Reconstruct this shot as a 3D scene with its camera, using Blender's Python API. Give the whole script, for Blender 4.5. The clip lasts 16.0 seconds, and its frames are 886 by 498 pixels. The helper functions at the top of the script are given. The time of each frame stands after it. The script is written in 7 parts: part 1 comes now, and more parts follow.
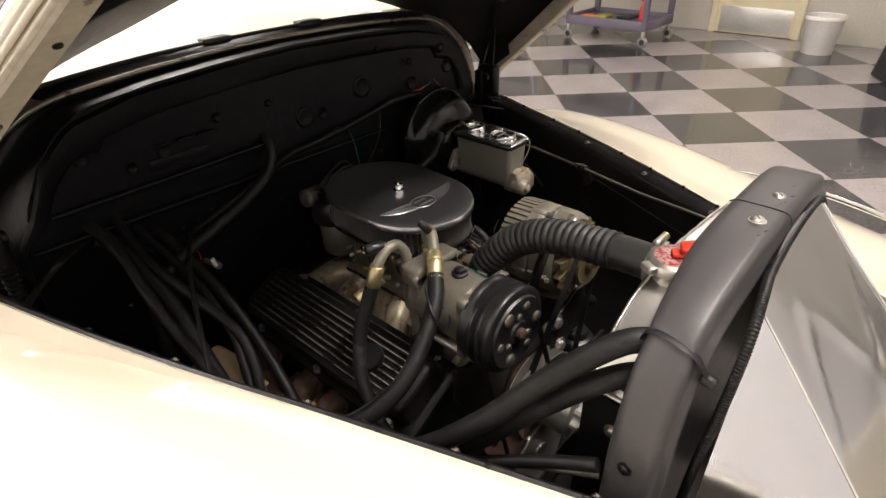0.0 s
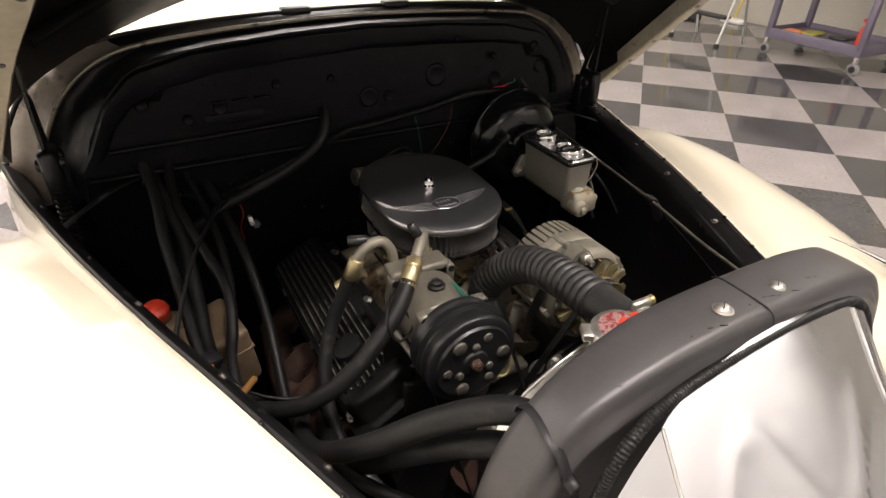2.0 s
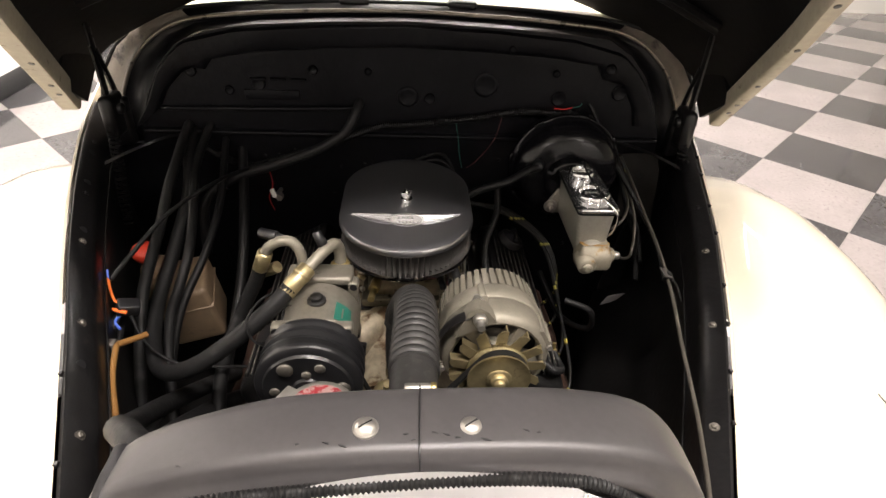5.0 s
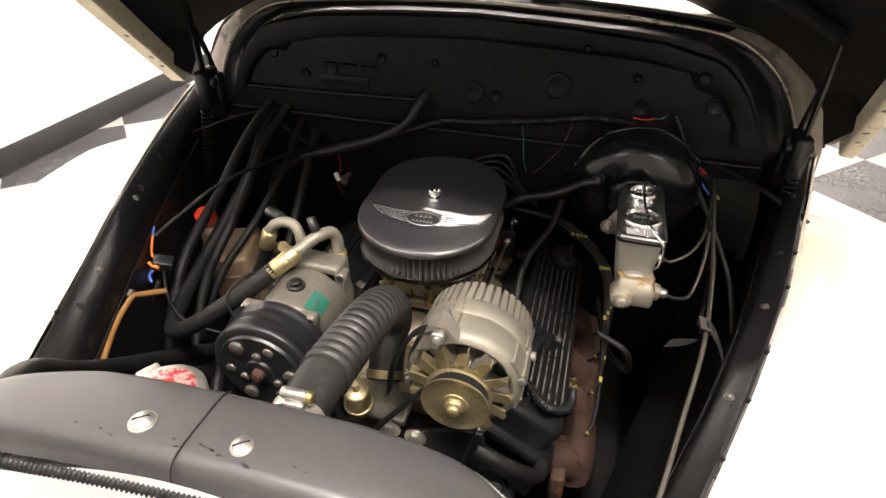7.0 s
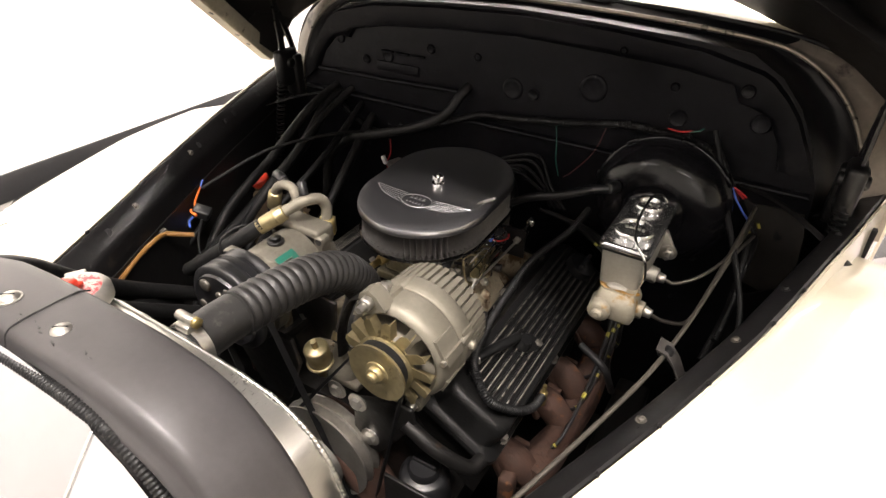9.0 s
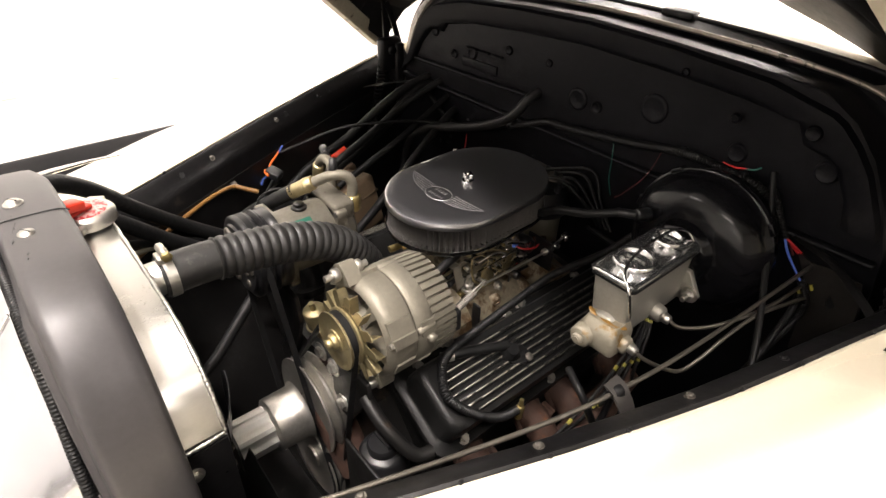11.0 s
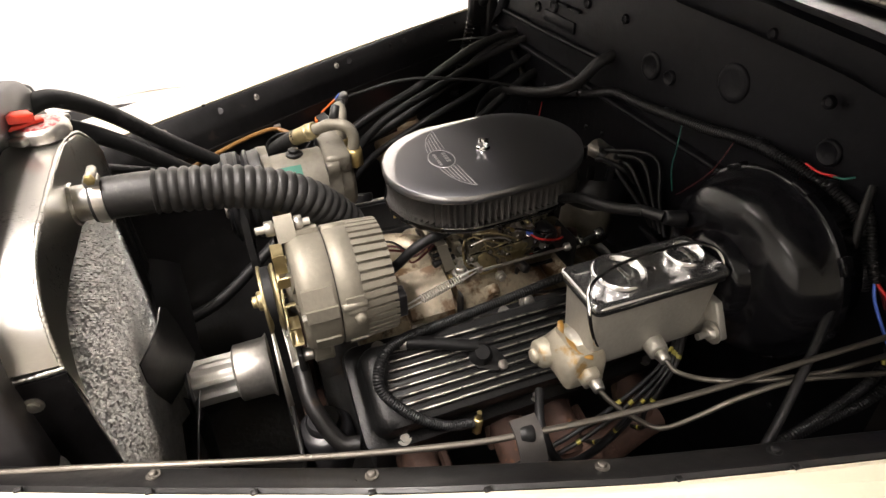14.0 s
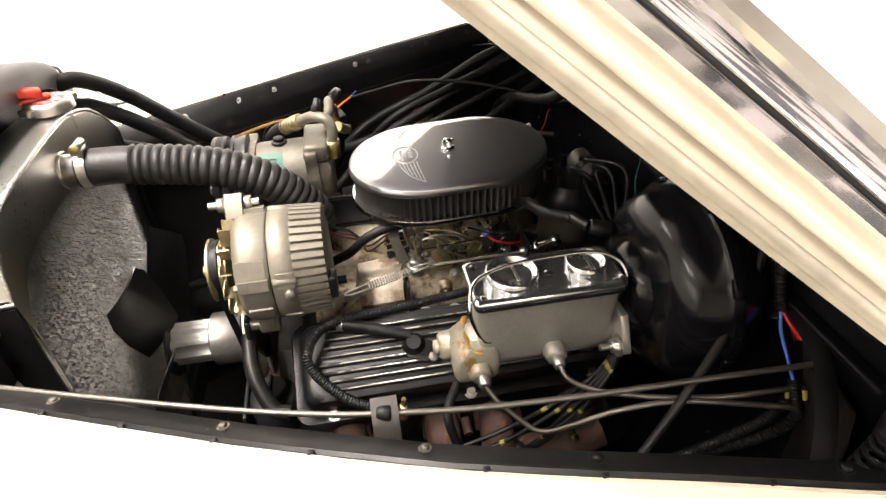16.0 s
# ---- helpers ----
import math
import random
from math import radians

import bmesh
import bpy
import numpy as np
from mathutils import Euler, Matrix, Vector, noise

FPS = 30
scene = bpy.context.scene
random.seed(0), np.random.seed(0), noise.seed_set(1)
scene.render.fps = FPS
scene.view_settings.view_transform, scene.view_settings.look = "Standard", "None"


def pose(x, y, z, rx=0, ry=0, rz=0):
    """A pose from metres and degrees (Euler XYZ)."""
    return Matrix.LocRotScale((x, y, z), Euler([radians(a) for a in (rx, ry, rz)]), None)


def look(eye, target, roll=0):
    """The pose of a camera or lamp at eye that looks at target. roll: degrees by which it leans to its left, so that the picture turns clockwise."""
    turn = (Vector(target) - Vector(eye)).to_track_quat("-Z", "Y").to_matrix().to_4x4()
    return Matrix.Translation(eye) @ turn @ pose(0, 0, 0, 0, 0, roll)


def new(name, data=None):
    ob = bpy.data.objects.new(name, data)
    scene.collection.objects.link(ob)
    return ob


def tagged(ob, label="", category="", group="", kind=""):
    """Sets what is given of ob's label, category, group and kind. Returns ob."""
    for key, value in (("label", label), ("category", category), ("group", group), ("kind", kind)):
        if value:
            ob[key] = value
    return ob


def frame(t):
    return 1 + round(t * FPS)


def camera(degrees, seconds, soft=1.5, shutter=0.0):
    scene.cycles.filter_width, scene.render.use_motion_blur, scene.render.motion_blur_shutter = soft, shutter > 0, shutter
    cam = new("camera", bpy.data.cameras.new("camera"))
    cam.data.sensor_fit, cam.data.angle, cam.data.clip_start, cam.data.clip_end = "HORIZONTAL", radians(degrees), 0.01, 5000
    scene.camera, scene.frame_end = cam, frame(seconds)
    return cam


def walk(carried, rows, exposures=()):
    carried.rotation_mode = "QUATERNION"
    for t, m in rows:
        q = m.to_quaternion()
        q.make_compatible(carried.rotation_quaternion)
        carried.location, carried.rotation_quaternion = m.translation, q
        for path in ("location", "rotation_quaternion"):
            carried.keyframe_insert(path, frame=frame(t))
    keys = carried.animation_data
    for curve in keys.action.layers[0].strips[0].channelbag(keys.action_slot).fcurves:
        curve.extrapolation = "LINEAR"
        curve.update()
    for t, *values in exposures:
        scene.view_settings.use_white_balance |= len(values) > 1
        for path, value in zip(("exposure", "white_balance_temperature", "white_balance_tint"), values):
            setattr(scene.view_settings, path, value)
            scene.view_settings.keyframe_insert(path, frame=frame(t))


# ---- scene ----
cam = camera(75.1, 16.0)
# seconds, eye, target, roll
PATH = [
    (0, (-0.666, -0.748, 1.453), (0.573, 0.435, 0.419), -1.9),
    (0.5, (-0.622, -0.794, 1.458), (0.49, 0.506, 0.422), -0.4),
    (1, (-0.583, -0.827, 1.446), (0.441, 0.532, 0.394), -0.6),
    (1.5, (-0.523, -0.836, 1.445), (0.398, 0.587, 0.384), 0.4),
    (2, (-0.443, -0.849, 1.455), (0.385, 0.625, 0.385), 1.6),
    (2.5, (-0.371, -0.87, 1.456), (0.345, 0.65, 0.372), 1.4),
    (3, (-0.284, -0.901, 1.465), (0.271, 0.697, 0.398), 2.5),
    (3.5, (-0.212, -0.921, 1.477), (0.214, 0.724, 0.423), 2.4),
    (3.7, (-0.177, -0.929, 1.48), (0.213, 0.72, 0.417), 3.2),
    (5.8, (0.08, -0.839, 1.47), (-0.008, 0.813, 0.346), 1.3),
    (6, (0.1, -0.828, 1.466), (-0.048, 0.824, 0.347), 1.2),
    (6.5, (0.164, -0.813, 1.462), (-0.117, 0.812, 0.33), 1.4),
    (7, (0.23, -0.808, 1.46), (-0.192, 0.783, 0.324), 0.9),
    (7.5, (0.296, -0.813, 1.459), (-0.275, 0.743, 0.341), 0.5),
    (8, (0.353, -0.813, 1.442), (-0.282, 0.71, 0.311), 0.0),
    (8.5, (0.404, -0.793, 1.434), (-0.327, 0.704, 0.327), -0.1),
    (9, (0.464, -0.747, 1.439), (-0.398, 0.673, 0.326), 0.4),
    (9.2, (0.477, -0.727, 1.438), (-0.436, 0.656, 0.317), 0.7),
    (11.3, (0.675, -0.595, 1.448), (-0.632, 0.422, 0.327), 1.1),
    (11.5, (0.687, -0.58, 1.439), (-0.653, 0.394, 0.318), 0.8),
    (12, (0.704, -0.531, 1.421), (-0.668, 0.382, 0.29), 0.4),
    (12.5, (0.711, -0.469, 1.408), (-0.719, 0.339, 0.266), -0.2),
    (13, (0.713, -0.41, 1.394), (-0.751, 0.279, 0.218), -0.2),
    (13.5, (0.706, -0.357, 1.384), (-0.76, 0.276, 0.181), -0.1),
    (14, (0.704, -0.324, 1.38), (-0.798, 0.226, 0.18), -1.0),
    (14.5, (0.716, -0.289, 1.378), (-0.817, 0.144, 0.169), -0.9),
    (15, (0.738, -0.247, 1.379), (-0.813, 0.121, 0.17), -0.9),
    (15.5, (0.768, -0.198, 1.38), (-0.816, 0.098, 0.196), -1.9),
    (16, (0.792, -0.141, 1.381), (-0.804, 0.117, 0.203), -2.1),
]
walk(cam, [(t, look(eye, target, roll)) for t, eye, target, roll in PATH],
     [(t, stops, 6500, 15) for t, stops in ((0, -0.76), (2, -0.72), (3.5, -0.54), (6, -0.08), (7.5, 0.16), (9, 0.0), (12, -0.05), (13, -0.08), (14, 0.09), (15, 0.34), (16, 0.43))])

# ---- light ----
world = bpy.data.worlds.new("showroom_air")
scene.world = world
world.use_nodes = True
world.node_tree.nodes["Background"].inputs[0].default_value = (1.0, 0.96, 0.9, 1)
world.node_tree.nodes["Background"].inputs[1].default_value = 0.085
# added unseen ceiling lamps: x, y, watts, length along x, length along y
LAMPS = [(-0.95, -1.24, 24, 1.7, 0.22), (1.15, -1.24, 100, 1.7, 0.22), (0.02, -1.13, 90, 0.20, 0.06), (-1.75, 1.6, 150, 0.22, 1.7), (0.3, 1.35, 190, 1.7, 0.22), (4.4, 0.2, 60, 0.22, 1.7), (4.4, 4.2, 36, 0.22, 1.7), (-1.4, 5.0, 110, 1.7, 0.22), (1.4, 5.0, 110, 1.7, 0.22), (2.2, -3.6, 34, 1.7, 0.22), (-1.7, -3.4, 34, 1.7, 0.22), (4.2, -4.6, 40, 3.6, 0.22)]


def lamp_height(y):
    """The added row along the end wall hangs lower, to streak the nose panel."""
    return 2.72 if y < -4 else 3.52


for lx, ly, watts, sx, sy in LAMPS:
    data = bpy.data.lights.new("unseen_ceiling_lamp", "AREA")
    data.shape, data.size, data.size_y, data.energy = "RECTANGLE", sx, sy, watts
    data.color = (1.0, 0.94, 0.86)
    new("unseen_ceiling_lamp", data).matrix_world = look((lx, ly, lamp_height(ly)), (lx, ly, 0))
    # added uplight: brightens the ceiling that the air cleaner lid mirrors
    up = data.copy()
    up.energy = (0.9 if ly > 4.5 else 0.18) * watts
    new("unseen_ceiling_lamp", up).matrix_world = look((lx, ly, lamp_height(ly) + 0.1), (lx, ly, 9))

# ---- materials ----
def material(name, colour, rough=0.5, metal=0.0, vary=0.15, big=3.0, fine=60.0, bump=0.1, spots=None, spot_size=0.62, spot_scale=14.0, rough_vary=0.12, coat=0.0, brushed=None, random=0.0, spec=0.5):
    """A surface with large soft stains, fine grain, fine relief and, where given, spots of rust, dirt or bare metal."""
    m = bpy.data.materials.new(name)
    m.use_nodes = True
    t = m.node_tree
    n, link = t.nodes, t.links.new
    p = n["Principled BSDF"]
    p.inputs["Metallic"].default_value = metal
    p.inputs["Coat Weight"].default_value = coat
    p.inputs["Specular IOR Level"].default_value = spec
    p.inputs["Coat Roughness"].default_value = 0.05
    co = n.new("ShaderNodeTexCoord")
    mp = n.new("ShaderNodeMapping")
    link(co.outputs["Object"], mp.inputs["Vector"])
    if brushed:
        mp.inputs["Scale"].default_value = brushed
    a = n.new("ShaderNodeTexNoise")
    a.inputs["Scale"].default_value, a.inputs["Detail"].default_value = big, 5
    b = n.new("ShaderNodeTexNoise")
    b.inputs["Scale"].default_value, b.inputs["Detail"].default_value = fine, 3
    link(co.outputs["Object"], a.inputs["Vector"])
    link(mp.outputs["Vector"], b.inputs["Vector"])
    mix = n.new("ShaderNodeMix")
    mix.data_type = "FLOAT"
    mix.inputs[0].default_value = 0.4
    link(a.outputs["Fac"], mix.inputs[2])
    link(b.outputs["Fac"], mix.inputs[3])
    ramp = n.new("ShaderNodeValToRGB")
    lo = [max(0.0, c * (1 - vary)) for c in colour]
    hi = [min(1.0, c * (1 + vary)) for c in colour]
    ramp.color_ramp.elements[0].position, ramp.color_ramp.elements[1].position = 0.32, 0.68
    ramp.color_ramp.elements[0].color, ramp.color_ramp.elements[1].color = (*lo, 1), (*hi, 1)
    link(mix.outputs[0], ramp.inputs["Fac"])
    out = ramp.outputs["Color"]
    if random:
        info = n.new("ShaderNodeObjectInfo")
        hsv = n.new("ShaderNodeHueSaturation")
        rng = n.new("ShaderNodeMapRange")
        rng.inputs["To Min"].default_value, rng.inputs["To Max"].default_value = 1 - random, 1 + random
        link(info.outputs["Random"], rng.inputs["Value"])
        link(rng.outputs["Result"], hsv.inputs["Value"])
        link(out, hsv.inputs["Color"])
        out = hsv.outputs["Color"]
    if spots:
        s = n.new("ShaderNodeTexNoise")
        s.inputs["Scale"].default_value, s.inputs["Detail"].default_value, s.inputs["Roughness"].default_value = spot_scale, 6, 0.65
        link(co.outputs["Object"], s.inputs["Vector"])
        sr = n.new("ShaderNodeValToRGB")
        sr.color_ramp.elements[0].position, sr.color_ramp.elements[1].position = spot_size, min(1.0, spot_size + 0.07)
        link(s.outputs["Fac"], sr.inputs["Fac"])
        sm = n.new("ShaderNodeMix")
        sm.data_type = "RGBA"
        link(sr.outputs["Color"], sm.inputs[0])
        link(out, sm.inputs[6])
        sm.inputs[7].default_value = (*spots, 1)
        out = sm.outputs[2]
    link(out, p.inputs["Base Color"])
    rr = n.new("ShaderNodeMapRange")
    rr.inputs["To Min"].default_value = max(0.02, rough - rough_vary)
    rr.inputs["To Max"].default_value = min(1.0, rough + rough_vary)
    link(mix.outputs[0], rr.inputs["Value"])
    link(rr.outputs["Result"], p.inputs["Roughness"])
    if bump:
        bp = n.new("ShaderNodeBump")
        bp.inputs["Strength"].default_value, bp.inputs["Distance"].default_value = bump, 0.002
        link(b.outputs["Fac"], bp.inputs["Height"])
        link(bp.outputs["Normal"], p.inputs["Normal"])
    return m


def glass(name):
    m = bpy.data.materials.new(name)
    m.use_nodes = True
    p = m.node_tree.nodes["Principled BSDF"]
    p.inputs["Transmission Weight"].default_value, p.inputs["Roughness"].default_value = 1.0, 0.02
    return m


CREAM = material("cream_car_paint", (0.64, 0.583, 0.462), 0.30, 0, 0.03, 1.2, 220, 0.008, rough_vary=0.04, coat=1.0)
CREAM_OLD = material("worn_cream_flange", (0.34, 0.31, 0.245), 0.5, 0.1, 0.2, 9, 90, 0.2, (0.10, 0.08, 0.06), 0.63, 22)
BAY = material("satin_black_bay_paint", (0.0075, 0.0072, 0.0075), 0.33, 0, 0.5, 4, 70, 0.25, (0.024, 0.019, 0.016), 0.64, 22, rough_vary=0.18, spec=0.33)
WALLBAY = material("dusty_black_firewall_paint", (0.0036, 0.0036, 0.0046), 0.42, 0, 0.45, 5, 70, 0.35, (0.0085, 0.008, 0.0085), 0.62, 10, rough_vary=0.16, spec=0.14)
HOODBLACK = material("flat_black_hood_paint", (0.006, 0.0055, 0.0055), 0.5, 0, 0.4, 5, 60, 0.3, (0.016, 0.013, 0.011), 0.66, 12, spec=0.25)
STRAP = material("dull_dark_tape", (0.012, 0.0115, 0.013), 0.45, 0, 0.2, 12, 120, 0.1, spec=0.3)
ARCH = material("grey_black_satin_paint", (0.050, 0.047, 0.048), 0.42, 0.15, 0.16, 7, 160, 0.03, (0.014, 0.0125, 0.013), 0.72, 36, rough_vary=0.08, spec=0.5)
RUBBER = material("black_rubber", (0.0075, 0.0075, 0.0078), 0.46, 0, 0.4, 12, 130, 0.3, (0.022, 0.021, 0.020), 0.64, 22, spec=0.26)
RUBBER_GREY = material("dusty_black_hose_rubber", (0.0080, 0.0080, 0.0082), 0.50, 0, 0.45, 14, 120, 0.35, (0.024, 0.023, 0.023), 0.58, 16, spec=0.24)
PLASTIC = material("black_plastic", (0.01, 0.01, 0.011), 0.35, 0, 0.3, 10, 100, 0.1)
ALU = material("cast_aluminium", (0.205, 0.188, 0.15), 0.5, 0.45, 0.14, 14, 160, 0.3, (0.14, 0.115, 0.08), 0.64, 30)
ALU_STAIN = material("stained_intake_aluminium", (0.27, 0.23, 0.165), 0.42, 0.35, 0.4, 18, 120, 0.4, (0.085, 0.048, 0.02), 0.53, 17)
SHEET = material("polished_sheet_aluminium", (0.66, 0.67, 0.71), 0.13, 1.0, 0.04, 3.0, 60, 0.0, rough_vary=0.05)
TANK = material("brushed_tank_aluminium", (0.64, 0.63, 0.60), 0.29, 1.0, 0.06, 6, 150, 0.03, rough_vary=0.1, brushed=(8, 1, 1))
SATIN = material("worn_chrome_cover", (0.62, 0.62, 0.63), 0.15, 0.95, 0.06, 9, 80, 0.03, (0.30, 0.28, 0.25), 0.68, 40, rough_vary=0.05)
CHROME = material("chrome_plate", (0.83, 0.83, 0.83), 0.07, 1.0, 0.04, 9, 80, 0.02, rough_vary=0.03)
LID = material("brushed_aluminium_lid", (0.24, 0.24, 0.255), 0.44, 1.0, 0.03, 3, 8, 0.0, rough_vary=0.03, coat=1.0)
LID.node_tree.nodes["Principled BSDF"].inputs["Coat IOR"].default_value = 2.7
LID.node_tree.nodes["Principled BSDF"].inputs["Coat Roughness"].default_value = 0.03
SPACER = material("bright_turned_aluminium", (0.70, 0.69, 0.66), 0.32, 0.6, 0.06, 12, 150, 0.05)
STEEL = material("zinc_plated_steel", (0.52, 0.50, 0.46), 0.36, 0.9, 0.2, 30, 160, 0.2, (0.2, 0.15, 0.09), 0.68, 40)
DULLSTEEL = material("dull_dusty_steel", (0.14, 0.128, 0.112), 0.48, 0.7, 0.25, 30, 160, 0.2, (0.08, 0.06, 0.045), 0.62, 40)
GOLD = material("yellow_zinc_plate", (0.40, 0.335, 0.19), 0.40, 0.85, 0.25, 20, 120, 0.15, (0.18, 0.145, 0.08), 0.62, 35)
BRASS = material("brass_fitting", (0.50, 0.40, 0.18), 0.35, 0.9, 0.2, 30, 150, 0.1)
RUST = material("rusted_cast_iron", (0.048, 0.023, 0.015), 0.8, 0.1, 0.5, 16, 90, 0.7, (0.17, 0.066, 0.022), 0.62, 26)
MCBODY = material("bare_cast_cylinder", (0.37, 0.355, 0.31), 0.42, 0.55, 0.12, 16, 200, 0.3, (0.30, 0.21, 0.09), 0.68, 24)
VCBLACK = material("crinkle_black_valve_cover", (0.008, 0.008, 0.008), 0.36, 0, 0.3, 16, 300, 0.3, spec=0.32)
IRON = material("greasy_black_iron", (0.008, 0.0075, 0.0072), 0.42, 0.1, 0.5, 10, 80, 0.5, (0.045, 0.03, 0.02), 0.62, 18, spec=0.45)
FILTER = material("dark_filter_gauze", (0.060, 0.056, 0.052), 0.55, 0.2, 0.4, 30, 400, 0.3)
CORE = material("radiator_core_fins", (0.42, 0.42, 0.41), 0.36, 0.9, 0.3, 60, 420, 0.2)
CARB = material("oily_zinc_carburettor_casting", (0.22, 0.20, 0.15), 0.30, 0.7, 0.35, 22, 140, 0.35, (0.03, 0.024, 0.018), 0.56, 30)
DUSTY = material("dusty_black_inner_panel", (0.0065, 0.0062, 0.0062), 0.5, 0, 0.5, 5, 60, 0.3, (0.020, 0.0175, 0.016), 0.62, 9, rough_vary=0.16, spec=0.35)
HOSE = material("ribbed_hose_rubber", (0.016, 0.0155, 0.015), 0.46, 0, 0.35, 14, 120, 0.3, (0.045, 0.042, 0.038), 0.63, 26, spec=0.45)
COMP = material("oily_compressor_casting", (0.155, 0.142, 0.115), 0.46, 0.45, 0.2, 14, 160, 0.3, (0.08, 0.066, 0.05), 0.60, 26)
BEIGE = material("yellowed_translucent_plastic", (0.19, 0.135, 0.085), 0.45, 0, 0.2, 9, 60, 0.1, (0.10, 0.07, 0.045), 0.62, 14)
RED = material("red_plastic", (0.60, 0.045, 0.022), 0.4, 0, 0.1, 12, 80, 0.05)
ORANGE = material("orange_wire_cover", (0.85, 0.19, 0.04), 0.45, 0, 0.1, 12, 80, 0.05)
TAN = material("amber_fuel_tube", (0.19, 0.095, 0.028), 0.35, 0, 0.25, 14, 60, 0.05)
GREEN = material("green_label", (0.010, 0.10, 0.070), 0.4, 0, 0.15, 25, 120, 0.05)
TEAL = material("teal_wire", (0.012, 0.10, 0.075), 0.4)
BLUE = material("blue_wire", (0.08, 0.16, 0.62), 0.4)
REDWIRE = material("red_wire", (0.5, 0.02, 0.02), 0.4)
DARKRED = material("dark_red_wire", (0.07, 0.009, 0.009), 0.45)
YELLOW = material("yellow_print", (0.34, 0.30, 0.05), 0.5)
CAPRED = material("faded_cap_print", (0.55, 0.36, 0.34), 0.35, 0.6, 0.12, 60, 160, 0.05, (0.42, 0.04, 0.05), 0.48, 190)
WHITE = material("white_plastic", (0.8, 0.79, 0.76), 0.4)
PAINTWALL = material("white_wall_paint", (0.84, 0.83, 0.80), 0.7, 0, 0.02, 0.7, 180, 0.05)
BLOCKWALL = material("grey_painted_block_wall", (0.42, 0.40, 0.35), 0.7, 0, 0.12, 1.5, 40, 0.3)
BASE = material("black_vinyl_baseboard", (0.02, 0.02, 0.021), 0.4, 0, 0.2, 3, 60, 0.05)
TILE_LIGHT = material("grey_pink_floor_tile", (0.30, 0.272, 0.272), 0.10, 0, 0.12, 3, 45, 0.02, (0.23, 0.205, 0.208), 0.58, 40, 0.05, random=0.04)
TILE_DARK = material("charcoal_speckled_floor_tile", (0.056, 0.055, 0.058), 0.10, 0, 0.4, 3, 45, 0.02, (0.17, 0.165, 0.17), 0.62, 38, 0.05, random=0.12)
SLAB = material("concrete_slab", (0.25, 0.24, 0.22), 0.8, 0, 0.2)
CEIL = material("white_ceiling_board", (0.80, 0.79, 0.76), 0.8, 0, 0.03, 1, 90, 0.1)
DOORPAINT = material("cream_door_paint", (0.66, 0.60, 0.42), 0.5, 0, 0.06)
CASTER = material("grey_caster_rubber", (0.20, 0.20, 0.20), 0.4)
PURPLE = material("grey_violet_cart_plastic", (0.125, 0.108, 0.15), 0.5, 0, 0.12, 6, 70, 0.1)
BINGREY = material("cloudy_bin_plastic", (0.5, 0.49, 0.47), 0.4)
CLOTH = material("black_cloth", (0.012, 0.012, 0.013), 0.9, 0, 0.3, 8, 200, 0.3)
ALULADDER = material("ladder_aluminium", (0.6, 0.6, 0.58), 0.35, 0.9)
YELLOWPAINT = material("yellow_paint", (0.7, 0.52, 0.05), 0.45)
ORANGEPAINT = material("orange_plastic", (0.8, 0.22, 0.06), 0.45)
GLASS = glass("windscreen_glass")
# glowing face of the added, unseen light fixtures
LAMP = bpy.data.materials.new("lamp_diffuser")
LAMP.use_nodes = True
LAMP.node_tree.nodes["Principled BSDF"].inputs["Emission Color"].default_value = (1.0, 0.93, 0.82, 1)
LAMP.node_tree.nodes["Principled BSDF"].inputs["Emission Strength"].default_value = 6.0


# ---- tools ----
ORIGIN = {}


def link_mesh(name, bm, mat, angle=50):
    me = bpy.data.meshes.new(name)
    bmesh.ops.recalc_face_normals(bm, faces=bm.faces[:])
    for f in bm.faces:
        f.smooth = True
    bm.to_mesh(me)
    bm.free()
    me.set_sharp_from_angle(angle=radians(angle))
    me.materials.append(mat)
    return new(name, me)


def thing(name, base, label, category, group="", kind=""):
    """An empty at the base of a thing; its parts hang under it."""
    ob = new(name)
    ob.location = base
    ob.empty_display_size = 0.02
    ORIGIN[ob.name] = Vector(base)
    return tagged(ob, label, category, group, kind)


def part(name, bm, mat, parent, label="", angle=50):
    """One mesh, given in world places, under a thing or a part."""
    o = ORIGIN[parent.name]
    bmesh.ops.translate(bm, vec=-o, verts=bm.verts[:])
    ob = link_mesh(name, bm, mat, angle)
    ob.parent = parent
    ORIGIN[ob.name] = o
    return tagged(ob, label)


def solo(name, bm, mat, base, label, category, group="", kind="", angle=50):
    """A thing that is one mesh, with its origin at base."""
    bmesh.ops.translate(bm, vec=-Vector(base), verts=bm.verts[:])
    ob = link_mesh(name, bm, mat, angle)
    ob.location = base
    ORIGIN[ob.name] = Vector(base)
    return tagged(ob, label, category, group, kind)


def join(*bms):
    out = bms[0]
    for b in bms[1:]:
        me = bpy.data.meshes.new("scrap")
        b.to_mesh(me)
        b.free()
        out.from_mesh(me)
        bpy.data.meshes.remove(me)
    return out


def box(x0, x1, y0, y1, z0, z1, bevel=0.0, m=None, seg=2):
    bm = bmesh.new()
    bmesh.ops.create_cube(bm, size=1)
    bmesh.ops.transform(bm, matrix=Matrix.Translation(((x0 + x1) / 2, (y0 + y1) / 2, (z0 + z1) / 2)) @ Matrix.Diagonal((x1 - x0, y1 - y0, z1 - z0, 1)), verts=bm.verts[:])
    if bevel:
        bmesh.ops.bevel(bm, geom=bm.edges[:], offset=bevel, segments=seg, profile=0.5, affect="EDGES")
    if m:
        bmesh.ops.transform(bm, matrix=m, verts=bm.verts[:])
    return bm


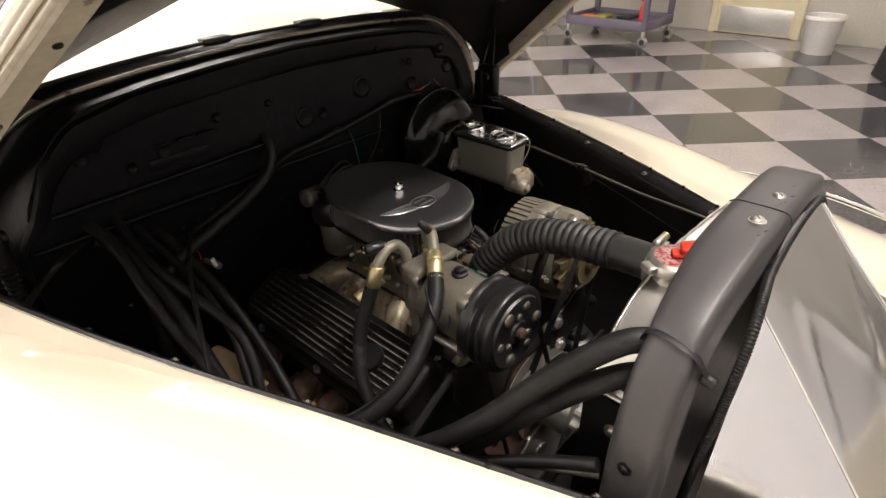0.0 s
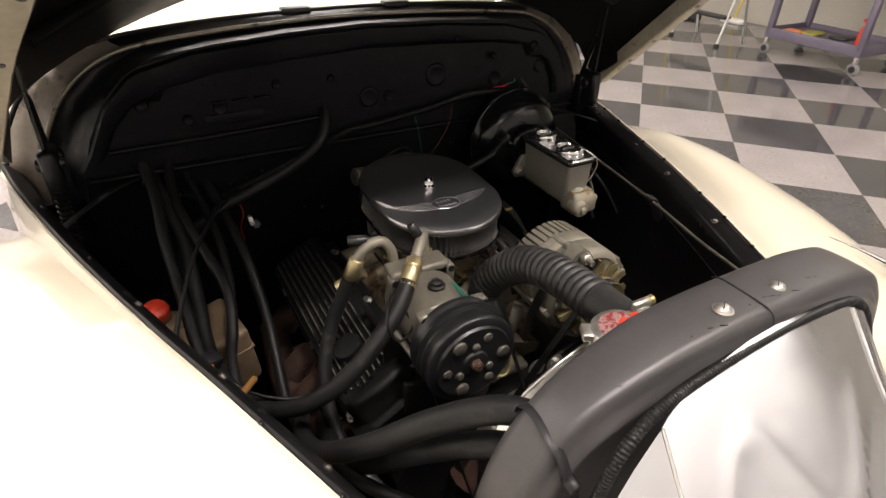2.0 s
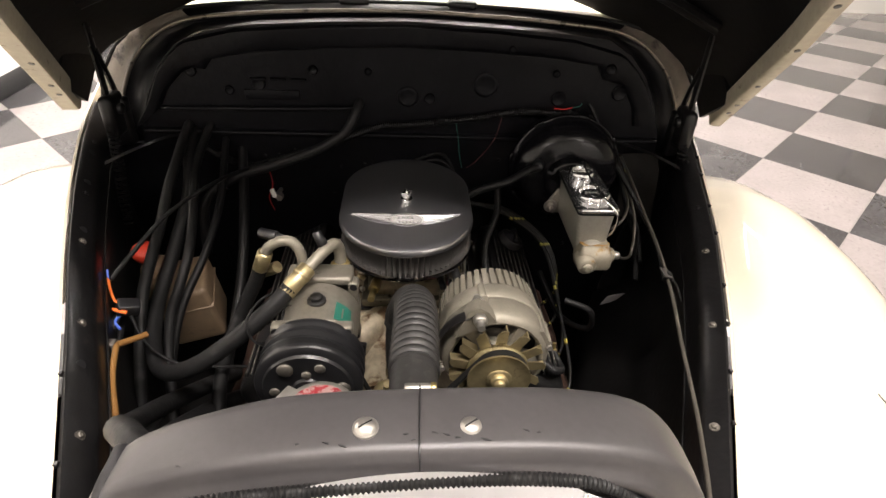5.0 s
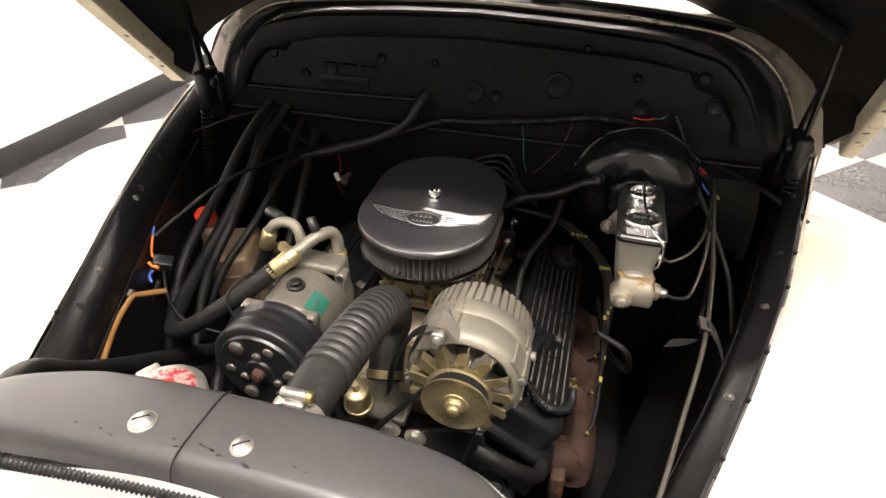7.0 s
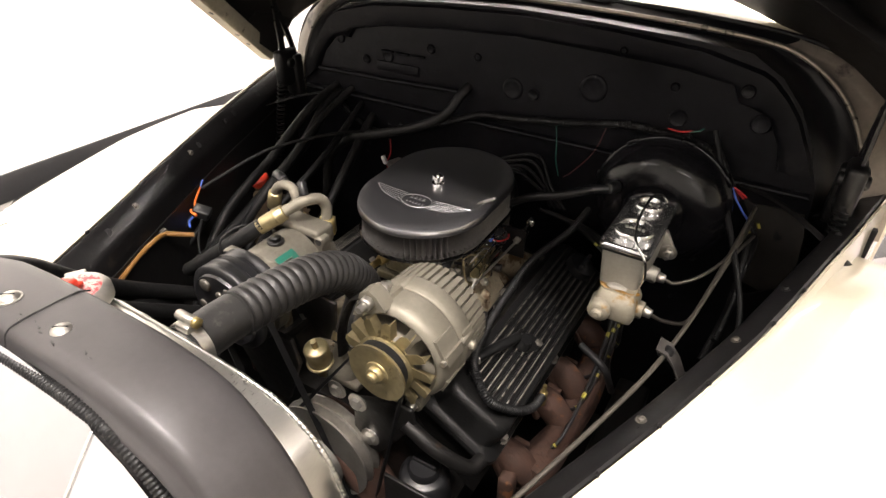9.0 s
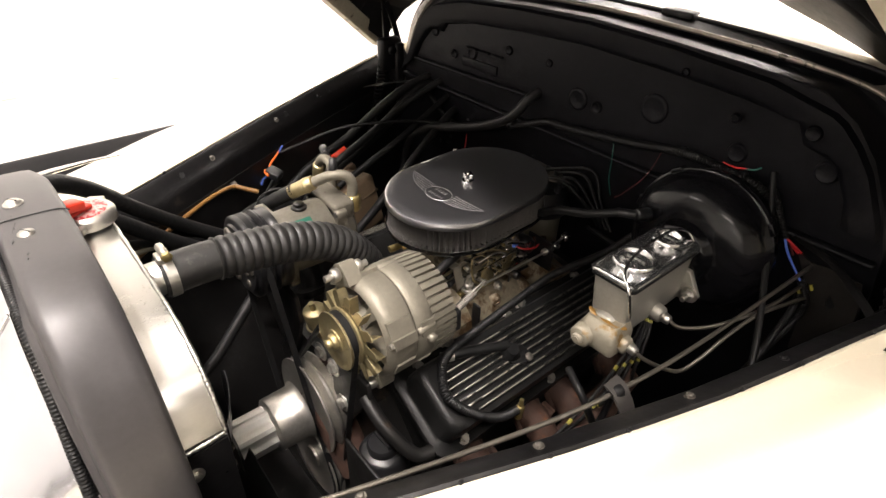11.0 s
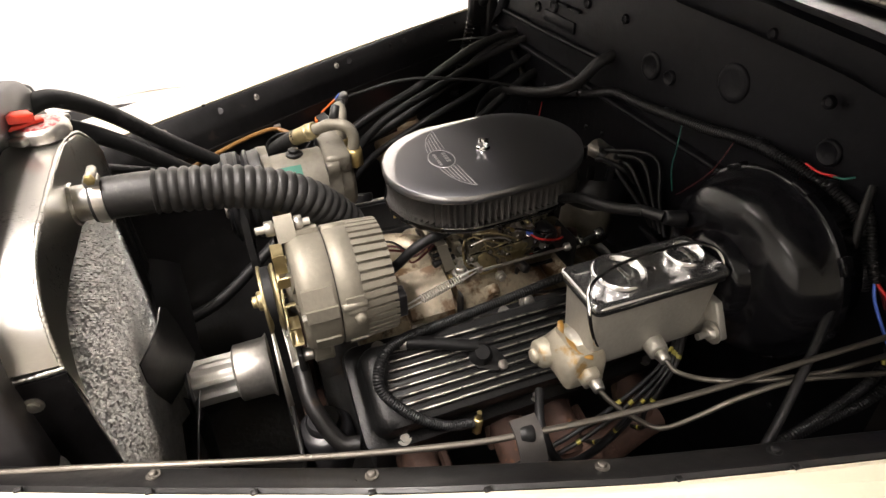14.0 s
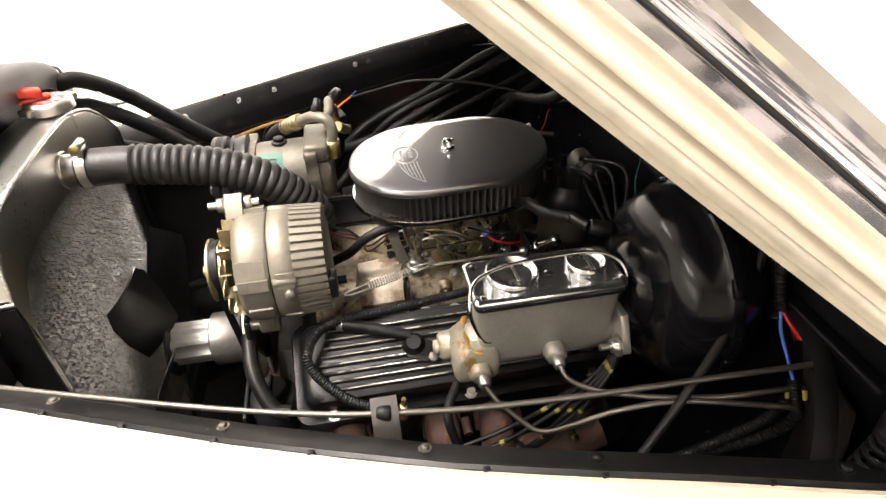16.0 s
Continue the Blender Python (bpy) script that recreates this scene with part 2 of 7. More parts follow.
def aim(p, q):
    """A frame at p whose z axis points at q."""
    d = Vector(q) - Vector(p)
    return Matrix.Translation(p) @ d.to_track_quat("Z", "Y").to_matrix().to_4x4()


def lathe(profile, m=None, seg=24, close=True):
    """Turns (radius, height) pairs about the z axis of m."""
    bm = bmesh.new()
    rings = []
    for r, h in profile:
        if r <= 1e-6:
            rings.append([bm.verts.new((0, 0, h))])
        else:
            rings.append([bm.verts.new((r * math.cos(2 * math.pi * k / seg), r * math.sin(2 * math.pi * k / seg), h)) for k in range(seg)])
    for a, b in zip(rings, rings[1:]):
        for k in range(seg):
            if len(a) == 1 and len(b) == 1:
                continue
            if len(a) == 1:
                bm.faces.new((a[0], b[k], b[(k + 1) % seg]))
            elif len(b) == 1:
                bm.faces.new((a[k], b[0], a[(k + 1) % seg]))
            else:
                bm.faces.new((a[k], b[k], b[(k + 1) % seg], a[(k + 1) % seg]))
    if close:
        for r in (rings[0], rings[-1]):
            if len(r) > 1:
                bm.faces.new(r)
    if m:
        bmesh.ops.transform(bm, matrix=m, verts=bm.verts[:])
    return bm


def rod(p, q, r, r2=None, seg=14, bevel=0.0):
    length = (Vector(q) - Vector(p)).length
    r2 = r if r2 is None else r2
    if bevel:
        prof = [(0, 0), (r - bevel, 0), (r, bevel), (r2, length - bevel), (r2 - bevel, length), (0, length)]
    else:
        prof = [(0, 0), (r, 0), (r2, length), (0, length)]
    return lathe(prof, aim(p, q), seg)


def smooth_path(pts, res=8):
    p = [Vector(v) for v in pts]
    p = [2 * p[0] - p[1]] + p + [2 * p[-1] - p[-2]]
    out = []
    for a, b, c, d in zip(p, p[1:], p[2:], p[3:]):
        for k in range(res):
            t = k / res
            out.append(0.5 * (2 * b + (c - a) * t + (2 * a - 5 * b + 4 * c - d) * t * t + (3 * b - a - 3 * c + d) * t ** 3))
    return out + [p[-2]]


def tube(pts, r, seg=10, res=8, shape=None, flat=1.0):
    """A hose or wire along a smooth line; shape(s) scales the radius at s metres along."""
    path = smooth_path(pts, res)
    bm = bmesh.new()
    up = Vector((0, 0, 1))
    run, rings = 0.0, []
    d0 = (path[1] - path[0]).normalized()
    side = d0.cross(up if abs(d0.z) < 0.95 else Vector((0, 1, 0))).normalized()
    for k, v in enumerate(path):
        d = (path[min(k + 1, len(path) - 1)] - path[max(k - 1, 0)]).normalized()
        side = (side - d * side.dot(d)).normalized()
        other = d.cross(side)
        if k:
            run += (v - path[k - 1]).length
        rr = r * (shape(run) if shape else 1)
        rings.append([bm.verts.new(v + rr * (math.cos(2 * math.pi * j / seg) * side + flat * math.sin(2 * math.pi * j / seg) * other)) for j in range(seg)])
    for a, b in zip(rings, rings[1:]):
        for j in range(seg):
            bm.faces.new((a[j], b[j], b[(j + 1) % seg], a[(j + 1) % seg]))
    bm.faces.new(rings[0])
    bm.faces.new(rings[-1])
    return bm


def ribbed(pts, r, pitch, depth, seg=10, first=0.0, last=1e9):
    """A ribbed hose or conduit, its rings evenly spaced along a smooth line."""
    run = smooth_path(pts, 10)
    out = []
    for p, q in zip(run, run[1:]):
        n = max(1, round((q - p).length / (pitch / 4)))
        out += [p.lerp(q, k / n) for k in range(n)]
    return tube(out, r, seg, 1, lambda d: 1 + (depth * math.sin(d * 2 * math.pi / pitch) if first < d < last else 0.0))


def prism(outline, h0, h1, m=None, bevel=0.0, seg=2):
    """An outline of (x, y) pairs raised from h0 to h1 along z of m."""
    bm = bmesh.new()
    lo = [bm.verts.new((x, y, h0)) for x, y in outline]
    hi = [bm.verts.new((x, y, h1)) for x, y in outline]
    bm.faces.new(lo[::-1])
    bm.faces.new(hi)
    n = len(lo)
    for k in range(n):
        bm.faces.new((lo[k], lo[(k + 1) % n], hi[(k + 1) % n], hi[k]))
    if bevel:
        bmesh.ops.bevel(bm, geom=bm.edges[:], offset=bevel, segments=seg, profile=0.5, affect="EDGES", clamp_overlap=True)
    if m:
        bmesh.ops.transform(bm, matrix=m, verts=bm.verts[:])
    return bm


def loft(rings, closed=True, caps=True):
    bm = bmesh.new()
    vs = [[bm.verts.new(p) for p in ring] for ring in rings]
    n = len(vs[0])
    for a, b in zip(vs, vs[1:]):
        for k in range(n if closed else n - 1):
            bm.faces.new((a[k], b[k], b[(k + 1) % n], a[(k + 1) % n]))
    if caps and closed:
        bm.faces.new(vs[0])
        bm.faces.new(vs[-1])
    return bm


def shell(rings, thick):
    """An open sheet through rows of places, given a thickness."""
    bm = loft(rings, False, False)
    bmesh.ops.recalc_face_normals(bm, faces=bm.faces[:])
    bmesh.ops.solidify(bm, geom=bm.faces[:], thickness=thick)
    return bm


def bolt(parent, at, way, r=0.006, h=0.005, mat=None, washer=True, name="bolt", slot=False):
    """A hexagon bolt head with its washer."""
    m = aim(at, Vector(at) + Vector(way))
    bm = lathe([(0, 0), (r * 1.6, 0), (r * 1.6, h * 0.25), (0, h * 0.25)], m, 14) if washer else None
    head = lathe([(0, 0), (r, 0), (r, h * 0.85), (r * 0.8, h), (0, h)], m, 6)
    bm = join(bm, head) if bm else head
    return part(name, bm, mat or STEEL, parent)


def lerp_table(table, v):
    """Smooth reading of a short table of (key, value)."""
    ks, vs = [a for a, _ in table], [b for _, b in table]
    return float(np.interp(v, ks, vs))

# ---- the room ----
WEST, EAST, SOUTH, NORTH, TOP = -2.75, 7.0, -5.0, 7.2, 4.3
solo("wall_west", box(WEST - 0.15, WEST, SOUTH, NORTH, 0, TOP), PAINTWALL, (WEST, 0, 0), "smooth white painted showroom wall", "wall", kind="structure")
solo("wall_east", box(EAST, EAST + 0.15, SOUTH, NORTH, 0, TOP), BLOCKWALL, (EAST, 0, 0), "mottled grey painted workshop wall", "wall", kind="structure")
solo("wall_south", box(WEST - 0.15, EAST + 0.15, SOUTH - 0.15, SOUTH, 0, TOP), PAINTWALL, (0, SOUTH, 0), "plain white painted wall behind the camera", "wall", kind="structure")
solo("wall_north", box(WEST - 0.15, EAST + 0.15, NORTH, NORTH + 0.15, 0, TOP), PAINTWALL, (0, NORTH, 0), "plain white painted wall behind the car", "wall", kind="structure")
solo("ceiling", box(WEST - 0.15, EAST + 0.15, SOUTH - 0.15, NORTH + 0.15, TOP, TOP + 0.1), CEIL, (0, 0, TOP), "plain white ceiling boards", "ceiling", kind="structure")
solo("baseboard", box(WEST, WEST + 0.012, SOUTH, NORTH, 0, 0.14, 0.003), BASE, (WEST, 0, 0), "black vinyl baseboard along the white wall", "baseboard", kind="structure")


def power_outlet(y, z):
    ob = thing("power_outlet", (WEST, y, z), "white power outlet plate on the white wall", "outlet", "outlets on the white wall")
    part("cover_plate", box(WEST, WEST + 0.006, y - 0.036, y + 0.036, z - 0.058, z + 0.058, 0.002), WHITE, ob)
    for dz in (-0.025, 0.025):
        part("socket", box(WEST + 0.006, WEST + 0.008, y - 0.016, y + 0.016, z + dz - 0.014, z + dz + 0.014, 0.0008), WHITE, ob)
        for dy in (-0.006, 0.006):
            part("slot", box(WEST + 0.008, WEST + 0.0085, y + dy - 0.0015, y + dy + 0.0015, z + dz - 0.005, z + dz + 0.005), BLOCKWALL, ob)


power_outlet(-0.46, 0.50)
power_outlet(0.02, 0.51)


# made-up housing for each unseen lamp
def lamp_fixture(x, y, sx, sy):
    z = lamp_height(y)
    ob = thing("unseen_ceiling_light", (x, y, TOP), "unseen hanging light added round a lamp, shines up and down", "ceiling light", "ceiling lights")
    part("frame", join(box(x - sx / 2 - 0.05, x + sx / 2 + 0.05, y - sy / 2 - 0.05, y - sy / 2 - 0.02, z + 0.01, z + 0.09, 0.006), box(x - sx / 2 - 0.05, x + sx / 2 + 0.05, y + sy / 2 + 0.02, y + sy / 2 + 0.05, z + 0.01, z + 0.09, 0.006), box(x - sx / 2 - 0.05, x - sx / 2 - 0.02, y - sy / 2 - 0.02, y + sy / 2 + 0.02, z + 0.01, z + 0.09, 0.006), box(x + sx / 2 + 0.02, x + sx / 2 + 0.05, y - sy / 2 - 0.02, y + sy / 2 + 0.02, z + 0.01, z + 0.09, 0.006)), WHITE, ob)
    part("diffuser", box(x - sx / 2, x + sx / 2, y - sy / 2, y + sy / 2, z + 0.02, z + 0.08, 0.004), LAMP, ob)
    for k in (-1, 1):
        part("hanger", rod((x + k * sx * 0.4, y + k * sy * 0.4, z + 0.07), (x + k * sx * 0.4, y + k * sy * 0.4, TOP), 0.005), STEEL, ob)


for lx, ly, watts, sx, sy in LAMPS:
    lamp_fixture(lx, ly, sx, sy)

floor = solo("floor", box(WEST - 0.15, EAST + 0.15, SOUTH - 0.15, NORTH + 0.15, -0.2, -0.004), SLAB, (0, 0, 0), "glossy checkerboard floor of grey and charcoal tiles", "floor", kind="structure")


def floor_tiles():
    """Checkerboard of large square tiles laid at an angle, with fine joints."""
    size, ang, ox, oy = 0.628, radians(44.2), 3.574, 1.028
    meshes = []
    for mat in (TILE_LIGHT, TILE_DARK):
        bm = box(-size / 2 + 0.0012, size / 2 - 0.0012, -size / 2 + 0.0012, size / 2 - 0.0012, -0.004, 0.0)
        me = bpy.data.meshes.new("floor_tile")
        bm.to_mesh(me)
        bm.free()
        me.materials.append(mat)
        meshes.append(me)
    for i in range(-22, 23):
        for j in range(-22, 23):
            u, v = (i + 0.5) * size, (j + 0.5) * size
            x = ox + u * math.cos(ang) + v * math.sin(ang)
            y = oy + u * math.sin(ang) - v * math.cos(ang)
            if WEST - 0.1 < x < EAST + 0.1 and SOUTH - 0.1 < y < NORTH + 0.1:
                t = new("floor_tile", meshes[(i + j) % 2])
                t.parent = floor
                t.location, t.rotation_euler = (x, y, 0), (0, 0, ang)

# ---- the car ----
car = thing("classic_car", (0, 0.6, 0), "cream-coloured vintage car with its hood raised over a black engine bay", "car")
RAIL = [(-1.15, 0.14), (-0.66, 0.290), (-0.45, 0.377), (-0.3, 0.440), (-0.2, 0.484), (-0.1, 0.525), (0.0, 0.564), (0.1, 0.600), (0.2, 0.634), (0.28, 0.658), (0.45, 0.70), (0.8, 0.745)]
RAIL_DRIVER = [(-1.15, 0.14), (-0.66, 0.296), (-0.45, 0.387), (-0.28, 0.458), (-0.2, 0.488), (-0.1, 0.524), (0.0, 0.554), (0.1, 0.582), (0.2, 0.612), (0.3, 0.638), (0.45, 0.68), (0.8, 0.745)]
FENDER_TOP = [(-1.2, 0.72), (-1.0, 0.87), (-0.8, 0.935), (-0.6, 0.952), (-0.1, 0.968), (0.1, 0.958), (0.25, 0.92), (0.4, 0.83), (0.6, 0.62), (0.75, 0.48)]
WIDE = [(-1.2, 0.30), (-1.0, 0.46), (-0.7, 0.53), (-0.3, 0.50), (0.0, 0.43), (0.25, 0.34), (0.5, 0.28), (0.75, 0.24)]


def rail_x(y, s=-1):
    return lerp_table(RAIL if s < 0 else RAIL_DRIVER, y)


def rail_z(y, s=0):
    """The bolted ledges rise to the rear, the passenger's more than the driver's."""
    return 0.984 + 0.076 * y if s < 0 else 0.967 + 0.045 * y


def fender(s):
    rows = []
    for k in range(41):
        y = -1.18 + 1.9 * k / 40
        xo, zt, w = rail_x(y, s) + 0.002, min(lerp_table(FENDER_TOP, y), rail_z(y, s) + 0.002), lerp_table(WIDE, y)
        row = [(s * xo, y, rail_z(y, s) + 0.004), (s * (xo + 0.004), y, rail_z(y, s) + 0.005), (s * (xo + 0.009), y, min(zt, rail_z(y, s) - 0.002))]
        h = zt - 0.42
        for j in range(1, 15):
            a = (math.pi / 2) * j / 14
            row.append((s * (xo + 0.008 + w * math.sin(a)), y, zt - h * (1 - math.cos(a) ** 0.55)))
        row.append((s * (xo + 0.008 + w * 0.99), y, 0.36))
        rows.append(row)
    return shell(rows, 0.003)


for s in (-1, 1):
    f = part("fender", fender(s), CREAM, car, "smooth cream painted front fender", 60)
    # chrome spear along the fender crown
    sx = 0.612 if s > 0 else 0.594
    part("trim_spear", tube([(s * sx, -0.40, 0.931), (s * (sx - 0.004), -0.5, 0.935), (s * (sx - 0.03), -0.66, 0.932), (s * (sx - 0.08), -0.84, 0.912), (s * (sx - 0.14), -1.0, 0.86)], 0.0085, 8, 6, lambda d: min(1.0, 0.12 + d / 0.16), 0.6), CHROME, f, "pointed chrome trim spear")


def hood_ledge(s):
    rows = []
    for k in range(33):
        y = -0.69 + 1.05 * k / 32
        xo, z = rail_x(y, s), rail_z(y, s)
        section = ((0.001, -0.012), (0.001, 0.001), (0.005, 0.003), (0.010, 0.0), (0.027, -0.022), (0.031, -0.029), (0.033, -0.036), (0.035, -0.07))
        if s > 0:
            section = ((0.001, -0.012), (0.001, 0.001), (0.005, 0.003), (0.010, 0.0), (0.029, -0.006), (0.033, -0.011), (0.035, -0.020), (0.040, -0.07))
        rows.append([(s * (xo - d), y, z + h) for d, h in section])
    return shell(rows, 0.0025)


def inner_fender(s):
    rows = []
    for k in range(25):
        y = -0.62 + 0.93 * k / 24
        xo, z = rail_x(y, s) - (0.036 if s < 0 else 0.041), rail_z(y, s) - 0.02
        rows.append([(s * xo, y, z - 0.045), (s * (xo + 0.004), y, z - 0.12), (s * (xo + 0.002), y, z - 0.22), (s * (xo - 0.012), y, z - 0.30), (s * (xo - 0.05), y, z - 0.36), (s * (xo - 0.10), y, z - 0.40), (s * (xo - 0.12), y, z - 0.55)])
    return shell(rows, 0.002)


for s in (-1, 1):
    r = part("hood_ledge", hood_ledge(s), BAY, car, "black bolted hood ledge with worn edges")
    for y in (-0.60, -0.46, -0.29, -0.115, 0.02, 0.20):
        seat = (s * (rail_x(y, s) - 0.0185), y, rail_z(y, s) - 0.0108) if s < 0 else (rail_x(y, s) - 0.0205, y, rail_z(y, s) - 0.0033)
        bolt(r, seat, (0.79, 0, 0.61) if s < 0 else (-0.29, 0, 0.95), 0.0038, 0.004, DULLSTEEL if y < 0 else BAY)
    for y in (-0.36, -0.085, 0.055, 0.16) if s < 0 else ():
        part("slot", lathe([(0, 0.0008), (0.006, 0.0008), (0.0065, 0.0), (0, 0)], aim((s * (rail_x(y, s) - 0.0185), y, rail_z(y, s) - 0.0108), (s * (rail_x(y, s) - 0.0185) - s * 0.79, y, rail_z(y, s) - 0.0108 + 0.61)), 12), PLASTIC, r)
    rng = random.Random(5 + s)
    for k in range(9 if s > 0 else 3):
        y = -0.58 + 0.1 * k + rng.uniform(-0.03, 0.03)
        part("clip", box(s * rail_x(y, s) - 0.002, s * rail_x(y, s) + 0.0025, y - 0.003, y + 0.003, rail_z(y, s), rail_z(y, s) + 0.0058, 0.0008), BAY, r)
    part("inner_fender", inner_fender(s), DUSTY, car, "black inner fender panel")

# floor of the bay: frame rails and cross member, far down in the dark
for s in (-1, 1):
    part("frame_rail", box(s * 0.36 - 0.035, s * 0.36 + 0.035, -1.0, 1.6, 0.34, 0.45, 0.008), IRON, car)
part("cross_member", box(-0.34, 0.34, -0.34, -0.22, 0.33, 0.42, 0.02), IRON, car)
part("splash_pan", box(-0.60, 0.60, -0.6, 0.5, 0.29, 0.30), IRON, car)

# ---- firewall and cowl ----
FW = [(-0.552, 0.302), (-0.556, 0.93), (-0.548, 1.0), (-0.522, 1.065), (-0.49, 1.12), (-0.452, 1.16), (-0.40, 1.185), (-0.30, 1.20), (-0.16, 1.212), (0.0, 1.217), (0.16, 1.212), (0.30, 1.205), (0.40, 1.195), (0.452, 1.167), (0.49, 1.125), (0.522, 1.068), (0.548, 1.0), (0.556, 0.93), (0.552, 0.302)]
FRAME_XZ = Matrix(((1, 0, 0, 0), (0, 0, -1, 0), (0, 1, 0, 0), (0, 0, 0, 1)))
firewall = part("firewall", prism(FW, -0.292, -0.278, FRAME_XZ), WALLBAY, car, "dusty black pressed steel firewall")
for s in (-1, 1):
    part("side_plate", box(s * 0.595 - 0.06, s * 0.595 + 0.06, 0.300, 0.312, 0.302, 0.945), WALLBAY, firewall)
# raised rim round the upper panel, with the two bolt lobes
BEAD = [(-0.505, 1.03), (-0.48, 1.075), (-0.447, 1.108), (-0.425, 1.118), (-0.40, 1.115), (-0.385, 1.136), (-0.30, 1.152), (-0.16, 1.163), (0.0, 1.170), (0.16, 1.165), (0.30, 1.157), (0.385, 1.145), (0.40, 1.118), (0.425, 1.112), (0.447, 1.105), (0.475, 1.06), (0.485, 1.02)]
rim = []
for x, z in BEAD:
    rim.append((x, 0.278, z))
outer = []
for k, (x, z) in enumerate(BEAD):
    a = math.atan2(z - 0.9, x * 0.6)
    ox = x * 1.105
    oz = min(np.interp(abs(ox), [0, 0.16, 0.3, 0.4, 0.452, 0.49, 0.522, 0.548], [1.214, 1.209, 1.2, 1.187, 1.16, 1.118, 1.06, 1.0]), z + 0.06)
    outer.append((ox, oz))
rows = []
for (x, z), (ox, oz) in zip(BEAD, outer):
    rows.append([(x, 0.279, z), (x * 1.004, 0.270, z + 0.003), (x * 1.03, 0.266, z + (oz - z) * 0.3), (ox * 0.995, 0.266, oz - 0.004), (ox, 0.279, oz)])
part("raised_rim", shell(rows, 0.002), WALLBAY, firewall)
# straight ledge under the upper panel
part("ledge", tube([(-0.50, 0.272, 1.036), (-0.30, 0.270, 1.040), (-0.11, 0.270, 1.046)], 0.005, 8, 4), WALLBAY, firewall)
part("lower_step", box(-0.545, 0.545, 0.262, 0.279, 0.985, 0.993, 0.003), WALLBAY, firewall)
for x, z, r in ((0.0, 1.071, 0.022), (0.045, 1.068, 0.012), (0.16, 1.10, 0.026), (-0.30, 1.09, 0.014), (-0.36, 1.075, 0.010), (0.41, 1.142, 0.012), (-0.43, 1.112, 0.012), (0.442, 1.091, 0.017), (0.315, 1.075, 0.016), (0.205, 1.176, 0.007), (-0.19, 1.12, 0.010), (-0.08, 1.12, 0.008), (0.30, 1.13, 0.008)):
    part("plug", lathe([(0, 0.0015), (r * 0.5, 0.0012), (r * 0.62, 0.0022), (r * 0.8, 0.0034), (r * 0.95, 0.0018), (r, -0.0005), (r, -0.002), (0, -0.002)], aim((x, 0.277 if z < 1.13 else 0.266, z), (x, 0.0, z)), 18), WALLBAY, firewall)
rng = random.Random(8)
for k in range(26):
    x, z = rng.uniform(-0.5, 0.5), rng.uniform(0.62, 0.95)
    part("rivet", lathe([(0, 0.003), (0.003, 0.002), (0.005, 0), (0, -0.001)], aim((x, 0.277, z), (x, 0, z)), 8), WALLBAY, firewall)
for x in (-0.30, -0.26, -0.22):
    part("louvre", box(x - 0.016, x + 0.016, 0.27, 0.279, 1.098, 1.103, 0.002), WALLBAY, firewall)
part("name_plate", box(-0.33, -0.22, 0.274, 0.279, 1.058, 1.078, 0.001), WALLBAY, firewall)

# cowl: channel round the firewall, rain lip, painted top and windscreen
COWL = [(-0.675, 0.90), (-0.668, 1.0), (-0.645, 1.07), (-0.605, 1.13), (-0.54, 1.180), (-0.455, 1.208), (-0.30, 1.224), (-0.15, 1.231), (0.0, 1.233), (0.15, 1.231), (0.30, 1.224), (0.455, 1.208), (0.54, 1.180), (0.605, 1.13), (0.645, 1.07), (0.668, 1.0), (0.675, 0.90)]
INNER = [(-0.552, 0.90), (-0.545, 1.0), (-0.522, 1.062), (-0.488, 1.12), (-0.45, 1.16), (-0.40, 1.187), (-0.29, 1.202), (-0.15, 1.212), (0.0, 1.217), (0.15, 1.212), (0.29, 1.205), (0.40, 1.195), (0.45, 1.165), (0.488, 1.125), (0.522, 1.066), (0.545, 1.0), (0.552, 0.90)]
CHANNEL = material("rubbed_bare_channel_metal", (0.24, 0.215, 0.18), 0.30, 0.6, 0.3, 6, 80, 0.06, (0.06, 0.05, 0.045), 0.60, 6)
PLATE = material("dusty_brown_undercoat", (0.21, 0.18, 0.15), 0.5, 0.1, 0.25, 6, 80, 0.15, (0.05, 0.042, 0.036), 0.60, 12)
COVE = material("glossy_black_cowl_paint", (0.006, 0.006, 0.007), 0.33, 0, 0.4, 5, 70, 0.1, (0.022, 0.020, 0.018), 0.64, 8, spec=0.22)
rows, bead_line, outer_rows = [], [], []
for (x, z), (ix, iz) in zip(COWL, INNER):
    def between(f, y, dz=0.0):
        return (ix + (x - ix) * f, y, iz + (z - iz) * f + dz)
    rows.append([(ix, 0.279, iz), between(0.06, 0.296), between(0.22, 0.326, -0.006), between(0.40, 0.338, -0.006), between(0.52, 0.334, -0.001)])
    bead_line.append(between(0.53, 0.333, 0.0))
    outer_rows.append([between(0.54, 0.335), between(0.62, 0.346, -0.003), between(0.80, 0.356, -0.004), between(0.99, 0.364, -0.003), between(1.0, 0.372)])
cowl = part("cowl_channel", shell(rows, 0.002), COVE, car, "glossy black cowl channel with a rubbed ridge", 60)
# rubbed ridge, made pale so its colour carries the sheen line
part("ridge", tube(bead_line, 0.0042, 8, 5), CHANNEL, cowl, "pale rubbed metal ridge carrying a bright sheen line")
part("rear_band", shell(outer_rows[5:12], 0.002), COVE, cowl, "", 60)
part("corner_plate", shell(outer_rows[0:6], 0.002), PLATE, cowl, "dusty brown undercoated corner", 60)
part("corner_plate", shell(outer_rows[11:17], 0.002), PLATE, cowl, "dusty brown undercoated corner", 60)
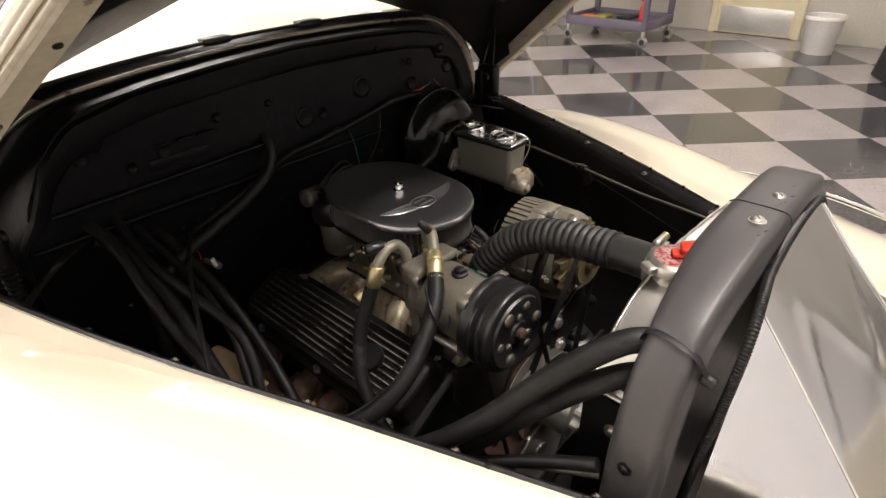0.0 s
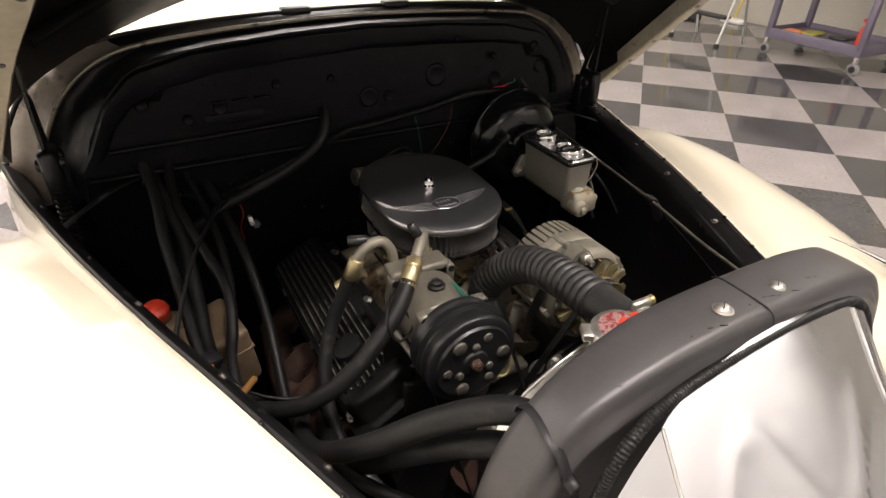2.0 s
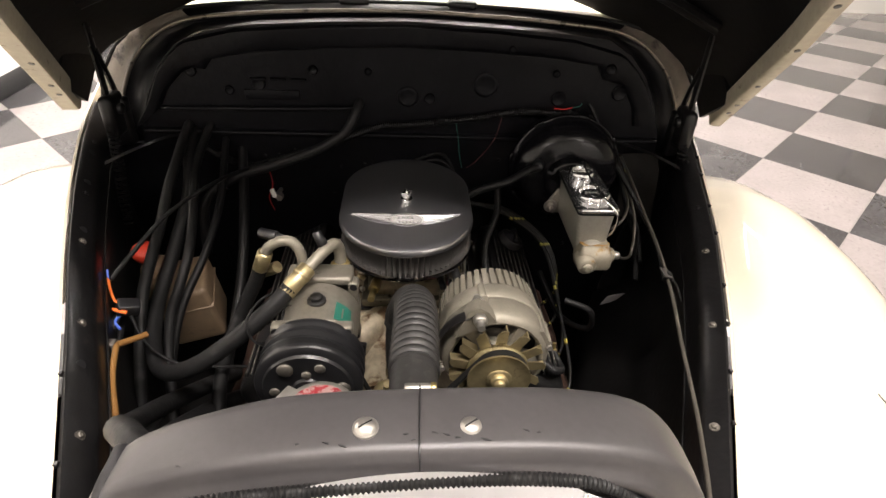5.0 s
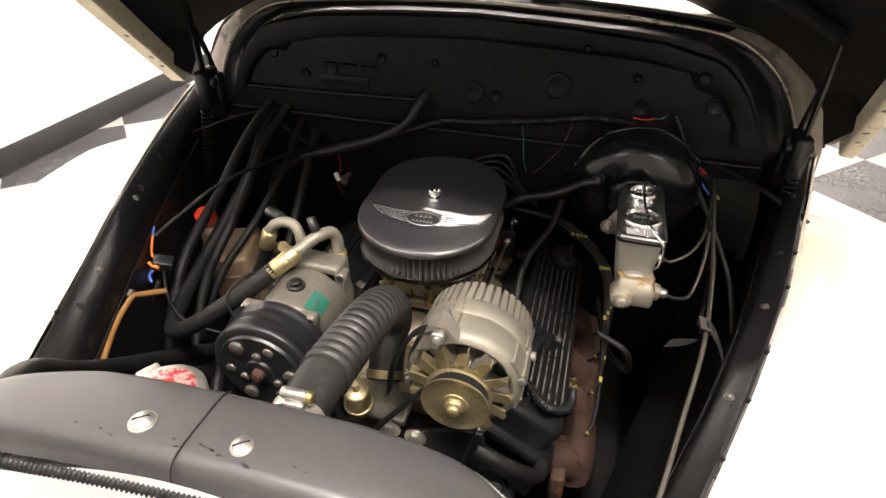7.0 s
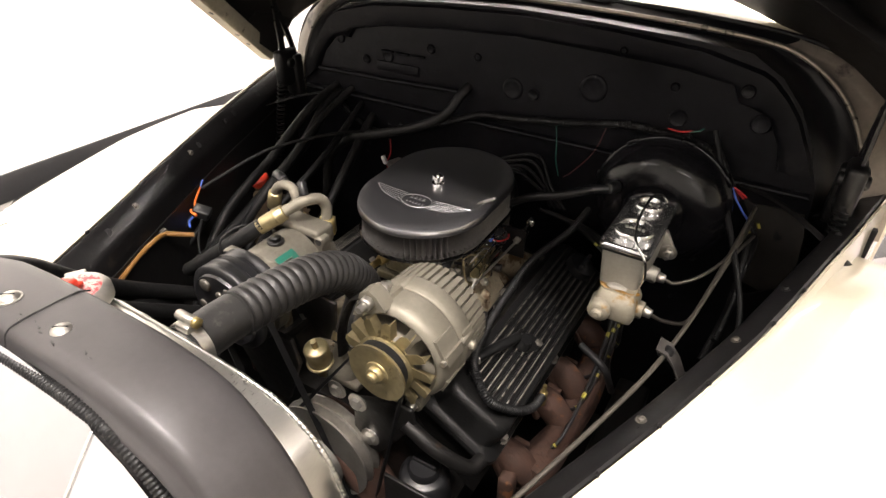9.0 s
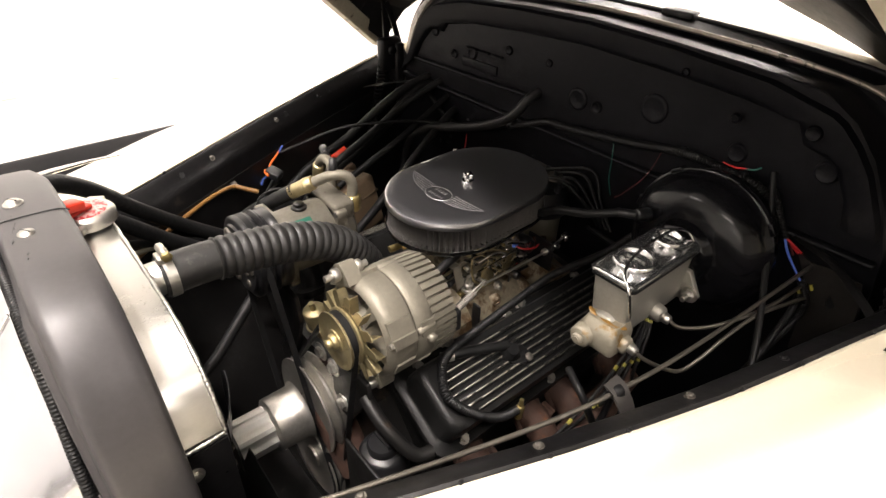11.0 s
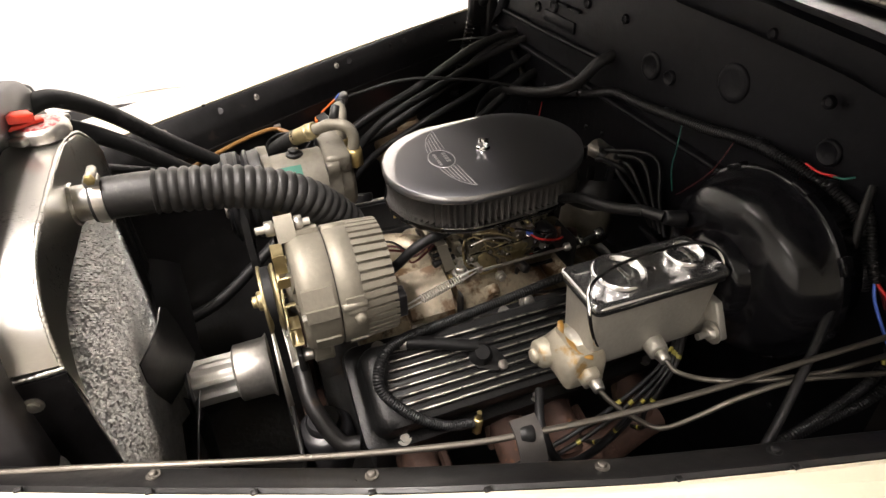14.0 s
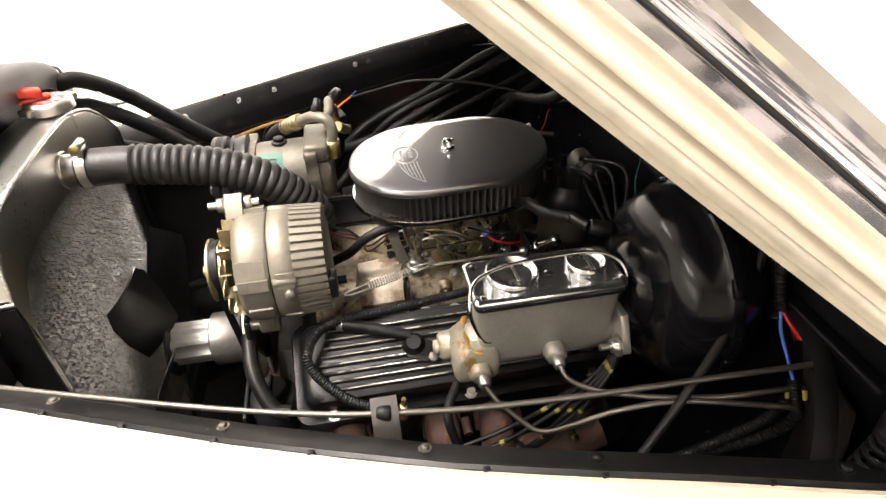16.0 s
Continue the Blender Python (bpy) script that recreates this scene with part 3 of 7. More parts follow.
part("weatherstrip", tube([(x * 1.002, 0.374, z + 0.001) for x, z in COWL[1:-1]], 0.0042, 8, 4), RUBBER, cowl)
rows = []
for x, z in COWL:
    rows.append([(x, 0.374, z), (x * 1.006, 0.40, z + 0.008), (x * 1.015, 0.50, z + 0.026 if z > 1.05 else z), (x * 1.03, 0.62, z + 0.040 if z > 1.05 else z), (x * 1.05, 0.80, z + 0.046 if z > 1.05 else z)])
part("cowl_top", shell(rows, 0.003), CREAM, car, "cream painted cowl ahead of the windscreen", 60)
for s in (-1, 1):
    part("hood_bumper", box(s * 0.11 - 0.03, s * 0.11 + 0.03, 0.366, 0.395, 1.226, 1.240, 0.004), BAY, cowl)
part("latch_plate", box(-0.065, 0.065, 0.355, 0.39, 1.212, 1.224, 0.004), BAY, cowl)
ws = [[(x, 0.80 + 0.14 * (1 - (x / 0.72) ** 2) * 0 + 0.30 * h, 1.275 - 0.03 * (x / 0.7) ** 2 + 0.40 * h) for x in (-0.70, -0.45, -0.2, 0.0, 0.2, 0.45, 0.70)] for h in (0, 0.5, 1)]
windscreen = part("windscreen", shell(ws, 0.005), GLASS, car, "clear raked windscreen glass")
windscreen.visible_shadow = False
part("windscreen_frame", join(tube([ws[0][k] for k in range(7)], 0.014, 8, 3), tube([ws[2][k] for k in range(7)], 0.016, 8, 3), tube([r[0] for r in ws], 0.014, 8, 3), tube([r[-1] for r in ws], 0.014, 8, 3)), CHROME, windscreen)
# plain body behind, so that the car is whole
for s in (-1, 1):
    part("door_skin", box(s * 0.745 - 0.02, s * 0.745 + 0.02, 0.80, 1.9, 0.36, 1.23, 0.015), CREAM, car)
part("tail_panel", box(-0.765, 0.765, 1.9, 1.95, 0.36, 1.20, 0.02), CREAM, car)
part("tonneau", box(-0.725, 0.725, 1.25, 1.90, 1.17, 1.19, 0.006), CLOTH, car, "black cloth cover over the cabin")


def wheel(x, y):
    tyre = part("wheel", lathe([(0.20, -0.08), (0.30, -0.09), (0.345, -0.07), (0.36, 0.0), (0.345, 0.07), (0.30, 0.09), (0.20, 0.08)], Matrix.Translation((x, y, 0.36)) @ pose(0, 0, 0, 0, 90, 0), 32), RUBBER, car)
    part("rim", lathe([(0, -0.03), (0.19, -0.05), (0.205, -0.075), (0.205, 0.075), (0.19, 0.05), (0, 0.03)], Matrix.Translation((x, y, 0.36)) @ pose(0, 0, 0, 0, 90, 0), 28), STEEL, tyre)


for s in (-1, 1):
    wheel(s * 0.72, -0.35)
    wheel(s * 0.72, 1.55)

# ---- raised hood ----
HOOD_OPEN = Matrix.Translation((0, 0.312, 1.016)) @ pose(0, 0, 0, -37.8, 0, 0) @ Matrix.Translation((0, -0.30, -0.955))


HOOD_WIDE = [(-0.74, 0.335), (-0.45, 0.455), (-0.1, 0.585), (0.30, 0.70)]


def hood_place(v):
    """A place on the raised hood, which sits a little askew on its hinges."""
    x, y, z = v
    if x > 0:
        x += 0.062 * (0.30 - y) * min(1.0, x / 0.4)
    w = HOOD_OPEN @ Vector((x, y, z))
    if w.x < 0:
        w.y += 0.032 * w.x / 0.7
        w.z -= 0.013 * w.x / 0.7
    return w


def hood_sections(inset, lift=0.0, y0=-0.74, y1=0.30):
    rows = []
    for k in range(27):
        y = y0 + (y1 - y0) * k / 26
        w = lerp_table(HOOD_WIDE, y) - inset
        h = lerp_table([(-0.74, 0.20), (-0.4, 0.245), (0.0, 0.29), (0.30, 0.290)], y) - inset
        row = []
        for j in range(33):
            q = -1 + 2 * j / 32
            q = math.copysign(1 - (1 - abs(q)) ** 1.7, q)
            back = -0.130 * (1 - abs(q)) * max(0, (y - 0.0) / 0.3)
            row.append(hood_place((q * w, y + back, 0.955 + lift + h * max(0.0, 1 - abs(q) ** 1.75) ** 0.55 + 0.04 * max(0.0, 1 - abs(q) / 0.4) ** 1.5)))
        rows.append(row)
    return rows


hood = part("hood", shell(hood_sections(0.0), 0.002), CREAM, car, "raised cream hood, black and ribbed inside", 60)
part("hood_lining", shell(hood_sections(0.006, 0.003, -0.73, 0.292), 0.002), HOODBLACK, hood, "flat black underside of the hood", 60)
for s in (-1, 1):
    rows = []
    for k in range(23):
        y = -0.735 + 1.035 * k / 22
        w, wide = lerp_table(HOOD_WIDE, y), 0.031 if s < 0 else 0.021
        rows.append([hood_place(v) for v in ((s * (w + 0.0015), y, 0.9545), (s * (w - 0.002), y, 0.9505), (s * (w - 0.006), y, 0.9510), (s * (w - wide), y, 0.9520), (s * (w - wide - 0.003), y, 0.956), (s * (w - wide - 0.003), y, 0.985))])
    fl = part("hood_flange", shell(rows, 0.0015), CREAM_OLD, hood, "worn cream edge flange with bolt holes")
    for y in (-0.62, -0.517, -0.38, -0.243, -0.106, 0.05, 0.155, 0.205):
        w = lerp_table(HOOD_WIDE, y) - (0.020 if s < 0 else 0.0135)
        part("bolt_hole", lathe([(0, 0), (0.005, 0), (0.005, 0.0012), (0, 0.0012)], Matrix.Translation(hood_place((s * w, y, 0.9502))) @ HOOD_OPEN.to_3x3().to_4x4() @ pose(0, 0, 0, 180, 0, 0), 12), PLASTIC, fl)
    # rolled edge, second bead and fluted chrome moulding on the outside
    edge = [-0.73 + 1.02 * k / 24 for k in range(25)]
    part("rolled_edge", tube([hood_place((s * (lerp_table(HOOD_WIDE, y) + 0.001), y, 0.9562)) for y in edge], 0.0042, 8, 2), CREAM_OLD, hood)
    part("edge_bead", tube([hood_place((s * (lerp_table(HOOD_WIDE, y) + 0.0012), y, 0.970)) for y in edge], 0.0036, 8, 2), CREAM, hood)
    rows = []
    for y in edge[:18]:
        w = lerp_table(HOOD_WIDE, y)
        rows.append([hood_place((s * (w + o), y, 0.955 + h)) for o, h in ((0.001, 0.026), (0.006, 0.028), (0.007, 0.033), (0.003, 0.036), (0.007, 0.039), (0.008, 0.045), (0.003, 0.048), (0.006, 0.051), (0.005, 0.057), (-0.002, 0.060))])
    md = part("side_moulding", shell(rows, 0.0015), CHROME, hood, "fluted chrome side moulding")
    part("groove", tube([hood_place((s * (lerp_table(HOOD_WIDE, y) + 0.003), y, 0.9912)) for y in edge[:18]], 0.0016, 6, 2), PLASTIC, md)
    # side gussets and a lengthwise stiffener inside the hood
    part("gusset", shell([[hood_place((s * xx, yy, zz)) for xx, zz in ((0.655, 0.965), (0.64, 1.06), (0.58, 1.13))] for yy in (0.285, 0.25, 0.18)], 0.012), HOODBLACK, hood)
    part("stiffener", tube([hood_place((s * 0.18, y, 0.955 + lerp_table([(-0.74, 0.19), (0.0, 0.27), (0.30, 0.270)], y))) for y in (-0.7, -0.3, 0.0, 0.12)], 0.022, 8, 5, None, 0.6), HOODBLACK, hood)
for y in (0.06, -0.15, -0.55):
    pts = []
    for q in (-0.9, -0.6, -0.3, 0, 0.3, 0.6, 0.9):
        w = lerp_table(HOOD_WIDE, y) - 0.02
        h = lerp_table([(-0.74, 0.20), (-0.4, 0.245), (0.0, 0.29), (0.30, 0.290)], y) - 0.024
        pts.append(hood_place((q * w, y, 0.96 + h * (1 - abs(q) ** 1.75) ** 0.55)))
    part("cross_brace", tube(pts, 0.020, 8, 5, None, 0.6), HOODBLACK, hood)


def hinge(s):
    """Black hood hinge arm with bracket, link and pull spring."""
    ob = part("hood_hinge", join(box(s * 0.588 - 0.014, s * 0.588 + 0.014, 0.222, 0.284, 0.985, 1.070, 0.010), box(s * 0.588 - 0.020, s * 0.588 + 0.020, 0.262, 0.290, 0.955, 1.055, 0.006)), BAY, car, "black hood hinge with arm and coil spring")
    part("pivot_barrel", rod((s * 0.566, 0.252, 1.040), (s * 0.610, 0.252, 1.040), 0.011, None, 14, 0.002), BAY, ob)
    part("lift_arm", tube([(s * 0.590, 0.250, 1.02), (s * 0.589, 0.246, 1.10), (s * 0.585, 0.238, 1.20), (s * 0.575, 0.22, 1.30)], 0.0045, 6, 6, None, 2.2), BAY, ob)
    part("link", tube([(s * 0.588, 0.286, 1.050), (s * 0.587, 0.268, 1.105), (s * 0.585, 0.246, 1.155)], 0.0040, 6, 5, None, 2.0), BAY, ob)
    part("strap", tube([(s * 0.44, 0.262, 0.990), (s * 0.50, 0.25, 0.980), (s * 0.56, 0.21, 0.965), (s * 0.615, 0.16, 0.948)], 0.009, 6, 5, None, 0.2), DUSTY, ob)
    turns, pts = 22, []
    for k in range(turns * 8 + 1):
        a = 2 * math.pi * k / 8
        h = k / (turns * 8)
        pts.append((s * 0.588 + 0.010 * math.cos(a), 0.235 - 0.05 * h + 0.010 * math.sin(a), 1.015 - 0.20 * h))
    part("spring", tube(pts, 0.0024, 5, 1), BAY, ob)
    return ob


for s in (-1, 1):
    hinge(s)

# ---- radiator support arch and nose panel ----
ARC = [(-0.272, 0.86), (-0.269, 0.94), (-0.261, 1.00), (-0.243, 1.055), (-0.213, 1.095), (-0.17, 1.117), (-0.11, 1.132), (-0.05, 1.140), (0.01, 1.143), (0.07, 1.144), (0.128, 1.142), (0.182, 1.130), (0.218, 1.100), (0.245, 1.055), (0.261, 1.00), (0.270, 0.94), (0.274, 0.86)]
ARC = [(v.x, v.z) for v in smooth_path([(x, 0, z) for x, z in ARC], 4)]


def arch_rows(section):
    rows = []
    n = len(ARC)
    for k, (x, z) in enumerate(ARC):
        a, b = ARC[max(k - 1, 0)], ARC[min(k + 1, n - 1)]
        t = Vector((b[0] - a[0], b[1] - a[1])).normalized()
        nx, nz = -t.y, t.x
        trim = 0.012 * max(0.0, min(1.0, (-0.10 - x) / 0.12))
        rows.append([(x + nx * o, y - trim * max(0.0, (y + 0.63) / 0.05), z + nz * o) for y, o in section])
    return rows


arch = thing("radiator_support", (0, -0.6, 0.86), "dark grey arched radiator support with two slotted bolts", "radiator support")
part("header", shell(arch_rows([(-0.577, -0.040), (-0.575, -0.012), (-0.5765, -0.005), (-0.581, -0.0012), (-0.590, 0.0), (-0.612, 0.0006), (-0.629, 0.0), (-0.6345, -0.0012), (-0.6375, -0.005), (-0.639, -0.012), (-0.641, -0.017), (-0.6445, -0.020), (-0.6465, -0.024), (-0.6455, -0.030), (-0.640, -0.034)]), 0.0028), ARCH, arch, "", 50)
for x in (-0.027, 0.048):
    m = aim((x, -0.617, 1.1425), (x, -0.617, 1.3))
    b = part("slotted_bolt", lathe([(0, 0.0052), (0.004, 0.0048), (0.0072, 0.003), (0.0082, 0.001), (0.0095, 0.0008), (0.0095, -0.001), (0, -0.001)], m, 20), STEEL, arch)
    part("slot", box(-0.0055, 0.0055, -0.0005, 0.0005, 0.003, 0.0053, 0, m @ pose(0, 0, 0, 0, 0, 35)), PLASTIC, b)
part("seam", tube([(0.0120, -0.574, 1.1385), (0.0118, -0.584, 1.1430), (0.0112, -0.605, 1.1438), (0.0108, -0.630, 1.1438), (0.011, -0.640, 1.1400), (0.0115, -0.6445, 1.1300)], 0.0008, 6, 6), PLASTIC, arch)
part("corner_strap", tube([(-0.2170, -0.5850, 1.078), (-0.2175, -0.590, 1.0915), (-0.2165, -0.606, 1.0940), (-0.2185, -0.628, 1.0905), (-0.2165, -0.641, 1.083), (-0.214, -0.651, 1.066)], 0.0050, 8, 6, None, 0.22), STRAP, arch, "thin black strap over the corner")
part("strap_bolt", rod((-0.212, -0.660, 1.060), (-0.212, -0.646, 1.062), 0.0065, None, 10, 0.0015), IRON, arch)
rng = random.Random(31)
for k in range(12):
    x = rng.uniform(-0.16, 0.10)
    z = float(np.interp(x, [p[0] for p in ARC], [p[1] for p in ARC]))
    part("chip", prism([(-rng.uniform(0.001, 0.004), 0.0), (-0.0008, -rng.uniform(0.0003, 0.0012)), (rng.uniform(0.001, 0.004), -0.0002), (0.0006, rng.uniform(0.0003, 0.0011))], -0.0005, 0.0003, Matrix.Translation((x, rng.uniform(-0.632, -0.622), z + 0.0004)) @ pose(0, 0, 0, 0, 0, rng.uniform(-30, 30))), PLASTIC, arch)
# black sheet stands in for the shade inside the open arch
part("dark_backing", prism([(x * 0.90, z - 0.035) for x, z in ARC[4:-4:4]] + [(0.262, 0.45), (-0.262, 0.45)], 0.607, 0.610, FRAME_XZ), BAY, arch, "black sheet added for the dark inside of the open arch")
for x, z in ((-0.2675, 0.955), (0.2695, 0.955)):
    bolt(arch, (x, -0.612, z), (math.copysign(1, x), 0, 0.15), 0.005, 0.004, BAY)
# corrugated seal along the front of the arch
SEAL = [(-0.199, -0.655, 0.86), (-0.204, -0.660, 0.935), (-0.203, -0.667, 1.010), (-0.199, -0.671, 1.066), (-0.184, -0.671, 1.108), (-0.144, -0.664, 1.124), (-0.08, -0.654, 1.122), (0.02, -0.648, 1.124), (0.10, -0.646, 1.122), (0.15, -0.646, 1.110), (0.19, -0.648, 1.072), (0.217, -0.651, 1.025), (0.237, -0.654, 0.97), (0.25, -0.656, 0.90)]
seal = thing("bulb_seal", (0, -0.658, 1.1), "black ribbed rubber seal along the radiator support", "seal")
part("ribbed_bulb", ribbed(SEAL, 0.0050, 0.0036, 0.11), RUBBER, seal)


# nose panel: a flat top between two creases, and a bent side on either hand
nose_panel = thing("nose_panel", (0, -0.8, 0.9), "polished sheet aluminium nose panel with creased corners", "panel")


def crease(s, d):
    """A place on the crease, d metres ahead of the seal."""
    if s < 0:
        return (lerp_table([(0.0, -0.146), (0.05, -0.151), (0.113, -0.162), (0.4, -0.215)], d), -0.670 - d, 1.107 - 1.175 * d)
    return (lerp_table([(0.0, 0.128), (0.045, 0.126), (0.10, 0.138), (0.4, 0.20)], d), -0.652 - d, 1.115 - 1.175 * d)


AHEAD = [0.0, 0.02, 0.05, 0.09, 0.14, 0.2, 0.27, 0.34]
rows = []
for j in range(70):
    d = 0.34 * j / 69
    row = []
    for k in range(33):
        u = k / 32
        swell = 0.0008 * math.sin(7 * u + 2.2 + 9 * d) * math.sin(17 * d + 0.6)
        for centre, depth, width in ((0.075 + 0.035 * math.cos(9.5 * u + 0.4), 0.0019, 0.010), (0.17 + 0.03 * math.sin(8 * u), 0.0014, 0.014), (0.24 + 0.08 * u, 0.0006, 0.012)):
            swell += depth * math.exp(-((d - centre) / width) ** 2)
        back = 0.020 * (1 - d / 0.34) * math.sin(math.pi * u) ** 0.7
        row.append(Vector(crease(-1, d)).lerp(Vector(crease(1, d)), u) + back * Vector((0, 1, 1.175)) * 0.8 + Vector((0, -0.7, 0.7)) * ((0.003 + swell) * math.sin(math.pi * u)))
    rows.append(row)
part("top_sheet", shell(rows, 0.0012), SHEET, nose_panel, "flat brushed top of the panel", 20)
EDGE = {-1: [(0, -0.146, 1.107), (0.2, -0.166, 1.070), (0.45, -0.190, 1.010), (0.7, -0.214, 0.945), (1, -0.244, 0.86)], 1: [(0, 0.128, 1.115), (0.2, 0.156, 1.101), (0.45, 0.188, 1.066), (0.7, 0.213, 1.02), (1, 0.24, 0.93)]}
for s in (-1, 1):
    start = Vector(crease(s, 0))
    rows = []
    for d in AHEAD:
        row = []
        for j in range(11):
            f = j / 10
            edge = Vector((lerp_table([(a, b) for a, b, c in EDGE[s]], f), start.y - 0.004 * f, lerp_table([(a, c) for a, b, c in EDGE[s]], f)))
            row.append(edge + (Vector(crease(s, d)) - start))
        rows.append(row)
    part("side_sheet", shell(rows, 0.0012), SHEET, nose_panel, "bent side of the panel", 20)
    # added chrome bead draws the bright highlight along the crease
    part("crease_highlight", tube([Vector(crease(s, 0.34 * k / 12)) + Vector((0, -0.0006, 0.0004)) for k in range(13)], 0.0016, 8, 2), CHROME, nose_panel, "chrome bead that draws a highlight along the crease")

# ---- engine ----
engine = thing("engine", (0, -0.03, 0.42), "black V8 engine with finned valve covers and a stained aluminium intake", "engine")
part("block", loft([[(-0.17, y, 0.42), (0.17, y, 0.42), (0.19, y, 0.52), (0.21, y, 0.62), (0.12, y, 0.73), (-0.12, y, 0.73), (-0.21, y, 0.62), (-0.19, y, 0.52)] for y in (-0.30, 0.24)]), IRON, engine)
part("timing_cover", prism([(-0.10, 0.44), (0.10, 0.44), (0.12, 0.52), (0.10, 0.62), (0.05, 0.70), (-0.05, 0.70), (-0.10, 0.62), (-0.12, 0.52)], 0.30, 0.325, FRAME_XZ, 0.006), IRON, engine)
part("bell_housing", rod((0, 0.24, 0.52), (0, 0.36, 0.52), 0.21, 0.20, 28, 0.02), IRON, engine)

TH = radians(30)


def cover_frame(s, y=0.0):
    """Frame on a valve cover's top: x outward and down, y to the rear, z out of the face."""
    n = Vector((s * math.sin(TH), 0, math.cos(TH)))
    v = Vector((s * math.cos(TH), 0, -math.sin(TH)))
    c = Vector((s * 0.218, y, 0.792))
    m = Matrix.Identity(4)
    m.col[0][:3], m.col[1][:3], m.col[2][:3], m.col[3][:3] = v, Vector((0, 1, 0)) * (1 if s > 0 else 1), n, c
    return m


VY0, VY1 = -0.262, 0.215


def valve_cover(s):
    m = cover_frame(s)
    y0, y1 = VY0, VY1

    def rect(hw, ya, yb, h, r=0.02, n=4):
        out = []
        for cx, cy, a0 in ((hw - r, yb - r, 0), (-hw + r, yb - r, 90), (-hw + r, ya + r, 180), (hw - r, ya + r, 270)):
            for k in range(n + 1):
                a = radians(a0 + 90 * k / n)
                out.append(m @ Vector((cx + r * math.cos(a), cy + r * math.sin(a), h)))
        return out

    body = loft([rect(0.074, y0 - 0.006, y1 + 0.006, -0.062), rect(0.076, y0 - 0.008, y1 + 0.008, -0.056), rect(0.074, y0 - 0.006, y1 + 0.006, -0.050), rect(0.066, y0 + 0.003, y1 - 0.003, -0.049), rect(0.060, y0 + 0.008, y1 - 0.008, -0.045), rect(0.058, y0 + 0.011, y1 - 0.011, -0.012), rect(0.054, y0 + 0.016, y1 - 0.016, -0.002), rect(0.046, y0 + 0.024, y1 - 0.024, 0.0)])
    ob = part("valve_cover", body, VCBLACK, engine, "black finned valve cover with bright fin tops")
    fins = 8
    for k in range(fins):
        x = -0.040 + 0.082 * k / (fins - 1)
        fy0 = y0 + 0.034 + 0.004 * abs(k - 4)
        fin = box(x - 0.0027, x + 0.0027, fy0, y1 - 0.034, -0.001, 0.0052, 0.0012, m, 1)
        rib = part("rib", fin, VCBLACK, ob)
        part("fin", box(x - 0.0011, x + 0.0011, fy0 + 0.001, y1 - 0.035, 0.0050, 0.0058, 0.0003, m, 1), FINS, rib)
    for y in (y0 + 0.045, -0.02, y1 - 0.05):
        for xx in (-0.064, 0.064):
            p0 = m @ Vector((xx, y, -0.050))
            part("cover_bolt", join(rod(p0, m @ Vector((xx, y, -0.040)), 0.0065, None, 6), rod(m @ Vector((xx, y, -0.052)), m @ Vector((xx, y, -0.049)), 0.010, None, 12)), STEEL, ob)
    # cylinder head under the cover
    part("cylinder_head", loft([[m @ Vector(v) for v in ((-0.075, y, -0.062), (0.075, y, -0.062), (0.095, y, -0.15), (-0.06, y, -0.15))] for y in (y0 + 0.005, y1 - 0.005)]), IRON, engine)
    return ob, m


FINS = material("bare_fin_tops", (0.27, 0.25, 0.215), 0.36, 0.7, 0.35, 20, 120, 0.2, (0.025, 0.022, 0.02), 0.52, 34)
vc_d, MD = valve_cover(1)
vc_p, MP = valve_cover(-1)
# oil filler cap, breather stub and grommet of the driver's cover
part("oil_cap", lathe([(0, 0.026), (0.012, 0.026), (0.016, 0.022), (0.026, 0.020), (0.028, 0.014), (0.028, 0.004), (0.022, 0.0), (0, 0.0)], MD @ Matrix.Translation((0.0, 0.15, 0.003)), 20), PLASTIC, vc_d)
part("oil_cap_grip", box(-0.004, 0.004, -0.022, 0.022, 0.0, 0.012, 0.002, MD @ Matrix.Translation((0.0, 0.15, 0.024))), PLASTIC, vc_d)
part("breather_elbow", lathe([(0, 0.016), (0.010, 0.016), (0.012, 0.010), (0.016, 0.006), (0.016, 0.0), (0, 0)], MD @ Matrix.Translation((-0.004, -0.095, 0.004)), 16), RUBBER, vc_d)
part("breather_boss", prism([(-0.026, 0.0), (-0.012, -0.014), (0.014, -0.016), (0.028, 0.0), (0.014, 0.016), (-0.012, 0.014)], 0.0, 0.0075, MD @ Matrix.Translation((0.004, -0.088, 0.0)) @ pose(0, 0, 0, 0, 0, 70), 0.001), VCBLACK, vc_d)
part("centre_nut", rod(MD @ Vector((0.018, -0.070, 0.004)), MD @ Vector((0.018, -0.070, 0.010)), 0.0075, None, 6, 0.001), DULLSTEEL, vc_d)
part("oil_cap", lathe([(0, 0.02), (0.024, 0.018), (0.026, 0.012), (0.022, 0.0), (0, 0.0)], MP @ Matrix.Translation((0.0, -0.15, 0.003)), 20), PLASTIC, vc_p)

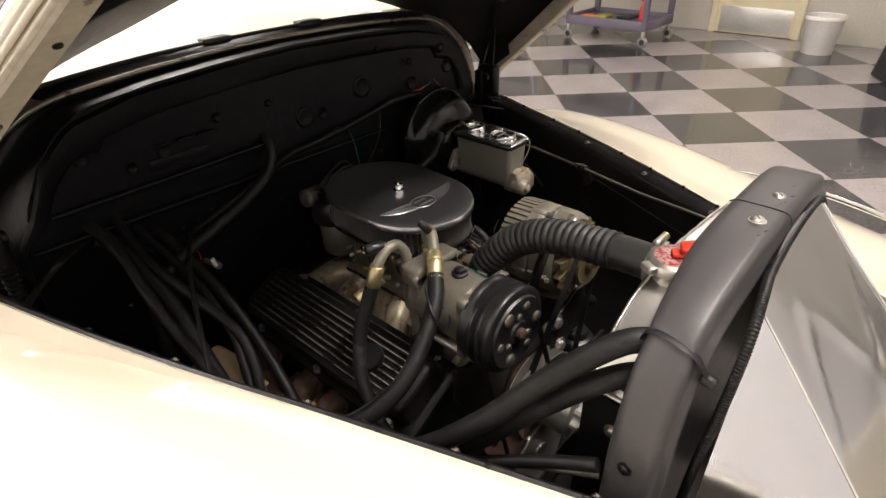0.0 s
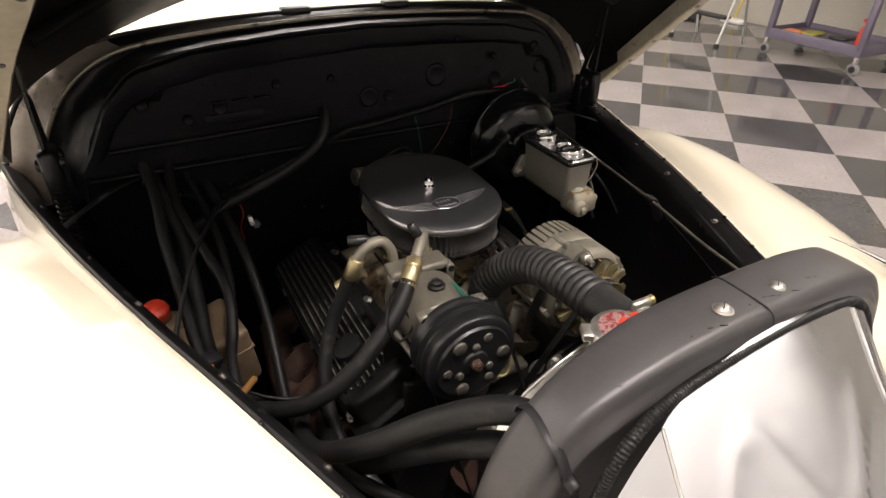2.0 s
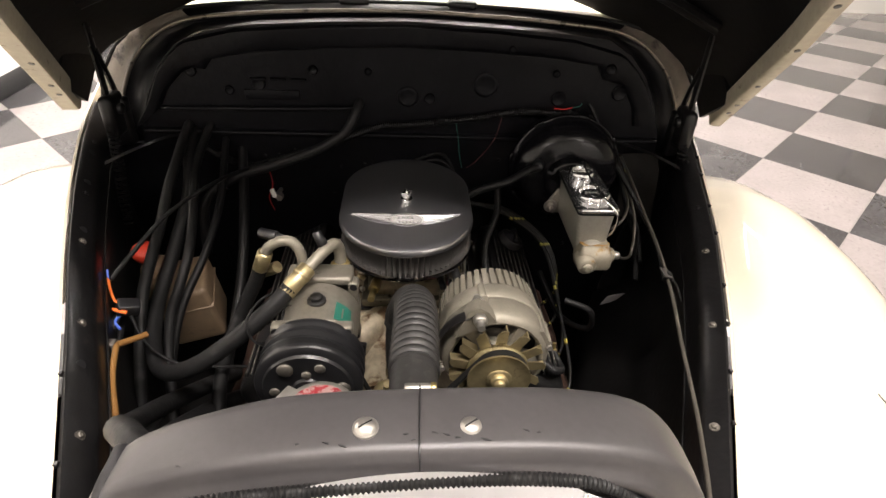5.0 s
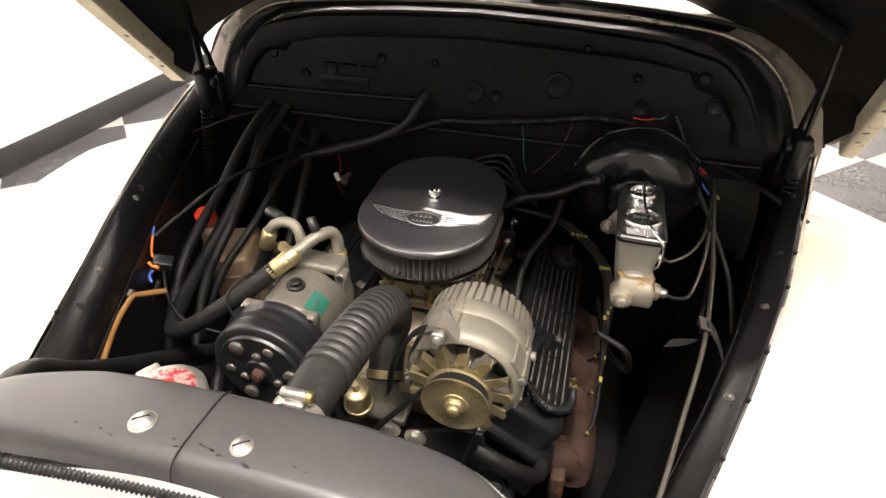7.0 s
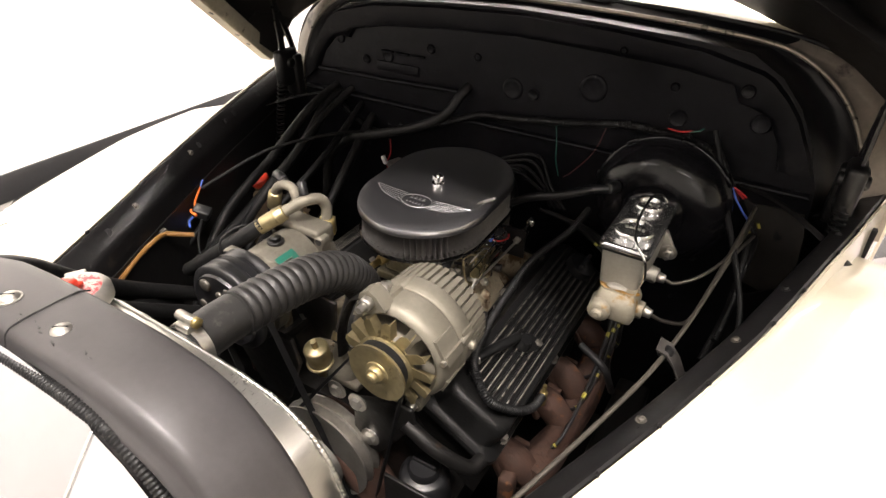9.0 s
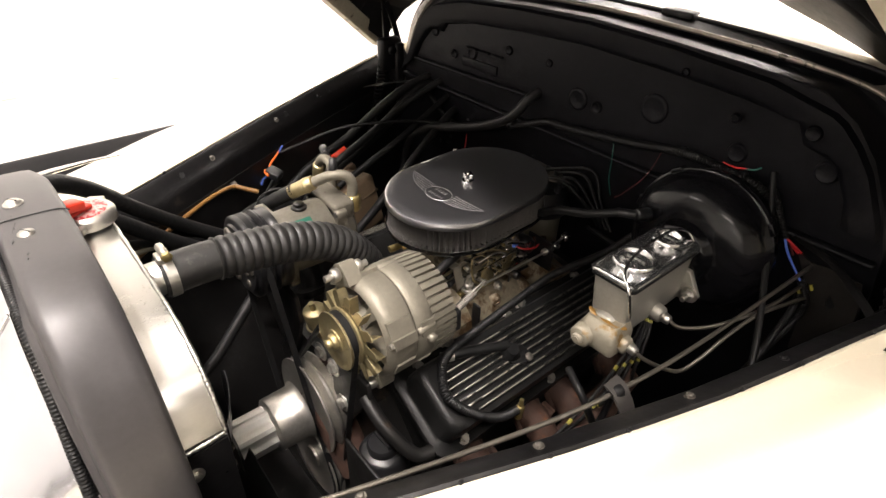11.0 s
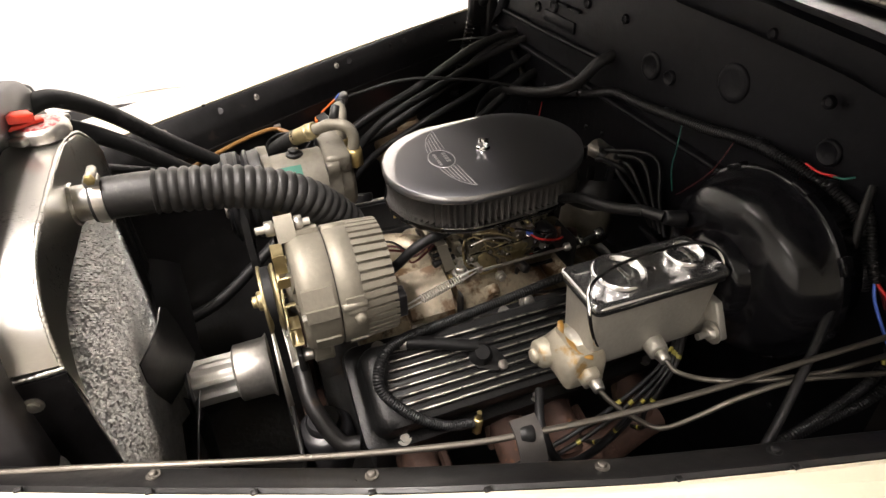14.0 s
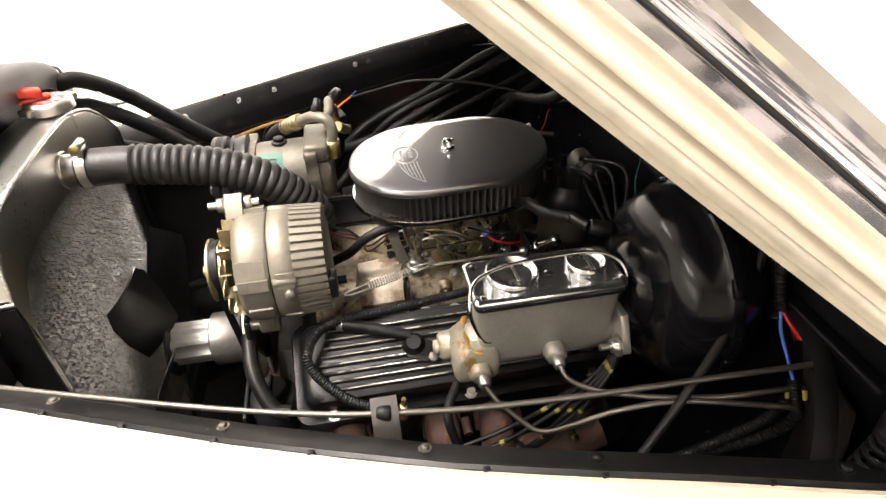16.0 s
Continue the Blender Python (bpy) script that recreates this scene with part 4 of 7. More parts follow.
# intake manifold with runners
intake = part("intake_manifold", loft([[(-0.15, y, 0.69), (0.15, y, 0.69), (0.148, y, 0.725), (0.105, y, 0.750), (0.055, y, 0.762 + h), (-0.055, y, 0.762 + h), (-0.105, y, 0.750), (-0.148, y, 0.725)] for y, h in ((-0.235, 0.008), (-0.20, 0.012), (-0.11, 0.015), (-0.085, 0.045), (0.085, 0.045), (0.11, 0.01), (0.205, 0.0))]), ALU_STAIN, engine, "stained cast aluminium intake manifold")
for s in (-1, 1):
    for y0, y1 in ((-0.07, -0.175), (-0.045, -0.085), (0.04, 0.06), (0.06, 0.155)):
        part("runner", tube([(s * 0.03, y0, 0.785), (s * 0.07, (y0 + y1) / 2, 0.782), (s * 0.112, y1, 0.752), (s * 0.14, y1, 0.728)], 0.026, 12, 5, lambda d: 0.9 + 1.6 * d, 1.2), ALU_STAIN, intake)
    for y in (-0.21, -0.125, -0.01, 0.11, 0.185):
        bolt(intake, (s * 0.125, y, 0.748), (s * 0.45, 0, 0.9), 0.0075, 0.009)
part("thermostat_housing", join(lathe([(0.030, 0), (0.030, 0.012), (0.024, 0.02), (0.021, 0.05), (0.023, 0.062)], aim((-0.002, -0.272, 0.775), (0.0, -0.258, 0.83)), 20), box(-0.045, 0.04, -0.295, -0.240, 0.765, 0.778, 0.004)), ALU, intake)
part("temperature_sender", join(rod((-0.030, -0.290, 0.77), (-0.028, -0.297, 0.80), 0.011, None, 6, 0.001), rod((-0.028, -0.297, 0.80), (-0.026, -0.305, 0.838), 0.019, None, 20, 0.003), rod((-0.028, -0.297, 0.80), (-0.0278, -0.298, 0.804), 0.0215, None, 20, 0.001), rod((-0.026, -0.305, 0.838), (-0.0255, -0.308, 0.852), 0.005)), GOLD, intake)
part("heater_nipple", rod((0.05, -0.225, 0.79), (0.055, -0.23, 0.845), 0.009, None, 12, 0.001), STEEL, intake)

# rusty exhaust manifolds
for s in (-1, 1):
    ex = part("exhaust_manifold", tube([(s * 0.290, -0.21, 0.635), (s * 0.298, -0.12, 0.618), (s * 0.302, -0.02, 0.600), (s * 0.298, 0.08, 0.615), (s * 0.290, 0.17, 0.635)], 0.030, 12, 6, lambda d: 1 + 0.1 * math.sin(d * 30)), RUST, engine, "rusty cast iron exhaust manifold")
    for y in (-0.20, -0.065, 0.015, 0.15):
        part("port", join(tube([(s * 0.225, y, 0.668), (s * 0.265, y, 0.658), (s * 0.292, y * 0.96, 0.630)], 0.026, 10, 4), box(-0.034, 0.034, -0.030, 0.030, -0.006, 0.006, 0.004, Matrix.Translation((s * 0.242, y, 0.668)) @ pose(0, 0, 0, 0, 60 * s, 0))), RUST, ex)
        part("stud", rod((s * 0.25, y + 0.036, 0.66), (s * 0.275, y + 0.036, 0.655), 0.007, None, 6), RUST, ex)
    part("heat_tab", box(s * 0.27 - 0.012, s * 0.27 + 0.012, -0.245, -0.215, 0.60, 0.66, 0.006), RUST, ex)

# spark plug wires with yellow print
for k, (y, dx) in enumerate(((-0.13, 0.0), (-0.04, 0.012), (0.05, 0.02), (0.12, 0.03))):
    pts = [(0.10 + dx, 0.235, 0.85), (0.20 + dx, 0.222, 0.835), (0.295 + dx * 0.5, 0.16, 0.79), (0.318 + dx * 0.4, 0.07 + y * 0.3, 0.72), (0.315 + dx * 0.2, y, 0.665), (0.275, y - 0.01, 0.625)]
    w = solo("spark_plug_wire", tube(pts, 0.0034, 8, 7), RUBBER, pts[-1], "black spark plug wire with yellow printing", "spark plug wire", "spark plug wires")
    path = smooth_path(pts, 7)
    for j in range(9, len(path) - 3, 5):
        a, b = path[j], path[j].lerp(path[j + 1], 0.40)
        part("print", tube([a, a.lerp(b, 0.5), b], 0.0036, 8, 1), YELLOW, w)

# distributor and coil near the firewall
dist = thing("distributor", (0, 0.20, 0.80), "black distributor with wire towers behind the air cleaner", "distributor")
part("body", rod((0, 0.20, 0.78), (0, 0.205, 0.86), 0.045, None, 20, 0.006), ALU, dist)
part("cap", lathe([(0.055, 0), (0.058, 0.012), (0.052, 0.04), (0.045, 0.05), (0, 0.052)], aim((0, 0.205, 0.86), (0, 0.207, 0.95)), 22), PLASTIC, dist)
for k in range(8):
    a = 2 * math.pi * k / 8
    part("tower", rod((0.038 * math.cos(a), 0.206 + 0.038 * math.sin(a), 0.905), (0.040 * math.cos(a), 0.206 + 0.04 * math.sin(a), 0.930), 0.007, 0.006, 8), PLASTIC, dist)
coil = thing("ignition_coil", (-0.025, 0.245, 0.90), "grey and black ignition coil on a bracket", "ignition coil")
part("can", rod((-0.058, 0.236, 0.915), (0.004, 0.250, 0.902), 0.020, None, 20, 0.003), DULLSTEEL, coil)
part("neck", rod((0.004, 0.250, 0.902), (0.026, 0.2545, 0.897), 0.013, 0.010, 14), PLASTIC, coil)
part("strap", rod((-0.030, 0.2425, 0.909), (-0.018, 0.245, 0.9066), 0.0215, None, 20), BAY, coil)
part("foot", box(-0.034, -0.014, 0.24, 0.279, 0.885, 0.890, 0.001), BAY, coil)

# ---- carburettor ----
carb = thing("carburettor", (0, 0, 0.805), "oily yellow-zinc four-barrel carburettor under the air cleaner", "carburettor")
part("gasket", box(-0.080, 0.084, -0.088, 0.090, 0.806, 0.811, 0.001), RUBBER, carb)
part("base_plate", box(-0.078, 0.082, -0.086, 0.088, 0.811, 0.828, 0.003), CARB, carb)
part("main_body", join(box(-0.066, 0.070, -0.078, 0.076, 0.828, 0.880, 0.007), box(0.060, 0.082, -0.050, -0.004, 0.836, 0.872, 0.006), box(0.058, 0.079, 0.012, 0.050, 0.832, 0.868, 0.005)), CARB, carb)
part("air_horn", join(box(-0.070, 0.074, -0.083, 0.080, 0.882, 0.902, 0.006), box(-0.055, 0.060, -0.066, 0.064, 0.902, 0.916, 0.006)), CARB, carb)
part("throat", rod((0, 0, 0.914), (0, 0, 0.930), 0.062, None, 26, 0.004), CARB, carb)
for x, y in ((0.069, -0.074), (0.069, -0.02), (0.069, 0.03), (0.069, 0.072), (-0.062, -0.045), (-0.062, 0.045), (0.03, -0.078), (-0.03, -0.078)):
    part("screw", rod((x, y, 0.900), (x, y, 0.9055), 0.0042, None, 8, 0.0006), STEEL, carb)
part("choke_housing", join(rod((0.070, 0.066, 0.872), (0.096, 0.070, 0.870), 0.016, None, 20, 0.003), rod((0.096, 0.070, 0.870), (0.102, 0.071, 0.870), 0.012, None, 20, 0.002)), PLASTIC, carb)
part("choke_link", tube([(0.092, 0.036, 0.862), (0.096, 0.012, 0.882), (0.090, -0.02, 0.896), (0.084, -0.052, 0.898)], 0.0018, 6, 6), GOLD, carb)
part("fast_idle_cam", prism([(-0.010, -0.014), (0.008, -0.016), (0.014, -0.004), (0.010, 0.012), (-0.004, 0.018), (-0.014, 0.006)], 0, 0.0035, Matrix.Translation((0.084, 0.024, 0.850)) @ pose(0, 0, 0, 90, 0, 90), 0.0008), GOLD, carb)
part("throttle_lever", prism([(-0.010, -0.034), (0.006, -0.036), (0.014, -0.012), (0.016, 0.010), (0.005, 0.030), (-0.008, 0.028), (-0.016, 0.0)], 0, 0.003, Matrix.Translation((0.092, -0.030, 0.838)) @ pose(0, 0, 0, 90, -18, 90), 0.0008), GOLD, carb, "yellow-zinc throttle lever")
part("lever_stud", join(rod((0.090, -0.048, 0.848), (0.104, -0.048, 0.848), 0.0042, None, 10, 0.0006), rod((0.104, -0.048, 0.848), (0.108, -0.048, 0.848), 0.0058, None, 6, 0.0006)), STEEL, carb)
part("throttle_shaft", rod((0.060, -0.012, 0.822), (0.110, -0.012, 0.822), 0.0052, None, 10, 0.001), STEEL, carb)
part("shaft_nut", rod((0.098, -0.012, 0.822), (0.106, -0.012, 0.822), 0.0095, None, 6, 0.001), STEEL, carb)
part("slotted_bar", join(tube([(0.120, -0.030, 0.797), (0.121, 0.0, 0.794), (0.122, 0.08, 0.782), (0.122, 0.13, 0.778)], 0.0022, 6, 4), tube([(0.121, -0.030, 0.788), (0.122, 0.0, 0.785), (0.123, 0.08, 0.774), (0.123, 0.13, 0.770)], 0.0022, 6, 4), tube([(0.120, -0.030, 0.797), (0.120, -0.036, 0.7925), (0.121, -0.030, 0.788)], 0.0022, 6, 4)), BAY, carb, "black slotted throttle bar")
part("pump_lever", prism([(-0.030, -0.005), (0.028, -0.004), (0.030, 0.004), (-0.004, 0.007), (-0.030, 0.005)], 0, 0.0028, Matrix.Translation((0.086, -0.040, 0.905)) @ pose(0, 0, 0, 90, 24, 90), 0.0006), GOLD, carb)
part("pump_rod", tube([(0.090, -0.066, 0.896), (0.094, -0.070, 0.880), (0.096, -0.066, 0.856), (0.094, -0.052, 0.842)], 0.0019, 6, 6), GOLD, carb)
part("wire_link", tube([(0.100, -0.060, 0.892), (0.104, -0.040, 0.900), (0.100, -0.012, 0.893), (0.101, 0.002, 0.884)], 0.0014, 6, 6), STEEL, carb)
part("idle_screw", join(rod((0.088, -0.088, 0.832), (0.088, -0.050, 0.828), 0.0032, None, 8), rod((0.088, -0.092, 0.8325), (0.088, -0.086, 0.832), 0.0052, None, 10, 0.0006)), BRASS, carb)
part("fuel_inlet", join(rod((-0.05, -0.08, 0.865), (-0.055, -0.105, 0.865), 0.010, None, 6, 0.001), rod((-0.055, -0.105, 0.865), (-0.058, -0.13, 0.864), 0.006)), BRASS, carb)
part("vacuum_nipple", rod((0.02, -0.08, 0.842), (0.022, -0.105, 0.842), 0.005), BRASS, carb)
part("rubber_cap", join(rod((0.060, -0.088, 0.876), (0.064, -0.112, 0.874), 0.0056, None, 10, 0.002), rod((0.060, -0.084, 0.876), (0.060, -0.090, 0.876), 0.0066, None, 10)), RUBBER, carb)
part("cable_bracket", join(box(0.070, 0.130, 0.094, 0.098, 0.820, 0.880, 0.0015), box(0.04, 0.08, 0.06, 0.10, 0.828, 0.832, 0.001)), BAY, carb)
part("cable_end", join(rod((0.116, 0.096, 0.858), (0.108, -0.046, 0.849), 0.0022), rod((0.118, 0.125, 0.862), (0.115, 0.086, 0.858), 0.0065, None, 6, 0.001)), STEEL, carb)
part("mounting_nut", join(rod((0.066, -0.070, 0.828), (0.066, -0.070, 0.837), 0.0085, None, 6, 0.001), rod((0.066, -0.070, 0.837), (0.066, -0.070, 0.850), 0.0042, None, 10)), STEEL, carb)
part("mounting_nut", join(rod((0.070, 0.078, 0.828), (0.070, 0.078, 0.837), 0.0085, None, 6, 0.001), rod((0.070, 0.078, 0.837), (0.070, 0.078, 0.847), 0.0042, None, 10)), STEEL, carb)
part("solenoid_plug", box(0.080, 0.090, 0.036, 0.046, 0.874, 0.882, 0.002), BLUE, carb, "small blue plug")
part("plug_wire", tube([(0.086, 0.040, 0.878), (0.100, 0.050, 0.874), (0.104, 0.075, 0.868), (0.094, 0.10, 0.862)], 0.0018, 6, 5), REDWIRE, carb)
rng = random.Random(21)
for k in range(60):
    x, y, z = rng.choice((-1, 1, 1)), rng.uniform(-0.078, 0.072), rng.uniform(0.83, 0.90)
    x *= 0.074
    part("small_fitting", rod((x, y, z), (x + math.copysign(rng.uniform(0.006, 0.016), x), y + rng.uniform(-0.006, 0.006), z + rng.uniform(-0.004, 0.005)), rng.uniform(0.0022, 0.0052), None, rng.choice((6, 10)), 0.0005), rng.choice((BRASS, STEEL, CHROME, CHROME, GOLD, PLASTIC, CARB)), carb)

for k in range(9):
    y, z = rng.uniform(-0.07, 0.06), rng.uniform(0.85, 0.895)
    part("wire_link", tube([(0.086, y, z), (0.097, y + rng.uniform(-0.012, 0.012), z + rng.uniform(0.002, 0.012)), (0.100, y + rng.uniform(0.01, 0.03), z - rng.uniform(0.0, 0.015)), (0.094, y + rng.uniform(0.02, 0.04), z - rng.uniform(0.012, 0.03))], 0.0013, 6, 5), rng.choice((CHROME, STEEL, GOLD)), carb)

part("spring_bracket", join(prism([(-0.108, 0.895), (-0.094, 0.896), (-0.080, 0.850), (-0.096, 0.846)], 0.088, 0.0905, Matrix(((0, 0, 1, 0), (1, 0, 0, 0), (0, 1, 0, 0), (0, 0, 0, 1)))), box(0.070, 0.0905, -0.108, -0.092, 0.892, 0.8945, 0.0005)), ALU, carb, "pale folded sheet bracket")
part("stud_stack", join(rod((0.092, -0.073, 0.836), (0.092, -0.073, 0.842), 0.0125, None, 18, 0.001), rod((0.092, -0.073, 0.842), (0.092, -0.073, 0.851), 0.0090, None, 6, 0.001), rod((0.092, -0.073, 0.851), (0.092, -0.073, 0.866), 0.0046, None, 10)), STEEL, carb)
part("cable_plate", shell([[(0.086, 0.070, 0.884), (0.090, 0.122, 0.868)], [(0.092, 0.072, 0.858), (0.096, 0.124, 0.842)]], 0.0025), RUST, carb, "brown rusty cable plate")
part("cable_stop", join(rod((0.120, 0.093, 0.861), (0.121, 0.145, 0.877), 0.0042, None, 10), rod((0.1205, 0.106, 0.865), (0.1207, 0.114, 0.8675), 0.0088, None, 6, 0.001), rod((0.121, 0.134, 0.8735), (0.1212, 0.146, 0.877), 0.0078, None, 12, 0.001)), CHROME, carb, "bright cable end stop")
part("vacuum_pipe", join(rod((0.076, -0.082, 0.874), (0.080, -0.112, 0.872), 0.0036, None, 8), rod((0.078, -0.078, 0.862), (0.082, -0.104, 0.860), 0.0044, None, 8), rod((0.082, -0.104, 0.860), (0.083, -0.112, 0.8595), 0.0058, None, 8, 0.001)), RUBBER, carb)
part("bowl_cover", join(box(0.079, 0.0865, -0.058, -0.016, 0.842, 0.884, 0.003), box(0.079, 0.0845, 0.002, 0.052, 0.846, 0.892, 0.003)), CARB, carb)
for y, z in ((-0.054, 0.880), (-0.020, 0.880), (-0.054, 0.847), (-0.020, 0.847), (0.006, 0.888), (0.048, 0.888), (0.006, 0.850), (0.048, 0.850)):
    part("cover_screw", rod((0.084, y, z), (0.0895, y, z), 0.0036, None, 10, 0.0006), CHROME, carb)
for y0, z0, y1, z1 in ((-0.060, 0.874, 0.030, 0.882), (-0.036, 0.838, 0.062, 0.852), (0.010, 0.900, 0.070, 0.880)):
    part("control_rod", tube([(0.098, y0, z0), (0.101, y0 + 0.004, z0 + 0.002), (0.101, y1 - 0.004, z1), (0.097, y1, z1 + 0.002)], 0.0016, 6, 4), CHROME, carb)
part("dashpot", join(rod((0.094, 0.020, 0.836), (0.118, 0.024, 0.836), 0.0075, None, 12, 0.001), rod((0.100, 0.020, 0.829), (0.102, 0.021, 0.829), 0.012, None, 16)), IRON, carb)
part("casting_number", join(*[box(0.1335, 0.1350, -0.128 + 0.009 * k, -0.123 + 0.009 * k, 0.770, 0.777, 0.0004) for k in range(3)]), ALU_STAIN, intake)
part("flange_joint", box(0.122, 0.1385, -0.0905, -0.0865, 0.762, 0.836, 0.001), IRON, intake, "black joint between two castings")
part("front_runner", loft([[(0.06, -0.17, 0.77), (0.06, -0.095, 0.77), (0.06, -0.095, 0.842), (0.06, -0.16, 0.834)], [(0.104, -0.172, 0.755), (0.108, -0.094, 0.755), (0.104, -0.094, 0.832), (0.100, -0.158, 0.822)], [(0.128, -0.170, 0.745), (0.134, -0.096, 0.745), (0.128, -0.096, 0.806), (0.124, -0.160, 0.800)]]), ALU_STAIN, intake, "stained pale runner casting", 35)
part("rear_runner", loft([[(0.06, -0.084, 0.77), (0.06, 0.030, 0.77), (0.06, 0.030, 0.838), (0.06, -0.084, 0.838)], [(0.108, -0.084, 0.752), (0.110, 0.034, 0.752), (0.102, 0.034, 0.822), (0.104, -0.084, 0.826)], [(0.132, -0.084, 0.742), (0.134, 0.036, 0.742), (0.122, 0.034, 0.792), (0.126, -0.082, 0.800)]]), ALU_STAIN, intake, "stained pale runner casting", 35)
part("casting_boss", join(rod((0.108, -0.030, 0.812), (0.122, -0.030, 0.806), 0.012, 0.0105, 18, 0.002), rod((0.122, -0.030, 0.806), (0.124, -0.030, 0.805), 0.006, None, 12)), ALU_STAIN, intake)
for x, y, z in ((0.136, -0.065, 0.776), (0.138, -0.045, 0.772), (0.132, 0.020, 0.784), (0.128, -0.150, 0.786)):
    bolt(intake, (x, y, z), (0.75, 0, 0.65), 0.0080, 0.008)
line_pts = [(0.070, -0.200, 0.850), (0.080, -0.168, 0.871), (0.085, -0.144, 0.895), (0.084, -0.118, 0.907), (0.078, -0.092, 0.908), (0.066, -0.072, 0.905)]
part("vacuum_tube", tube(line_pts, 0.0072, 12, 7), RUBBER, carb, "black rubber vacuum tube")
for k in range(3):
    part("loose_wire", tube([(0.050 + 0.01 * k, -0.215 + 0.012 * k, 0.90), (0.066, -0.17 + 0.01 * k, 0.905 - 0.012 * k), (0.074, -0.14, 0.885 - 0.01 * k), (0.07, -0.105, 0.90 - 0.008 * k)], 0.0016, 6, 6), DARKRED if k else RUBBER, carb)

# return spring
pts = []
a, b = Vector((0.139, -0.182, 0.841)), Vector((0.103, -0.043, 0.850))
for k in range(17 * 8 + 1):
    h = k / (17 * 8)
    q = a.lerp(b, 0.25 + 0.48 * h)
    ang = 2 * math.pi * k / 8
    pts.append(q + 0.0060 * (math.cos(ang) * Vector((0.95, 0.3, 0)) + math.sin(ang) * Vector((0, 0, 1))))
spring = thing("return_spring", tuple(a), "bright steel throttle return spring beside the carburettor", "spring")
part("coil", tube(pts, 0.0010, 6, 1), STEEL, spring)
part("hook", tube([a.lerp(b, 0.25) + Vector((0, 0, 0.005)), a.lerp(b, 0.06) + Vector((0, 0, 0.003)), a, a.lerp(b, 0.06) - Vector((0, 0, 0.004)), a.lerp(b, 0.25) - Vector((0, 0, 0.005))], 0.0013, 6, 4), SPACER, spring)
part("hook", tube([a.lerp(b, 0.73) + Vector((0, 0, 0.005)), a.lerp(b, 0.92) + Vector((0, 0, 0.003)), b, a.lerp(b, 0.92) - Vector((0, 0, 0.003)), a.lerp(b, 0.74) - Vector((0, 0, 0.005))], 0.0013, 6, 4), SPACER, spring)

# ---- air cleaner ----
cleaner = thing("air_cleaner", (0, 0, 0.925), "oval chrome air cleaner with a winged emblem and pleated dark filter", "air cleaner")


def oval(w, l, n=64):
    """Oval of width 2 w across and length 2 l fore and aft, with straight flanks."""
    st = l - w
    out = []
    for k in range(n):
        a = 2 * math.pi * k / n
        out.append((w * math.cos(a), w * math.sin(a) + (st if math.sin(a) > 1e-6 else -st if math.sin(a) < -1e-6 else 0)))
    return out


def oval_loft(levels, n=64):
    return loft([[(x, y, z) for x, y in oval(w, l, n)] for w, l, z in levels])


part("lid", oval_loft([(0.108, 0.148, 0.972), (0.1125, 0.1525, 0.971), (0.1135, 0.1535, 0.973), (0.1135, 0.1535, 0.976), (0.1128, 0.1528, 0.9795), (0.1112, 0.1512, 0.9822), (0.108, 0.148, 0.9836), (0.09, 0.13, 0.9842), (0.03, 0.06, 0.9846)], 96), LID, cleaner, "brushed chrome lid with rolled edge", 25)
part("base_pan", oval_loft([(0.06, 0.09, 0.925), (0.105, 0.145, 0.922), (0.1125, 0.1525, 0.924), (0.1135, 0.1535, 0.928), (0.112, 0.152, 0.932), (0.10, 0.14, 0.930)], 96), CHROME, cleaner, "chrome base pan")
element = part("filter_element", oval_loft([(0.096, 0.136, 0.929), (0.096, 0.136, 0.973)], 64), FILTER, cleaner, "pleated dark filter gauze")
# pleats
n = 86
loop = [Vector((x, y, 0)) for x, y in oval(0.1045, 0.1445, 96)]
loop.append(loop[0])
per_pts = []
for p, q in zip(loop, loop[1:]):
    m = max(1, round((q - p).length / 0.001))
    per_pts += [p.lerp(q, j / m) for j in range(m)]
rings = []
for k in range(2 * n):
    f = k / (2 * n) * (len(per_pts) - 1)
    p = per_pts[int(f)].lerp(per_pts[min(int(f) + 1, len(per_pts) - 1)], f - int(f))
    d = Vector((p.x, p.y - (0.04 if p.y > 0.04 else -0.04 if p.y < -0.04 else p.y), 0)).normalized()
    q = p + d * (0.0032 if k % 2 else -0.0066)
    rings.append(q)
part("pleats", loft([[(p.x, p.y, z) for p in rings] for z in (0.931, 0.972)], True, False), FILTER, element)
lobes = [((0.0078 + 0.0022 * math.cos(8 * math.pi * k / 40)) * math.cos(2 * math.pi * k / 40), (0.0078 + 0.0022 * math.cos(8 * math.pi * k / 40)) * math.sin(2 * math.pi * k / 40)) for k in range(40)]
part("wing_nut", join(lathe([(0, 0), (0.0105, 0), (0.0105, 0.0025), (0.006, 0.004), (0.0055, 0.007), (0, 0.007)], Matrix.Translation((0, 0, 0.9845)), 20), prism(lobes, 0.0, 0.008, Matrix.Translation((0, 0, 0.991)) @ pose(0, 0, 0, 0, 0, 20), 0.0016), lathe([(0, 0.011), (0.003, 0.010), (0.003, 0.006), (0, 0.006)], Matrix.Translation((0, 0, 0.991)), 10)), CHROME, cleaner, "chrome four-lobed knob")
